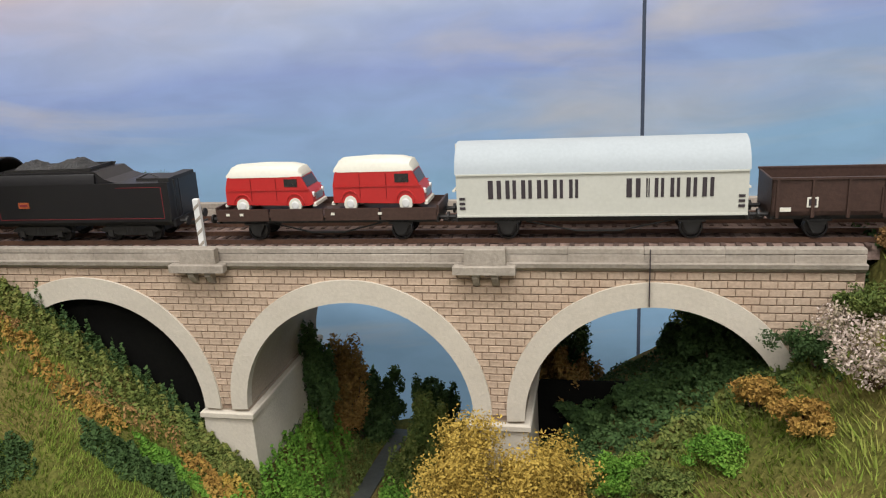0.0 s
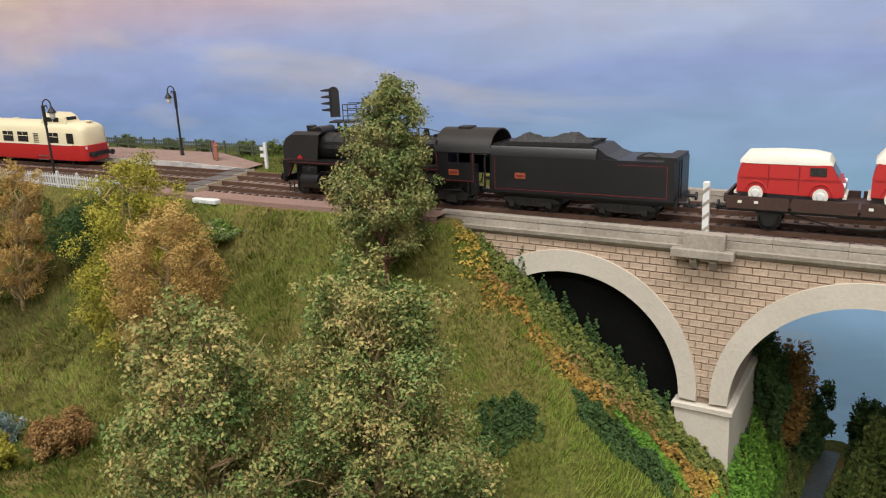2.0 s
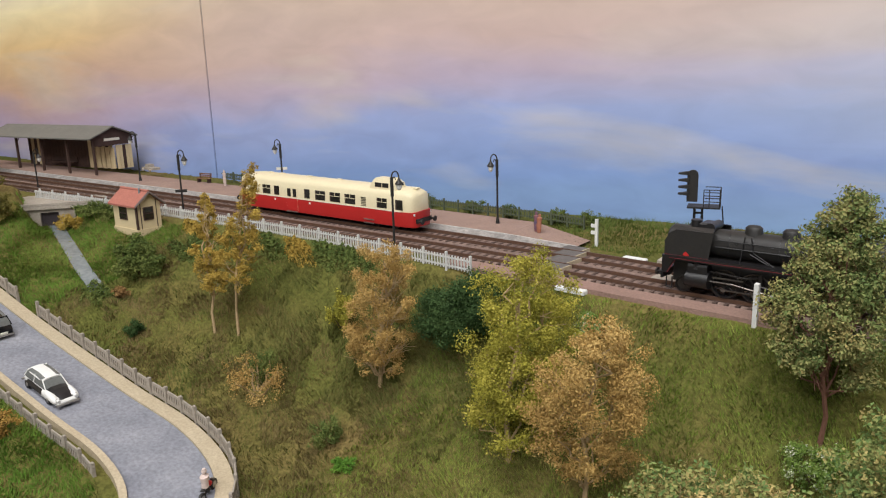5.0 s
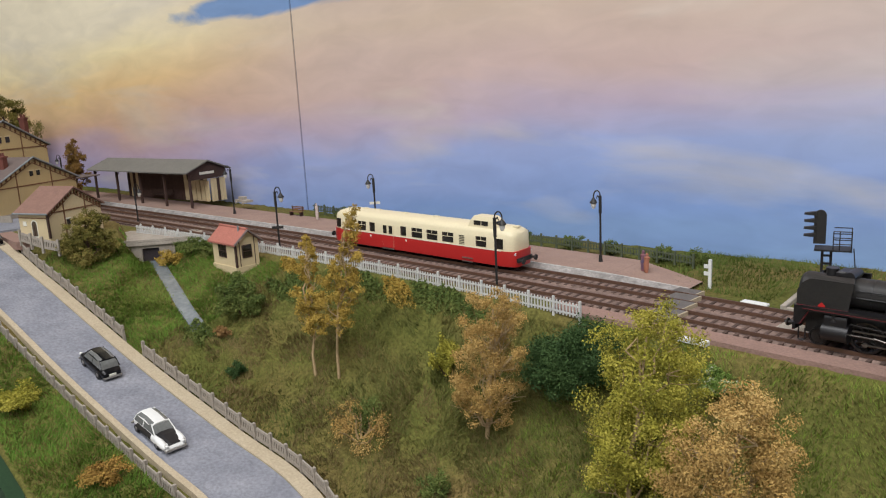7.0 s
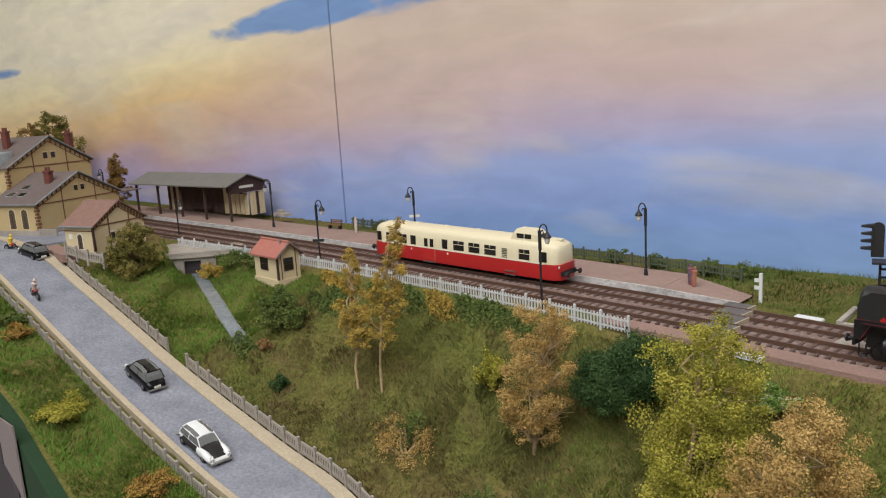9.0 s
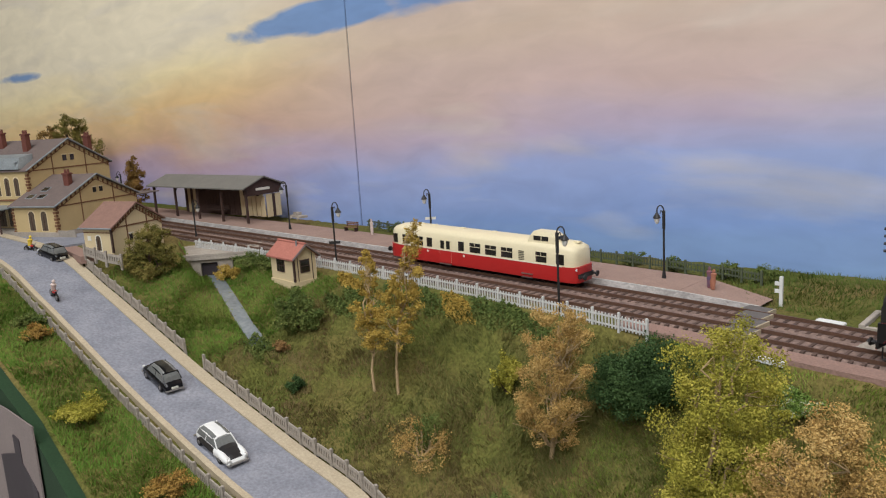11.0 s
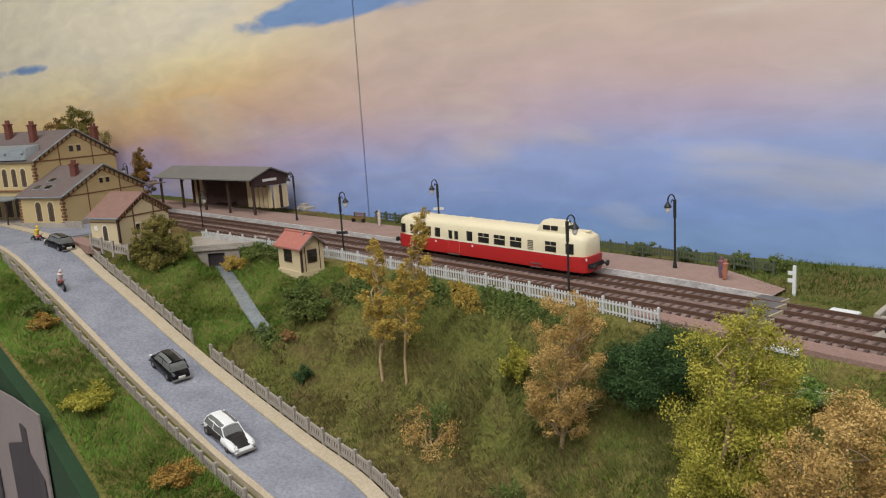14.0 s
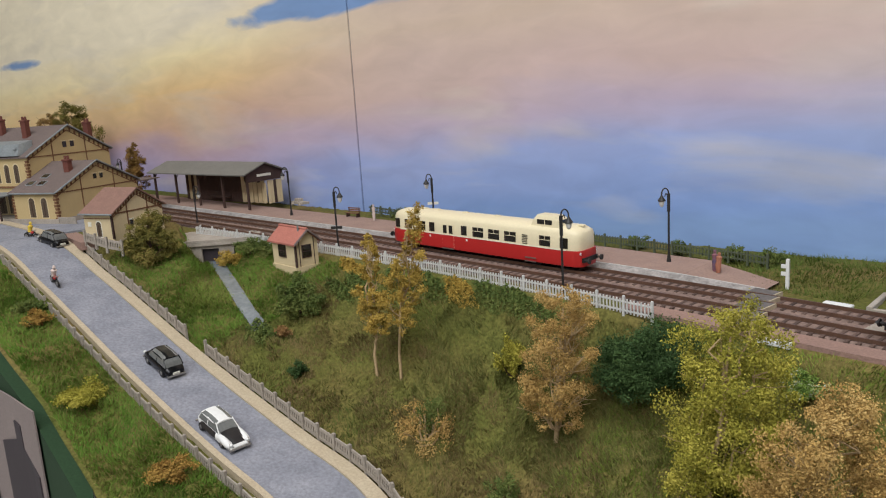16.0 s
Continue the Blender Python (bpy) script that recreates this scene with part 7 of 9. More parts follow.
def saloon(nm, label, at, L, W, H, lower, upper, shape, extra=None, glass=None):
    """A car: nose at +x. shape: outline of bonnet, cabin and tail as fractions."""
    t = thing(nm, label, "car", at, "road cars")
    us = np.linspace(0, 1, 31)
    tab = np.array(shape)
    zt, fw = np.interp(us, tab[:, 0], tab[:, 1]), np.interp(us, tab[:, 0], tab[:, 2])
    for _ in range(2):
        zt[1:-1], fw[1:-1] = (zt[:-2] + 2 * zt[1:-1] + zt[2:]) / 4, (fw[:-2] + 2 * fw[1:-1] + fw[2:]) / 4
    rings = []
    for u, z1, f in zip(us, zt * H, fw * W / 2):
        zm, zh = (z1 + 0.0016) / 2, (z1 - 0.0016) / 2
        rings.append([((u - 0.5) * L, f * math.copysign(abs(math.cos(a)) ** 0.55, math.cos(a)), zm + zh * math.copysign(abs(math.sin(a)) ** 0.55, math.sin(a))) for a in np.linspace(0, 2 * math.pi, 21)[:-1]])
    part("body", Maker().loft(rings), lower, t, round_off=True)
    c0, c1, c2, c3 = extra or (0.16, 0.28, 0.62, 0.74)
    zb = 0.56 * H
    xs_ = [(c - 0.5) * L for c in (c0, c1, c2, c3)]

    def top_z(x):
        return float(np.interp(x, [xs_[0], (xs_[0] + xs_[1]) / 2, xs_[1], (xs_[1] + xs_[2]) / 2, xs_[2], xs_[3]], [zb, 0.84 * H, 0.95 * H, H, 0.95 * H, zb]))

    def slice_at(x, grow):
        zt_ = top_z(x)
        k = (zt_ - zb) / (H - zb)
        return [(x, s * W * ((0.43 - 0.075 * k * q) if q < 1 else 0.30 * (1 - 0.15 * k)) + s * grow, zb + (zt_ - zb) * q) for s, q in ((-1, 0), (-1, 0.5), (-1, 0.86), (-1, 1.0), (1, 1.0), (1, 0.86), (1, 0.5), (1, 0))]

    part("glasshouse", Maker().loft([slice_at(x, 0) for x in np.linspace(xs_[0], xs_[3], 17)]), glass or M_DARKGLASS, t)
    m = Maker()
    caps = []
    for u in np.linspace(0, 1, 11):
        x = xs_[1] - 0.0012 + (xs_[2] - xs_[1] + 0.0024) * u
        zt_ = top_z(min(max(x, xs_[1]), xs_[2])) + 0.0003
        w = W * 0.395 * (1 - 0.10 * (2 * u - 1) ** 4)
        caps.append([(x, w * v, zt_ - (zt_ - zb) * 0.24 * abs(v) ** 3.0) for v in np.linspace(-1, 1, 11)] + [(x, w * v * 0.96, zt_ - 0.0012 - (zt_ - zb) * 0.24 * abs(v) ** 3.0) for v in np.linspace(1, -1, 11)])
    part("roof", m.loft(caps), upper, t, round_off=True)
    for s in (-1, 1):
        part("pillar", Maker().path([(xs_[0], s * W * 0.42, zb), (xs_[1], s * W * 0.345, H * 0.94)], 0.0006, n=5), upper, t)
        part("pillar", Maker().path([(xs_[3], s * W * 0.42, zb), (xs_[2], s * W * 0.345, H * 0.94)], 0.0005, n=5), upper, t)
        part("pillar", Maker().path([((xs_[1] + xs_[2]) / 2, s * W * 0.425, zb), ((xs_[1] + xs_[2]) / 2, s * W * 0.345, H * 0.94)], 0.0005, n=5), upper, t)
        for fx in (0.2, 0.78):
            x = (fx - 0.5) * L
            w = part("wheel", Maker().rod((x, s * W * 0.36, 0.0034), (x, s * W * 0.485, 0.0034), 0.0034, 0.0034, 16), M_MATT, t)
            part("hub_cap", Maker().rod((x, s * W * 0.485, 0.0034), (x, s * W * 0.5, 0.0034), 0.0018, 0.0014, 10), M_STEEL, w)
        part("headlight", Maker().rod((L * 0.5 - 0.002, s * W * 0.34, 0.40 * H), (L * 0.5 + 0.0002, s * W * 0.34, 0.40 * H), 0.0013, 0.0012, 10), M_WHITE, t)
    part("front_bumper", Maker().box((L * 0.5 - 0.001, -W * 0.44, 0.0022), (L * 0.5 + 0.0008, W * 0.44, 0.0036), 0.0003), M_STEEL, t)
    part("rear_bumper", Maker().box((-L * 0.5 - 0.0008, -W * 0.42, 0.0024), (-L * 0.5 + 0.001, W * 0.42, 0.0038), 0.0003), M_STEEL, t)
    part("plate_bar", Maker().box((-L * 0.5 - 0.0010, -0.0028, 0.0042), (-L * 0.5 + 0.001, 0.0028, 0.0060)), M_OFFWHITE, t)
    return t


DS = ((0.0, 0.34, 0.62), (0.03, 0.44, 0.72), (0.12, 0.54, 0.80), (0.3, 0.60, 0.95), (0.6, 0.61, 1.0), (0.76, 0.57, 1.0), (0.9, 0.48, 0.94), (0.97, 0.38, 0.86), (1.0, 0.28, 0.76))
ds = saloon("streamlined_saloon", "white streamlined saloon with a black bonnet and doors, on the road", road_pose(-0.622, -0.013) @ Matrix.Scale(0.92, 4), 0.055, 0.0205, 0.0165, M_WHITE, M_WHITE, DS, (0.10, 0.17, 0.56, 0.70), M_REFLECTGLASS)
part("black_bonnet", Maker().loft([[(x, -w, z), (x, -w * 0.5, z + 0.0006), (x, w * 0.5, z + 0.0006), (x, w, z), (x, w * 0.5, z - 0.0006), (x, -w * 0.5, z - 0.0006)] for x, w, z in ((0.0085, 0.0076, 0.0099), (0.0145, 0.0074, 0.0094), (0.0205, 0.0066, 0.0080), (0.0255, 0.0050, 0.0062))]), M_BLACK, ds, "glossy black bonnet")
for s in (-1, 1):
    part("black_door_panel", Maker().box((-0.014, s * 0.0094, 0.0045), (0.007, s * 0.0104, 0.0095)), M_BLACK, ds)
for s in (-1, 1):
    wing = part("front_wing", Maker().loft([[(x, s * 0.0078 + r * 0.95 * math.cos(a), z + r * math.sin(a)) for a in np.linspace(0, 2 * math.pi, 15)[:-1]] for x, r, z in ((0.006, 0.0012, 0.0078), (0.010, 0.0022, 0.0074), (0.016, 0.0030, 0.0066), (0.021, 0.0031, 0.0060), (0.0245, 0.0025, 0.0055), (0.0264, 0.0014, 0.0052))]), M_WHITE, ds, round_off=True)
    part("headlight", Maker().rod((0.0248, s * 0.0076, 0.0066), (0.0262, s * 0.0076, 0.0064), 0.0013, 0.0010, 10), M_STEEL, wing)
BX_ = ((0.0, 0.46, 0.78), (0.04, 0.56, 0.88), (0.2, 0.62, 0.96), (0.5, 0.63, 1.0), (0.70, 0.61, 1.0), (0.86, 0.55, 0.92), (0.96, 0.50, 0.84), (1.0, 0.36, 0.78))
saloon("black_saloon", "small black saloon driving up the road", road_pose(-0.735, -0.001, 180), 0.044, 0.0185, 0.0170, M_CARBLACK, M_CARBLACK, BX_, (0.08, 0.20, 0.66, 0.78), M_REFLECTGLASS)
saloon("black_saloon", "small black saloon parked before the station", pose(-1.035, -0.279, 0.0335, 0, -7, 194), 0.042, 0.0175, 0.0170, M_CARBLACK, M_CARBLACK, BX_, (0.08, 0.20, 0.66, 0.78), M_REFLECTGLASS)


def motorbike(at, mat, label):
    t = thing("motorbike", label, "motorbike", at, "motorbikes")
    for x in (-0.0072, 0.0072):
        w = part("wheel", Maker().rod((x, -0.0007, 0.0037), (x, 0.0007, 0.0037), 0.0037, 0.0037, 16), M_MATT, t)
        part("rim", Maker().rod((x, -0.0009, 0.0037), (x, 0.0009, 0.0037), 0.0022, 0.0022, 12), M_STEEL, w)
    part("frame", Maker().path([(-0.0072, 0, 0.0037), (0.0, 0, 0.0048), (0.0055, 0, 0.0090), (0.0072, 0, 0.0037)], 0.0007).ball((0.0, 0, 0.0050), 0.0020, 8), M_MATT, t)
    part("tank", Maker().ball((0.0022, 0, 0.0082), 0.0024, 10, 0.7), M_RED, t)
    part("seat", Maker().box((-0.0060, -0.0014, 0.0078), (0.0005, 0.0014, 0.0088), 0.0004), M_MATT, t)
    part("handlebar", Maker().path([(0.0040, -0.0035, 0.0110), (0.0052, 0, 0.0098), (0.0040, 0.0035, 0.0110)], 0.0005), M_STEEL, t)
    m = Maker().loft([[(dx + r * math.cos(2 * math.pi * i / 10), 0.9 * r * math.sin(2 * math.pi * i / 10), zz) for i in range(10)] for dx, r, zz in ((-0.0015, 0.0026, 0.0085), (-0.0012, 0.0024, 0.0115), (-0.0004, 0.0032, 0.0155), (0.0, 0.0011, 0.0168), (0.0003, 0.0019, 0.0188), (0.0003, 0.0010, 0.0205))])
    figure = solo("rider_figurine", m, mat, "plain model rider figurine seated on the motorbike", "figurine", "riders", round_off=True, at=at)
    return t


motorbike(road_pose(-0.930, -0.017, 0), M_FIG_WHT, "small red and black motorbike on the road")
motorbike(pose(-1.078, -0.292, 0.0375, 0, 4, 30), M_FIG_YEL, "small motorbike standing before the station")
motorbike(pose(-0.449, -0.246, -0.0945, 0, -8, 120), M_FIG_WHT, "small motorbike at the bend of the road")


# ---- plants ----
def leaves(name, parent, clumps, count, size, mat, seed, flat=0.0, shell=0.45):
    """Many small leaves gathered in loose clumps. clumps: centre and three radii each."""
    r = np.random.default_rng(seed)
    count, size = int(count * 3.1), size * 0.52
    c = np.array([k[0] for k in clumps], float)
    q = np.array([k[1] for k in clumps], float)
    # every clump breaks up into sprays that reach out unevenly
    o = r.normal(size=(len(c), 6, 3))
    o *= (r.uniform(0.25, 1.0, (len(c), 6)) / np.linalg.norm(o, axis=2))[:, :, None]
    c = (c[:, None] + o * q[:, None]).reshape(-1, 3)
    q = (q[:, None] * r.uniform(0.32, 0.62, (len(q), 6, 1))).reshape(-1, 3)
    vol = np.cbrt(q.prod(1)) ** 2
    idx = r.choice(len(c), count, p=vol / vol.sum())
    d = r.normal(size=(count, 3))
    d /= np.linalg.norm(d, axis=1)[:, None]
    rad = 1 - shell * 1.6 * r.random(count) ** 1.5 + r.normal(0, 0.16, count)
    pos = c[idx] + d * q[idx] * rad[:, None]
    nrm = d * 0.9 + r.normal(size=(count, 3)) * 0.75 + np.array([0, 0, 0.35])
    nrm /= np.linalg.norm(nrm, axis=1)[:, None]
    a = np.cross(nrm, r.normal(size=(count, 3)))
    a /= np.linalg.norm(a, axis=1)[:, None]
    b = np.cross(nrm, a)
    s = size * r.uniform(0.55, 1.25, count)[:, None]
    v = np.stack([pos - a * s, pos + b * s * 0.55 + nrm * s * 0.15, pos + a * s, pos - b * s * 0.55 + nrm * s * 0.15], 1).reshape(-1, 3)
    me = bpy.data.meshes.new(name)
    me.from_pydata(v.tolist(), [], np.arange(count * 4).reshape(-1, 4).tolist())
    me.materials.append(mat)
    ob = new(name, me)
    ob.parent = parent
    return ob


def branch(m, p, q, r0, r1, rr, bend=0.12, n=4):
    p, q = np.array(p, float), np.array(q, float)
    L = np.linalg.norm(q - p)
    pts = [p + (q - p) * i / n + (rr.normal(size=3) * bend * L * 0.5 * math.sin(math.pi * i / n)) for i in range(n + 1)]
    m.path([tuple(x) for x in pts], r0, r1, 6)
    return pts


def tree(name, label, x, y, top, radius, leaf, leafmat, bark, count, low=0.25, shape="oval", seed=1, lean=(0, 0), clumps=26, trunk=0.0022, twigs=10, dens=0.27, z0=None):
    """Trunk, limbs and a crown of leaf clumps with gaps. low: where the crown begins, as a share of the height."""
    z0 = on(x, y) - 0.003 if z0 is None else z0
    h = top - z0
    t = thing(name, label, "tree" if h > 0.055 else "shrub", pose(x, y, z0))
    rr = np.random.default_rng(seed)
    cl = []
    for i in range(clumps):
        f = (i + rr.random()) / clumps
        if shape == "cone":
            w = (1 - f) ** 0.7 * (0.55 + 0.45 * min(1, f * 5)) + 0.07
        elif shape == "column":
            w = 0.55 + 0.45 * math.sin(math.pi * min(1, 0.15 + f * 0.85)) - 0.45 * f
        elif shape == "dome":
            w = math.sqrt(max(0.05, 1 - (f * 0.96) ** 2))
        else:
            w = math.sqrt(max(0.08, 1 - (2 * f - 0.85) ** 2 / 1.45))
        a = i * 2.4 + rr.uniform(-0.5, 0.5)
        d = radius * w * (0.25 + 0.62 * rr.random() ** 0.6)
        zc = h * (low + (1 - low) * (0.04 + 0.9 * f))
        s = radius * dens * rr.uniform(0.75, 1.35) * (0.6 + 0.55 * w)
        cl.append(((lean[0] * f + d * math.cos(a), lean[1] * f + d * math.sin(a), zc), (s * 1.1, s * 1.1, s * 0.95)))
    m = Maker()
    branch(m, (0, 0, 0), (lean[0] * 0.6, lean[1] * 0.6, h * 0.86), trunk, trunk * 0.3, rr, 0.05, 6)
    part("trunk", m, bark, t)
    m = Maker()
    for k in rr.choice(len(cl), min(twigs, len(cl)), replace=False):
        c = cl[int(k)][0]
        zb = max(h * low * 0.7, c[2] - radius * 0.8)
        pts = branch(m, (lean[0] * zb / h * 0.6, lean[1] * zb / h * 0.6, zb), c, trunk * 0.42, trunk * 0.14, rr, 0.18)
        for e in range(3):
            o = np.clip(rr.normal(size=3), -0.9, 0.9) * cl[int(k)][1][0] * 0.8
            branch(m, pts[2 + e % 2], np.array(c) + o, trunk * 0.16, trunk * 0.07, rr, 0.15, 2)
    part("branchwork", m, bark, t)
    leaves("crown", t, cl, count, leaf, leafmat, seed)
    return t


def shrub(name, label, x, y, w, h, leaf, leafmat, count, seed, bark=None, sink=0.3, group="", d=None, clumps=11):
    z = on(x, y)
    t = thing(name, label, "shrub", pose(x, y, z), group)
    rr = np.random.default_rng(seed)
    cl = []
    for i in range(clumps):
        a, f = i * 2.4, rr.random()
        q = w * 0.5 * math.sqrt(rr.random()) * 0.68
        zz = h * (0.25 + 0.5 * rr.random()) * (1 - 0.4 * (q / (w * 0.5)) ** 2)
        cl.append(((q * math.cos(a), (d or 1.0) * q * math.sin(a), zz - h * sink * 0.3), (w * 0.19, w * 0.19 * (d or 1.0), h * 0.24)))
    m = Maker()
    for i in range(6):
        branch(m, (0, 0, -0.002), cl[i][0], w * 0.018, w * 0.008, rr, 0.15, 3)
    part("stems", m, bark or M_DARKTWIG, t)
    leaves("foliage", t, cl, count, leaf, leafmat, seed)
    return t


def cover(name, label, spots, tall, leaf, leafmat, count, seed, group="", ragged=0.35):
    """Low continuous planting that follows the ground. spots: x, y and two radii each."""
    sx, sy = float(np.mean([p[0] for p in spots])), float(np.mean([p[1] for p in spots]))
    sz = on(sx, sy)
    t = thing(name, label, "ground cover", pose(sx, sy, sz), group)
    r = np.random.default_rng(seed)
    count, leaf = int(count * 1.8), leaf * 0.74
    p = np.array(spots, float)
    area = p[:, 2] * p[:, 3]
    idx = r.choice(len(p), count, p=area / area.sum())
    a, f = r.uniform(0, 2 * math.pi, count), np.sqrt(r.random(count))
    edge = 1 + ragged * (0.5 * np.sin(3 * a + idx * 1.7) + 0.5 * np.sin(5 * a + idx * 2.9))
    x = p[idx, 0] + p[idx, 2] * f * edge * np.cos(a)
    y = p[idx, 1] + p[idx, 3] * f * edge * np.sin(a)
    z = height(x, y)
    lump = 0.45 + 0.30 * np.sin(x * 420 + seed) * np.sin(y * 390 + 2 * seed) + 0.25 * np.sin(x * 900 + y * 700)
    z = z + tall * (1 - 0.75 * f ** 2) * np.clip(lump, 0.1, 1) * r.uniform(0.45, 1.0, count)
    nrm = r.normal(size=(count, 3)) * 0.6 + np.array([0, -0.3, 0.75])
    nrm /= np.linalg.norm(nrm, axis=1)[:, None]
    u = np.cross(nrm, r.normal(size=(count, 3)))
    u /= np.linalg.norm(u, axis=1)[:, None]
    b = np.cross(nrm, u)
    s = leaf * r.uniform(0.55, 1.25, count)[:, None]
    pos = np.stack([x - sx, y - sy, z - sz], 1)
    v = np.stack([pos - u * s, pos + b * s * 0.6, pos + u * s, pos - b * s * 0.6], 1).reshape(-1, 3)
    me = bpy.data.meshes.new("foliage")
    me.from_pydata(v.tolist(), [], np.arange(count * 4).reshape(-1, 4).tolist())
    me.materials.append(leafmat)
    new("foliage", me).parent = t
    return t


tree("slender_tree", "tall olive-green tree with a bare reddish trunk beside the viaduct", -0.158, -0.046, 0.096, 0.037, 0.0021, L_GREEN, M_TRUNK, 11000, 0.29, "cone", 3, (0.002, 0.014), 48, 0.0016, 28, 0.28)
tree("yellow_tree", "full yellow-green tree on the embankment", -0.318, -0.112, 0.052, 0.037, 0.0016, L_YELLOW, M_TWIG, 15000, 0.10, "oval", 5, (0.004, 0.020), 56, 0.0020, 12, 0.29)
tree("tan_tree", "tan-leaved tree with pale branches on the embankment", -0.258, -0.122, 0.034, 0.034, 0.0014, L_TAN, M_TWIG, 11500, 0.26, "oval", 8, (0.018, -0.014), 44, 0.0018, 18, 0.28)
tree("tan_tree", "tan-leaved tree with pale branches on the embankment", -0.440, -0.108, 0.045, 0.032, 0.0014, L_TAN, M_TWIG, 9000, 0.14, "oval", 11, (0.012, 0.006), 36, 0.0018, 26, 0.25)
tree("birch", "thin ochre-leaved birch with a bare pale stem", -0.606, -0.141, 0.068, 0.015, 0.0017, L_OCHRE, M_TWIG, 3000, 0.30, "column", 13, (-0.018, 0.014), 32, 0.0013, 18, 0.33)
tree("birch", "thin ochre-leaved birch with a bare pale stem", -0.588, -0.130, 0.094, 0.017, 0.0017, L_OCHRE, M_TWIG, 3800, 0.30, "column", 14, (0.012, 0.020), 36, 0.0013, 20, 0.33)
tree("broad_tree", "large dusty green and tan tree close to the viewer", -0.132, -0.214, 0.026, 0.044, 0.0021, L_BIG, M_TWIG, 17000, 0.02, "dome", 17, (0, 0), 84, 0.0024, 40, 0.25)
tree("broad_tree", "large dusty green and tan tree close to the viewer", -0.086, -0.150, 0.022, 0.053, 0.0021, L_BIG, M_TWIG, 22000, 0.02, "dome", 19, (-0.010, 0.004), 110, 0.0024, 46, 0.24)
tree("broad_tree", "low dusty green and tan tree at the embankment foot", -0.178, -0.165, -0.012, 0.048, 0.0023, L_BIG, M_TWIG, 9000, 0.02, "dome", 21, (0, 0), 48, 0.002, 20, 0.26)
tree("station_tree", "bushy olive-brown tree beside the lodge", -0.936, -0.204, 0.068, 0.027, 0.0021, L_OLIVE, M_DARKTWIG, 5200, 0.10, "dome", 23, (0, 0), 28, 0.0018, 8, 0.30)
tree("back_tree", "green tree standing behind the station", -1.62, -0.10, 0.200, 0.040, 0.0032, L_OLIVE, M_DARKTWIG, 3800, 0.35, "oval", 27, (0, 0), 24, 0.003, 8, 0.3)
tree("back_tree", "small brownish tree standing behind the station", -1.70, -0.12, 0.186, 0.026, 0.0032, L_BROWNG, M_DARKTWIG, 2000, 0.4, "oval", 28, (0, 0), 18, 0.003, 8, 0.32)
tree("back_tree", "slim brownish tree beyond the station canopy", -1.40, -0.068, 0.128, 0.024, 0.0028, L_BROWNG, M_DARKTWIG, 2600, 0.2, "column", 29, (0, 0), 20, 0.002, 8, 0.34)

shrub("dark_bush", "dense dark green bush on the embankment", -0.400, -0.060, 0.088, 0.060, 0.0018, L_DARK, 12000, 31, clumps=24)
shrub("round_bush", "round olive bush on the meadow", -0.722, -0.145, 0.052, 0.046, 0.0021, L_BUSH, 3800, 32)
cover("stream_tuft", "ragged green tuft where the stream enters the ditch", [(-0.731, -0.182, 0.016, 0.011), (-0.722, -0.190, 0.012, 0.010)], 0.012, 0.0016, L_BUSH, 1300, 30)
shrub("green_tuft", "small dark green tuft on the meadow", -0.658, -0.185, 0.022, 0.016, 0.0016, L_DARK, 900, 33)
shrub("twiggy_bush", "twiggy brown bush with green tips", -0.522, -0.160, 0.054, 0.042, 0.0015, L_TAN, 1000, 34, M_TWIG)
shrub("green_shrub", "green shrub behind the twiggy bush", -0.524, -0.150, 0.036, 0.040, 0.0016, L_BUSH, 700, 35, M_TWIG)
shrub("small_shrub", "sparse dark shrub on the meadow", -0.437, -0.162, 0.030, 0.026, 0.0016, L_BUSH, 800, 36, M_TWIG)
shrub("fresh_tuft", "fresh green tuft beside the shrub", -0.410, -0.172, 0.020, 0.012, 0.0016, L_FRESH, 600, 37)
shrub("rusty_bush", "rounded rust-brown bush near the road bend", -0.300, -0.178, 0.044, 0.040, 0.0016, L_RUST, 4000, 38)
shrub("flower_bush", "pale blue flowering bush", -0.338, -0.190, 0.026, 0.024, 0.0014, L_BLUEF, 1300, 39)
shrub("yellow_bush", "yellow-green bush near the road bend", -0.316, -0.206, 0.034, 0.028, 0.0015, L_YELLOW, 1900, 40)
for i, (x, y) in enumerate(((-0.375, -0.222), (-0.350, -0.235), (-0.392, -0.240), (-0.328, -0.245))):
    cover("brown_scrub", "low brown scrub beside the road fence", [(x, y, 0.020, 0.014), (x + 0.012, y + 0.006, 0.014, 0.012)], 0.018, 0.0016, (L_RUST, L_BROWNG)[i % 2], 1800, 41 + i, "roadside scrub")
shrub("white_flower_bush", "green bush dotted with white flowers", -0.308, -0.032, 0.056, 0.017, 0.0015, L_FLOWER, 3000, 46)
shrub("white_flower_bush", "green bush dotted with white flowers", -0.155, -0.062, 0.036, 0.030, 0.0015, L_FLOWER, 1700, 47)
shrub("yellow_shrub", "bright yellow shrub on the verge", -0.722, -0.338, 0.050, 0.024, 0.0018, L_YELLOW, 2200, 48)
shrub("orange_shrub", "small orange and green shrub on the verge", -0.862, -0.337, 0.030, 0.020, 0.0018, L_ORANGE, 800, 49)
shrub("green_shrub", "small green shrub on the verge", -0.890, -0.336, 0.034, 0.018, 0.0018, L_BUSH, 900, 50)
shrub("orange_shrub", "small orange shrub on the verge", -0.600, -0.318, 0.040, 0.020, 0.0018, L_ORANGE, 1100, 51)
shrub("pinkish_shrub", "small pinkish-brown shrub on the meadow", -0.708, -0.172, 0.018, 0.012, 0.0016, L_RUST, 500, 52)
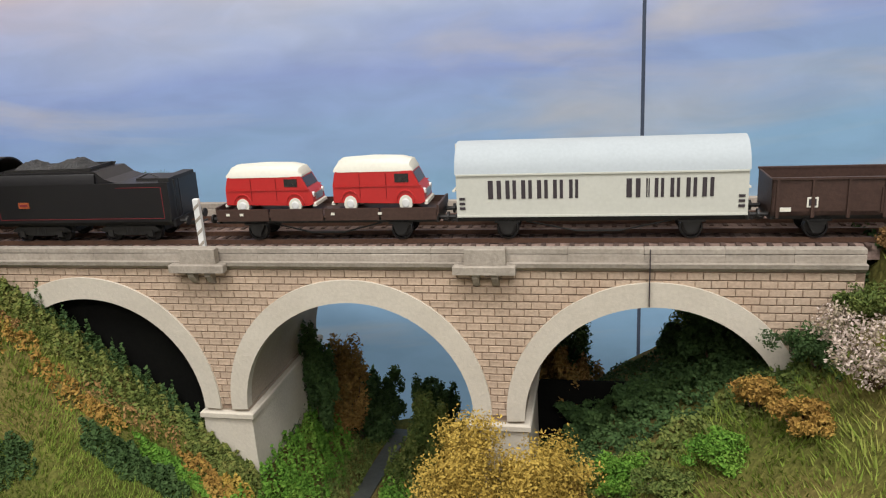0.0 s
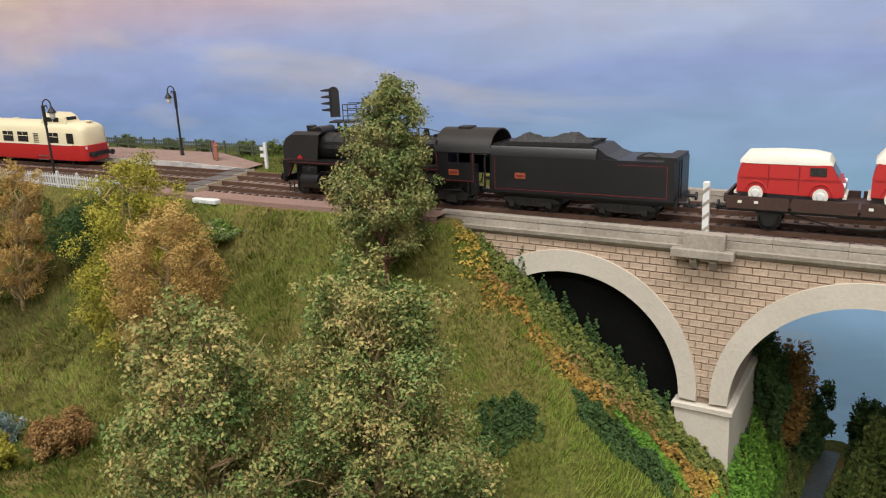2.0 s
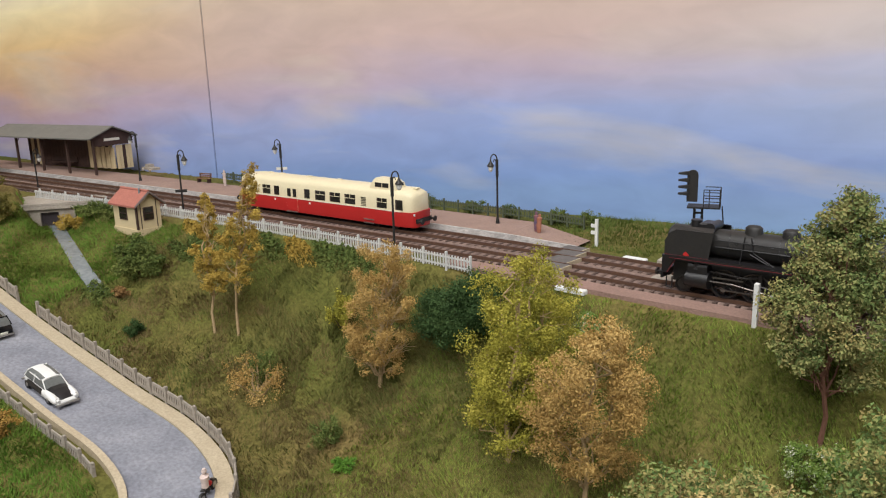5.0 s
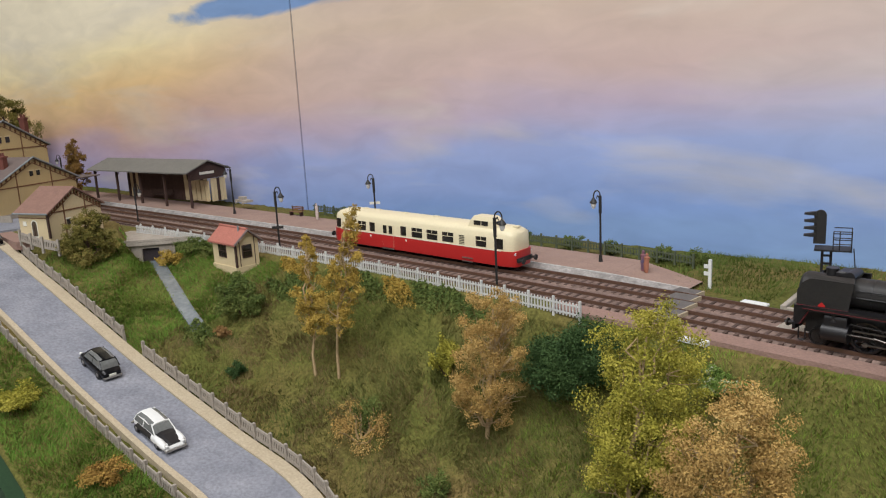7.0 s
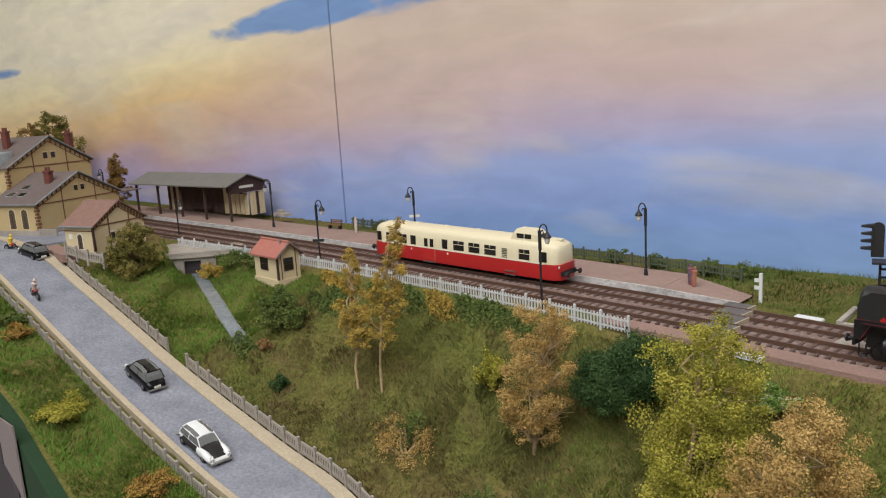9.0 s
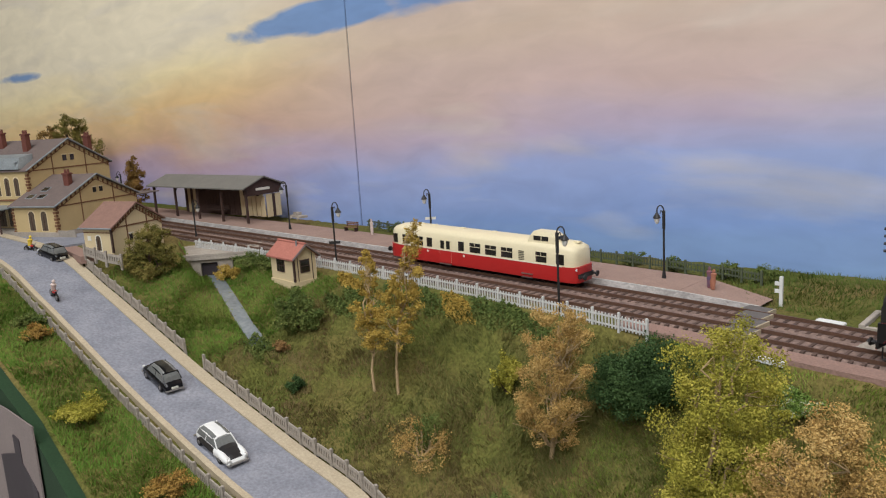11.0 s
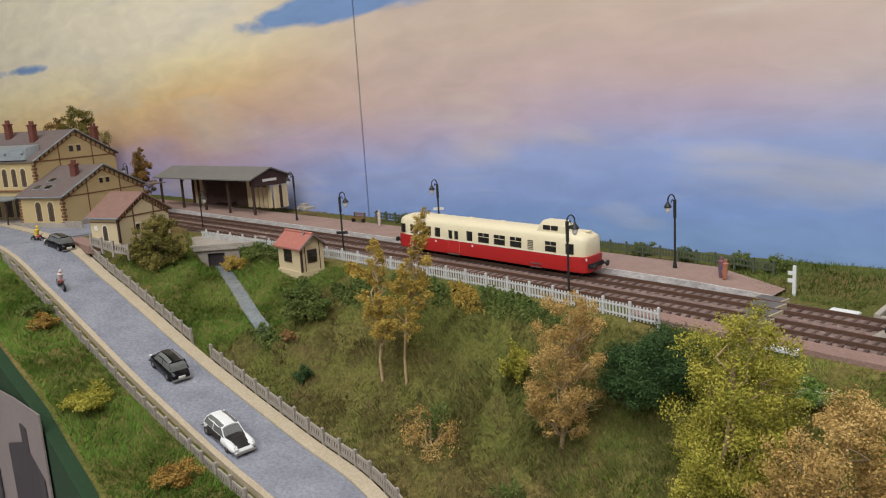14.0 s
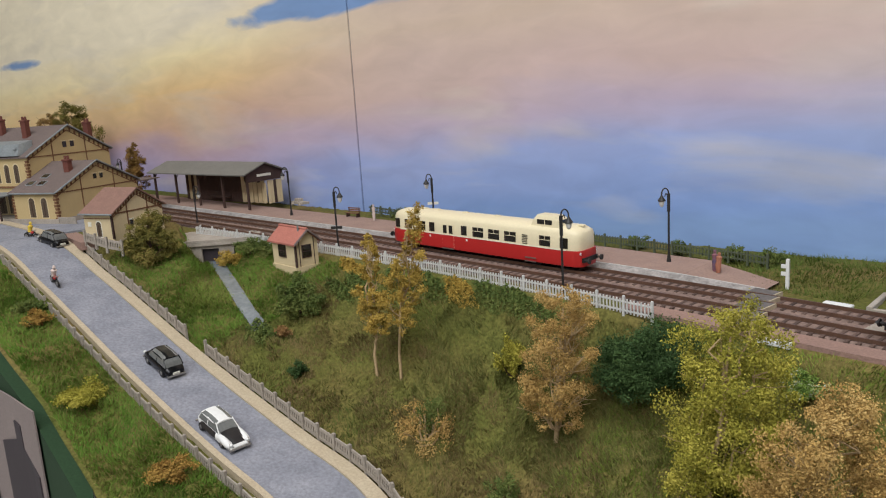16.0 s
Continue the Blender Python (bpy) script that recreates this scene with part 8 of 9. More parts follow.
for i, (x, y, w, k) in enumerate(((-0.560, -0.050, 0.040, 0), (-0.595, -0.056, 0.036, 1), (-0.630, -0.062, 0.040, 0), (-0.535, -0.046, 0.034, 2), (-0.665, -0.070, 0.036, 0), (-0.700, -0.090, 0.046, 2), (-0.735, -0.078, 0.034, 1), (-0.500, -0.048, 0.034, 2), (-0.715, -0.105, 0.040, 0))):
    cover("hedge_bush", ("low olive green bush along the white fence", "low ochre bush along the white fence", "low deep olive bush along the white fence")[k], [(x - w * 0.2, y, w * 0.42, w * 0.17), (x + w * 0.25, y - 0.002, w * 0.36, w * 0.15), (x, y - 0.004, w * 0.30, w * 0.13)], 0.011, 0.0016, (L_BUSH, L_OCHRE, L_BUSH)[k], 950, 60 + i, "fence bushes")
for x, y, w, lm, n, lb in ((-0.915, -0.124, 0.040, L_OCHRE, 71, "ochre bush beside the culvert"), (-0.885, -0.114, 0.046, L_BUSH, 72, "green bush on the bank beside the culvert"), (-0.858, -0.106, 0.040, L_BUSH, 73, "green bush on the bank beside the culvert")):
    shrub("bank_bush", lb, x, y, w, 0.022, 0.0018, lm, 1500, n, group="culvert bushes")
shrub("yellow_shrub", "yellow-green shrub behind the tan tree", -0.505, -0.085, 0.032, 0.036, 0.0018, L_YELLOW, 1500, 75)
# planting on the bank below the viaduct, in drifts that run down the slope
for i, (spots, tall, lm, n, lb) in enumerate((
        ([(-0.104, -0.006, 0.016, 0.012), (-0.084, -0.006, 0.020, 0.015), (-0.062, -0.008, 0.020, 0.017), (-0.040, -0.006, 0.020, 0.017), (-0.018, -0.002, 0.018, 0.015), (0.002, -0.002, 0.012, 0.013)], 0.013, L_BANK, 5600, "leafy green ground cover on the bank"),
        ([(-0.118, -0.014, 0.011, 0.014), (-0.108, -0.018, 0.010, 0.010)], 0.010, L_OCHRE, 260, "ochre ground cover beside the parapet"),
        ([(-0.092, -0.030, 0.012, 0.009), (-0.080, -0.026, 0.008, 0.008)], 0.009, L_ORANGE, 300, "orange ground cover on the bank"),
        ([(-0.094, -0.020, 0.010, 0.007)], 0.005, L_RUST, 150, "rusty ground cover on the bank"),
        ([(-0.062, -0.034, 0.011, 0.009), (-0.046, -0.038, 0.012, 0.009), (-0.032, -0.036, 0.010, 0.008)], 0.010, L_ORANGE, 480, "orange ground cover on the bank"),
        ([(-0.044, -0.022, 0.013, 0.010), (-0.026, -0.022, 0.013, 0.011), (-0.010, -0.014, 0.012, 0.010), (-0.052, -0.012, 0.010, 0.009)], 0.005, L_RUST, 330, "rusty ground cover on the bank"),
        ([(-0.022, -0.052, 0.013, 0.010), (-0.008, -0.052, 0.013, 0.010), (0.006, -0.048, 0.012, 0.010)], 0.014, L_DARK, 2400, "dark green ground cover on the bank"),
        ([(-0.004, -0.036, 0.013, 0.007), (0.010, -0.036, 0.011, 0.007)], 0.007, L_FRESH, 1100, "fresh green ground cover on the bank"),
        ([(0.014, -0.026, 0.012, 0.009), (0.026, -0.030, 0.010, 0.009)], 0.012, L_ORANGE, 500, "orange ground cover at the pier"),
        ([(0.036, -0.024, 0.012, 0.010)], 0.018, L_OCHRE, 800, "ochre ground cover at the pier"),
        ([(-0.064, -0.083, 0.013, 0.012), (-0.054, -0.080, 0.011, 0.010)], 0.016, L_DARK, 1100, "dark green ground cover on the lawn"),
        ([(0.012, -0.008, 0.016, 0.012), (0.026, -0.006, 0.012, 0.012)], 0.012, L_BANK, 1800, "leafy green ground cover at the pier"),
        # dark leaves laid under the arches imitate shade; scrub softens the black sheet
        ([(-0.080, 0.045, 0.03, 0.022), (-0.045, 0.05, 0.03, 0.024), (-0.01, 0.05, 0.03, 0.024), (0.02, 0.05, 0.02, 0.024), (-0.06, 0.085, 0.035, 0.02), (-0.02, 0.09, 0.035, 0.02), (0.02, 0.09, 0.025, 0.02)], 0.016, L_DARK, 9000, "dark ground cover standing in for shade below the arch"),
        ([(-0.088, 0.002, 0.016, 0.005), (-0.066, 0.002, 0.018, 0.005), (-0.044, 0.002, 0.018, 0.005), (-0.022, 0.002, 0.016, 0.005), (-0.006, 0.002, 0.010, 0.005)], 0.024, L_DARK, 1500, "dark green scrub before the shade sheet of the first arch"),
        ([(0.254, 0.030, 0.020, 0.025), (0.282, 0.030, 0.020, 0.025), (0.312, 0.030, 0.020, 0.025), (0.334, 0.022, 0.015, 0.020), (0.232, 0.022, 0.018, 0.020), (0.270, 0.062, 0.026, 0.018), (0.310, 0.062, 0.026, 0.018)], 0.018, L_DARK, 6500, "dark ground cover standing in for shade inside the arch"),
        ([(0.056, -0.02, 0.007, 0.04), (0.057, 0.05, 0.007, 0.04), (0.059, 0.11, 0.008, 0.04), (0.062, 0.15, 0.008, 0.02)], 0.014, L_BUSH, 4200, "low green ground cover along the brook"),
        ([(0.046, 0.0, 0.011, 0.035), (0.045, 0.05, 0.011, 0.035), (0.045, 0.095, 0.012, 0.03), (0.044, -0.04, 0.012, 0.03)], 0.032, L_FRESH, 7000, "fresh green ground cover beside the brook"),
        ([(0.098, 0.0, 0.018, 0.035), (0.098, 0.05, 0.016, 0.035), (0.098, -0.05, 0.018, 0.03)], 0.034, L_FRESH, 7000, "fresh green ground cover between the brooks"),
        ([(0.100, 0.09, 0.016, 0.03), (0.101, 0.13, 0.015, 0.025), (0.102, 0.16, 0.013, 0.02)], 0.044, L_BUSH, 6000, "shaded green ground cover between the brooks"),
        ([(0.152, 0.02, 0.010, 0.05), (0.152, 0.09, 0.010, 0.04), (0.152, -0.05, 0.012, 0.03)], 0.030, L_BUSH, 5000, "shaded green ground cover at the pier foot"),
        ([(0.305, -0.004, 0.018, 0.02), (0.330, 0.0, 0.022, 0.025), (0.270, -0.010, 0.02, 0.02), (0.24, -0.012, 0.02, 0.02)], 0.012, L_BUSH, 3600, "leafy green ground cover below the arch"),
        # again dark leaves in place of shade, over the far slope
        ([(0.315, 0.03, 0.03, 0.03), (0.345, 0.03, 0.03, 0.03), (0.21, 0.035, 0.02, 0.02), (0.20, 0.085, 0.03, 0.03), (0.25, 0.085, 0.03, 0.03), (0.30, 0.085, 0.03, 0.03), (0.345, 0.085, 0.03, 0.03)], 0.012, L_DARK, 9000, "dark ground cover standing in for shade below the arch"))):
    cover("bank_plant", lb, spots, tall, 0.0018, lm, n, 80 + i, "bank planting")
shrub("ochre_bush", "large ochre bush at the foot of the viaduct pier", 0.184, -0.040, 0.096, 0.090, 0.0019, L_OCHRE, 11000, 110, M_TWIG, sink=0.0, clumps=20)
for i, (x, y, w, h, lm, lb) in enumerate((
        (0.214, -0.010, 0.040, 0.024, L_ORANGE, "orange plant on the far bank"), (0.240, -0.022, 0.040, 0.024, L_FRESH, "green plant on the far bank"), (0.304, -0.020, 0.034, 0.022, L_ORANGE, "orange plant on the far bank"),
        (0.330, -0.016, 0.046, 0.026, L_DARK, "dark green plant on the far bank"), (0.342, -0.052, 0.058, 0.038, L_PINKW, "pinkish-white flowering bush on the far bank"), (0.318, -0.050, 0.034, 0.018, L_ORANGE, "orange plant on the far bank"), (0.352, -0.004, 0.040, 0.024, L_BUSH, "green plant on the far bank"), (0.372, 0.006, 0.036, 0.018, L_RUST, "rusty plant on the far bank"),
        (0.285, -0.040, 0.040, 0.016, L_FRESH, "green plant on the far bank"), (0.262, -0.050, 0.040, 0.014, L_BUSH, "green plant on the far bank"), (0.375, -0.04, 0.05, 0.03, L_BUSH, "green plant on the far bank"))):
    shrub("bank_plant", lb, x, y, w, h, 0.0018, lm, 1500, 120 + i, group="bank planting")
# trees behind and under the arches; dark ones added inside stand in for shade
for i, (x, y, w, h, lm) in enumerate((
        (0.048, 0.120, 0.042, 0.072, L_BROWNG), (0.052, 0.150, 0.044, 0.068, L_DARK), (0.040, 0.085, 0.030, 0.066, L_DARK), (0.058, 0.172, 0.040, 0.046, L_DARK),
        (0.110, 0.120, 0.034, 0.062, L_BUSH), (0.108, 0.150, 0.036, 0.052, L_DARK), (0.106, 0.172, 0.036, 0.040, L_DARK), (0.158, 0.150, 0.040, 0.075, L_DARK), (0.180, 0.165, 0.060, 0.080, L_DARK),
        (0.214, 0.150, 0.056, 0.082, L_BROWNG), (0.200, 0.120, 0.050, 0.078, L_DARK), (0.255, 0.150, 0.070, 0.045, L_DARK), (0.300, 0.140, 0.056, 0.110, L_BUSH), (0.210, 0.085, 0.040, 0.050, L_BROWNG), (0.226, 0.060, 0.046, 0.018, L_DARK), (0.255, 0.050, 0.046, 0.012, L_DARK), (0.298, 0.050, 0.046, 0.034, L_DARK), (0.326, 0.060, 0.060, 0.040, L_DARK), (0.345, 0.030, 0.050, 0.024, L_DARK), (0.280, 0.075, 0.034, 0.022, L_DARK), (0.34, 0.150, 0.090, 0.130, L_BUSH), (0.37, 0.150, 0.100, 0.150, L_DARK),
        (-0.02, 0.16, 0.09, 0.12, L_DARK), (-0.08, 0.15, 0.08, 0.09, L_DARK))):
    shrub("valley_tree", "dense valley tree behind the viaduct, dark-leaved ones standing in for shade", x, y, w * 1.1, h * 1.35, 0.0032, lm, 3200, 140 + i, group="valley trees")
# tufts behind the platform fence
for i, (x, dy, w) in enumerate(((-0.43, 0.016, 0.030), (-0.462, 0.012, 0.026), (-0.515, 0.012, 0.020), (-0.56, 0.012, 0.026), (-0.62, 0.012, 0.024), (-0.70, 0.012, 0.020), (-0.745, 0.012, 0.030), (-0.86, 0.010, 0.034), (-0.90, 0.010, 0.03))):
    shrub("fence_tuft", "small green bush behind the platform fence", x, float(np.interp(x, [-0.95, -0.766, -0.612, -0.478], [0.088, 0.108, 0.123, 0.140])) + dy, w, 0.018, 0.0018, L_BUSH, 700, 170 + i, group="platform bushes")


# ---- grass ----
def grass(name, label, n, box_, size, mat, seed, keep):
    r = np.random.default_rng(seed)
    x = r.uniform(box_[0], box_[1], n)
    y = r.uniform(box_[2], box_[3], n)
    k = keep(x, y)
    x, y = x[k], y[k]
    z = np.concatenate([height(x[i:i + 4000], y[i:i + 4000]) for i in range(0, len(x), 4000)])
    n = len(x)
    a = r.uniform(0, 2 * math.pi, n)
    # tufts: blades stand higher in patches and are combed one way there
    tuft = 0.5 + 0.5 * np.sin(x * 310 + 2.1 * np.sin(y * 170)) * np.sin(y * 270 + 1.7 * np.sin(x * 140))
    comb = 2.6 * np.sin(x * 37 + seed) + 2.2 * np.sin(y * 43 + 1.3 * seed)
    h_ = size * r.uniform(0.45, 1.2, n) * (0.6 + 0.85 * tuft)
    lx, ly = (r.normal(0, 0.45, n) + 0.55 * np.cos(comb)) * h_, (r.normal(0, 0.45, n) + 0.55 * np.sin(comb)) * h_
    w = size * 0.13
    p0 = np.stack([x - w * np.cos(a), y - w * np.sin(a), z - 0.0008], 1)
    p1 = np.stack([x + w * np.cos(a), y + w * np.sin(a), z - 0.0008], 1)
    p2 = np.stack([x + lx, y + ly, z + h_], 1)
    v = np.stack([p0, p1, p2], 1).reshape(-1, 3)
    me = bpy.data.meshes.new(name)
    me.from_pydata(v.tolist(), [], np.arange(3 * n).reshape(-1, 3).tolist())
    me.materials.append(mat)
    return tagged(new(name, me), label, "grass", kind="stuff")


def off_road(x, y):
    ok = np.ones(len(x), bool)
    for i in range(0, len(x), 4000):
        d = ((x[i:i + 4000, None] - ROAD[None, :, 0]) ** 2 + (y[i:i + 4000, None] - ROAD[None, :, 1]) ** 2).min(1) ** 0.5
        e = ((x[i:i + 4000, None] - STREAM[None, ::2, 0]) ** 2 + (y[i:i + 4000, None] - STREAM[None, ::2, 1]) ** 2).min(1) ** 0.5
        ok[i:i + 4000] = (d > 0.040) & (e > 0.0085)
    return ok & (y > front_y(x) + 0.004)


def meadow(x, y):
    return off_road(x, y) & (y < far_y(x) - 0.082) & ~((x < -0.96) & (y < -0.15))


def verge(x, y):
    return off_road(x, y) & (y < far_y(x) - 0.077)


def beyond(x, y):
    return (y > far_y(x) + np.where(x < -0.44, 0.088, 0.036)) & (y < back_y(x) - 0.003) & ~((x > -0.335) & (x < -0.26) & (y < 0.135))


L_GRASS = leaf_material("grass_blades", [(0.055, 0.085, 0.016), (0.11, 0.12, 0.028), (0.185, 0.15, 0.05), (0.26, 0.185, 0.085)], 11.0)
L_LUSH = leaf_material("lush_blades", [(0.11, 0.175, 0.024), (0.175, 0.235, 0.038), (0.28, 0.28, 0.07)], 12.0)
L_VERGE = leaf_material("verge_blades", [(0.075, 0.16, 0.019), (0.12, 0.215, 0.029), (0.20, 0.245, 0.05)], 14.0)
grass("meadow_grass", "short straw and green meadow grass", 130000, (-0.98, -0.12, -0.36, 0.0), 0.0034, L_GRASS, 1, meadow)
L_LINE = leaf_material("lineside_blades", [(0.065, 0.10, 0.018), (0.105, 0.14, 0.028), (0.17, 0.175, 0.048)], 14.0)
L_LONG = leaf_material("long_olive_blades", [(0.09, 0.105, 0.024), (0.14, 0.145, 0.04), (0.205, 0.175, 0.06)], 16.0)
L_DRY = leaf_material("dry_blades", [(0.10, 0.085, 0.03), (0.165, 0.125, 0.05), (0.235, 0.175, 0.08)], 16.0)


def patchy(x, y, k):
    """Broken patches over the meadow."""
    return np.sin(x * 61 + k) * np.sin(y * 73 + 2 * k) + 0.5 * np.sin(x * 140 + y * 120 + k)


grass("long_grass", "long combed olive grass on the slope", 22000, (-0.60, -0.36, -0.135, -0.035), 0.0042, L_LONG, 7, lambda x, y: meadow(x, y) & (patchy(x, y, 0.4) > -0.35))
grass("dry_grass", "dry straw-brown grass on the meadow", 42000, (-0.76, -0.36, -0.225, -0.10), 0.0032, L_DRY, 8, lambda x, y: meadow(x, y) & (patchy(x, y, 2.0) > 0.0))
grass("bank_grass", "lush green grass on the embankment and banks", 160000, (-0.42, 0.05, -0.30, 0.03), 0.0030, L_LUSH, 2, verge)
grass("bank_grass", "lush green grass on the valley bank", 26000, (0.18, 0.48, -0.25, 0.0), 0.0042, L_LUSH, 3, lambda x, y: y < 0.0)
grass("stream_grass", "green grass beside the stream", 60000, (-1.0, -0.74, -0.26, -0.07), 0.0032, L_VERGE, 4, meadow)
grass("verge_grass", "bright green grass on the road verge", 85000, (-1.05, -0.5, -0.385, -0.27), 0.0032, L_VERGE, 5, lambda x, y: verge(x, y) & (y < np.interp(x, ROAD[::-1][:, 0][np.argsort(ROAD[::-1][:, 0])], ROAD[::-1][:, 1][np.argsort(ROAD[::-1][:, 0])])))
grass("lineside_grass", "green grass beyond the line", 26000, (-0.46, -0.10, 0.07, 0.30), 0.0036, L_LINE, 6, beyond)


# ---- fences ----
def shared(name, mesh, mat_, parent, m4):
    ob = new(name, mesh)
    ob.parent = parent
    ob.matrix_local = m4
    return ob


def picket_fence(nm, label, line, hgt, mat, gap, every, kind="", pw=0.0010):
    """Posts, two rails and pickets along a line of (x, y, z)."""
    t = thing(nm, label, "fence", kind=kind)
    pm = Maker().box((-pw / 2, -0.0004, 0.0006), (pw / 2, 0.0004, hgt * 0.92), 0.0003).mesh("picket")
    pm.materials.append(mat)
    qm = Maker().box((-0.0009, -0.0008, -0.003), (0.0009, 0.0008, hgt * 1.12), 0.0004).mesh("post")
    qm.materials.append(mat)
    seg = np.r_[0, np.cumsum(np.linalg.norm(np.diff(line[:, :2], axis=0), axis=1))]
    k = int(seg[-1] / gap)
    for i in range(k + 1):
        s = i * gap
        p = [float(np.interp(s, seg, line[:, c])) for c in range(3)]
        q = [float(np.interp(s + 0.004, seg, line[:, c])) - float(np.interp(s - 0.004, seg, line[:, c])) for c in range(2)]
        a = math.degrees(math.atan2(q[1], q[0]))
        if i % every == 0:
            shared("post", qm, mat, t, pose(*p, 0, 0, a))
        else:
            shared("picket", pm, mat, t, pose(*p, 0, 0, a))
    for z in (hgt * 0.22, hgt * 0.74):
        part("rail", ribbon(line, -0.0004, 0.0004, z + 0.0006, 0.0012), mat, t)
    return t


def grounded(points, lift=0.0):
    c = curve([(x, y, 0) for x, y in points], 0.006)
    c[:, 2] = ground_z(c[:, 0]) + lift
    return c


picket_fence("white_picket_fence", "white picket fence beside the near track", grounded([(-0.417, -0.030), (-0.5, -0.034), (-0.63, -0.047), (-0.74, -0.064), (-0.80, -0.074), (-0.93, -0.102), (-1.02, -0.122)], -0.001), 0.0125, M_WFENCE, 0.0030, 8)
picket_fence("platform_fence", "dark green fence along the back of the platform", grounded([(-0.425, 0.142), (-0.478, 0.140), (-0.612, 0.123), (-0.766, 0.108), (-0.95, 0.088)], 0.0045), 0.0095, material("fence_green", (0.075, 0.088, 0.055), 0.7, (0.095, 0.11, 0.065), 120, 0.6), 0.0030, 6)


def slab_fence(nm, line, label):
    """Concrete fence: slotted panels between square posts."""
    t = thing(nm, label, "fence")
    seg = np.r_[0, np.cumsum(np.linalg.norm(np.diff(line, axis=0), axis=1))]
    step = 0.0185
    k = int(seg[-1] / step)
    m = Maker().box((0.001, -0.0006, 0.0012), (step - 0.001, 0.0006, 0.0040)).box((0.001, -0.0006, 0.0088), (step - 0.001, 0.0006, 0.0112), 0.0003)
    for i in range(6):
        x = 0.0015 + i * (step - 0.003) / 5.5
        m.box((x, -0.0005, 0.0040), (x + 0.0018, 0.0005, 0.0088))
    pm = m.mesh("panel")
    pm.materials.append(M_CONC)
    qm = Maker().box((-0.0012, -0.0011, -0.004), (0.0012, 0.0011, 0.0138), 0.0005).mesh("post")
    qm.materials.append(M_CONC)
    rr = random.Random(4)
    for i in range(k + 1):
        p = [float(np.interp(i * step, seg, line[:, c])) for c in range(3)]
        q = [float(np.interp((i + 1) * step, seg, line[:, c])) for c in range(3)]
        a = math.degrees(math.atan2(q[1] - p[1], q[0] - p[0])) if i < k else a
        e = -math.degrees(math.atan2(q[2] - p[2], math.hypot(q[0] - p[0], q[1] - p[1]))) if i < k else e
        shared("post", qm, M_CONC, t, pose(*p, rr.uniform(-2, 2), rr.uniform(-2, 2), a))
        if i < k:
            shared("panel", pm, M_CONC, t, pose(*p, 0, e, a))
    return t


rf = sideways(ROAD, 0.0382)
slab_fence("concrete_fence", rf[(rf[:, 0] > -0.99) & (rf[:, 0] < -0.757)], "weathered grey concrete fence along the pavement")
k0 = int(np.abs(rf[:, 0] + 0.737)[: len(rf) // 2 + 40].argmin())
slab_fence("concrete_fence", rf[k0:-8], "weathered grey concrete fence round the road bend")
lf = sideways(ROAD, -0.0392)
slab_fence("concrete_fence", lf[(lf[:, 0] > -1.02) & (lf[:, 0] < -0.50) & (lf[:, 1] > -0.36)] - np.array([0, 0, 0.006]), "low weathered concrete fence on the verge side of the road")
slab_fence("forecourt_fence", np.array([(-1.12, -0.345, 0.0375), (-1.03, -0.337, 0.024)]), "weathered grey concrete fence at the forecourt")
slab_fence("lodge_fence", np.array([(-0.985, -0.257, 0.038), (-0.950, -0.245, 0.032), (-0.925, -0.225, 0.026)]), "weathered grey concrete fence below the lodge")


# ---- pieces: sleepers and bricks ----
def sleepers(track, line):
    me = Maker().box((-0.0013, -0.0148, 0.0), (0.0013, 0.0148, 0.0014), 0.0003).mesh("sleeper")
    me.materials.append(M_SLEEPER)
    s = line3(line, -1.3, 0.92, 0.0015)
    seg = np.r_[0, np.cumsum(np.linalg.norm(np.diff(s[:, :2], axis=0), axis=1))]
    step = 0.0074
    rr = random.Random(9)
    for i in range(int(seg[-1] / step)):
        p = [float(np.interp(i * step, seg, s[:, c])) for c in range(3)]
        q = [float(np.interp(i * step + 0.004, seg, s[:, c])) for c in range(2)]
        shared("sleeper", me, M_SLEEPER, track, pose(p[0], p[1], p[2] - 0.0001, 0, 0, math.degrees(math.atan2(q[1] - p[1], q[0] - p[0])) + rr.uniform(-1, 1)))


sleepers(TRACK_NEAR, NEAR)
sleepers(TRACK_FAR, FAR)

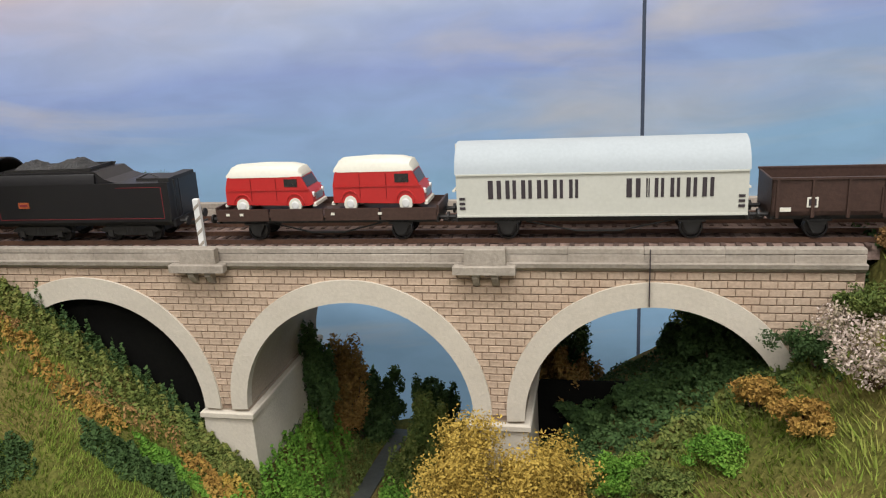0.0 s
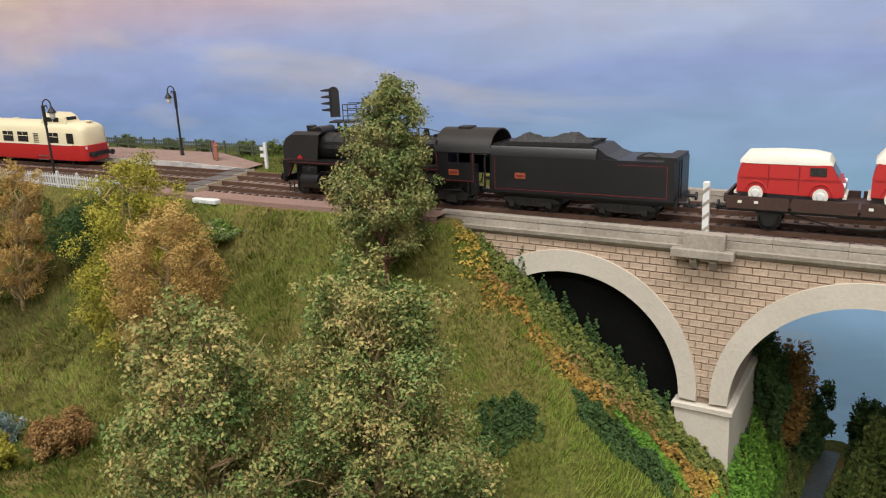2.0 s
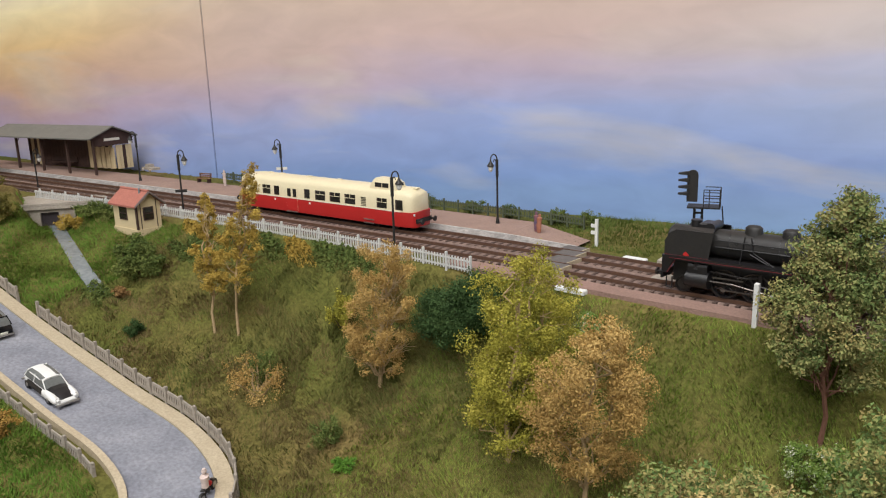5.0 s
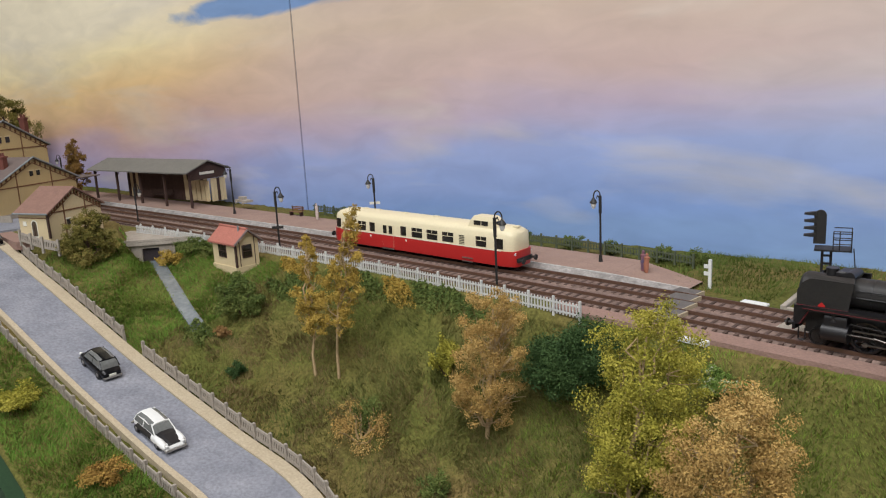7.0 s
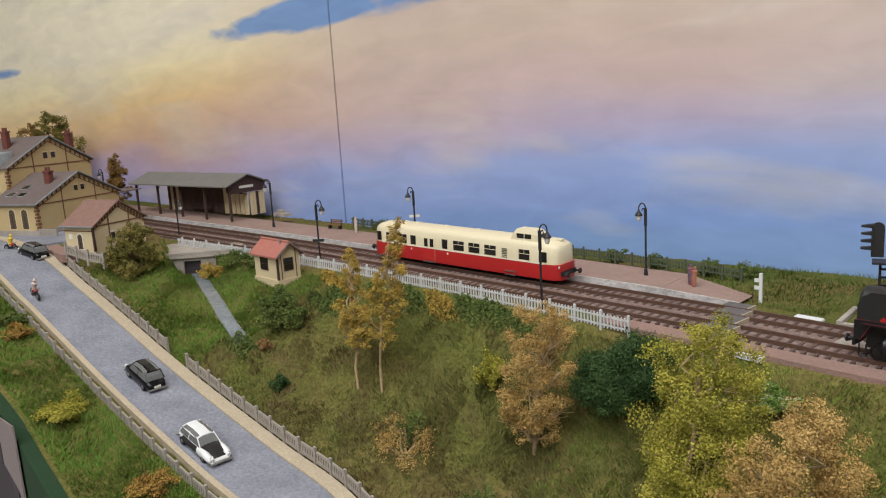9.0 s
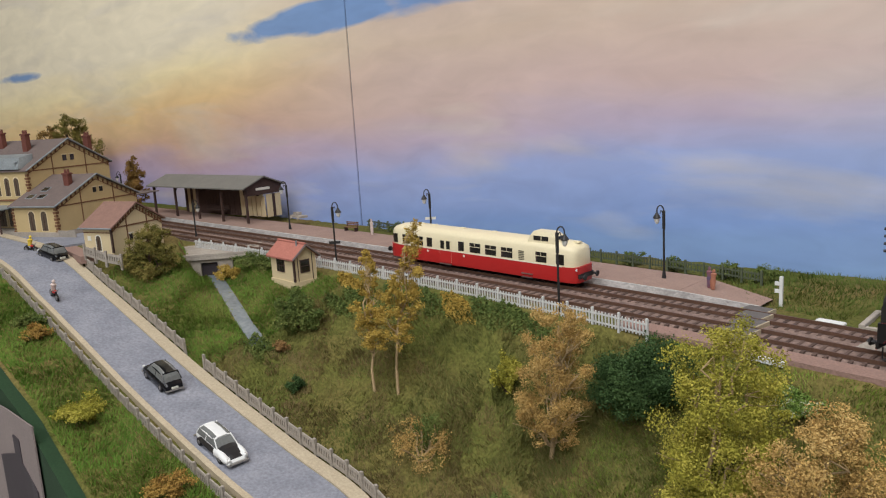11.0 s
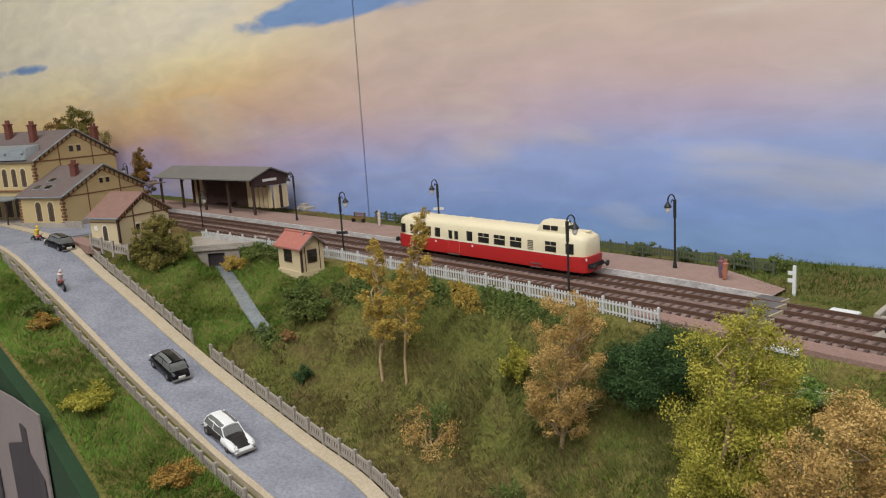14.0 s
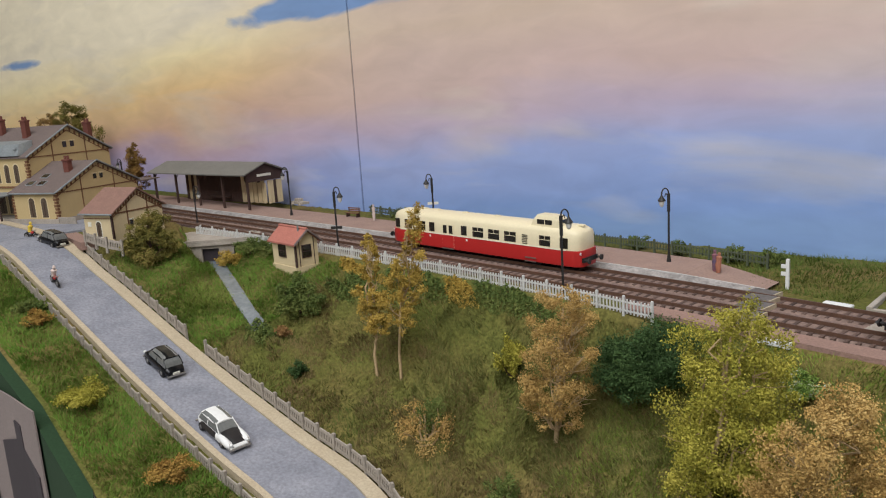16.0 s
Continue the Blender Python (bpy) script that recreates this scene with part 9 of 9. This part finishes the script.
rr = random.Random(12)
HB_, LB_ = 0.0041, 0.0076
brick_meshes = []
for k in range(3):
    w = LB_ - 0.00016
    me = Maker().add([(0, 0, 0), (w, 0, 0), (w, 0, HB_ - 0.0006), (0, 0, HB_ - 0.0006), (0.0002, -0.0007, 0.0002), (w - 0.0002, -0.0007 - 0.0001 * k, 0.0002), (w - 0.0002, -0.0007, HB_ - 0.0008), (0.0002, -0.0007 - 0.0001 * k, HB_ - 0.0008)], [(4, 5, 6, 7), (0, 1, 5, 4), (1, 2, 6, 5), (2, 3, 7, 6), (3, 0, 4, 7)]).mesh("brick")
    me.materials.append(M_BRICK)
    brick_meshes.append(me)
spots = []
row = 0
z = -0.0032 - HB_
while z > SPR - 0.0012:
    x = BX0 - (row % 2) * LB_ * 0.5
    while x < BX1 - 0.001:
        xm, zm = x + LB_ / 2, z + HB_ / 2
        inside = min(math.hypot(xm - c, zm - SPR) for c in ARCH)
        buried = zm < on(min(max(xm, -0.146), 0.352), -0.004) - 0.004
        if BX0 <= x and x + LB_ <= BX1 + 0.001 and inside > RAD + 0.0052 and not buried:
            spots.append((x, z))
        x += LB_
    z -= HB_
    row += 1
spots.sort(key=lambda s: abs(s[0] - 0.02))
for x, z in spots[:300]:
    shared("brick", brick_meshes[rr.randrange(3)], M_BRICK, viaduct, pose(x + rr.uniform(-0.0001, 0.0001), BY0 - 0.0004, z))
m = Maker()
w = LB_ - 0.00016
for x, z in spots[300:]:
    y = BY0 - 0.0004
    d = 0.0007 + rr.uniform(0, 0.0002)
    m.add([(x, y, z), (x + w, y, z), (x + w, y, z + HB_ - 0.0006), (x, y, z + HB_ - 0.0006), (x + 0.0002, y - d, z + 0.0002), (x + w - 0.0002, y - d, z + 0.0002), (x + w - 0.0002, y - d, z + HB_ - 0.0008), (x + 0.0002, y - d, z + HB_ - 0.0008)], [(4, 5, 6, 7), (0, 1, 5, 4), (1, 2, 6, 5), (2, 3, 7, 6), (3, 0, 4, 7)])
if m.v:
    tagged(part("far_bricks", m, M_BRICK, viaduct), kind="stuff")
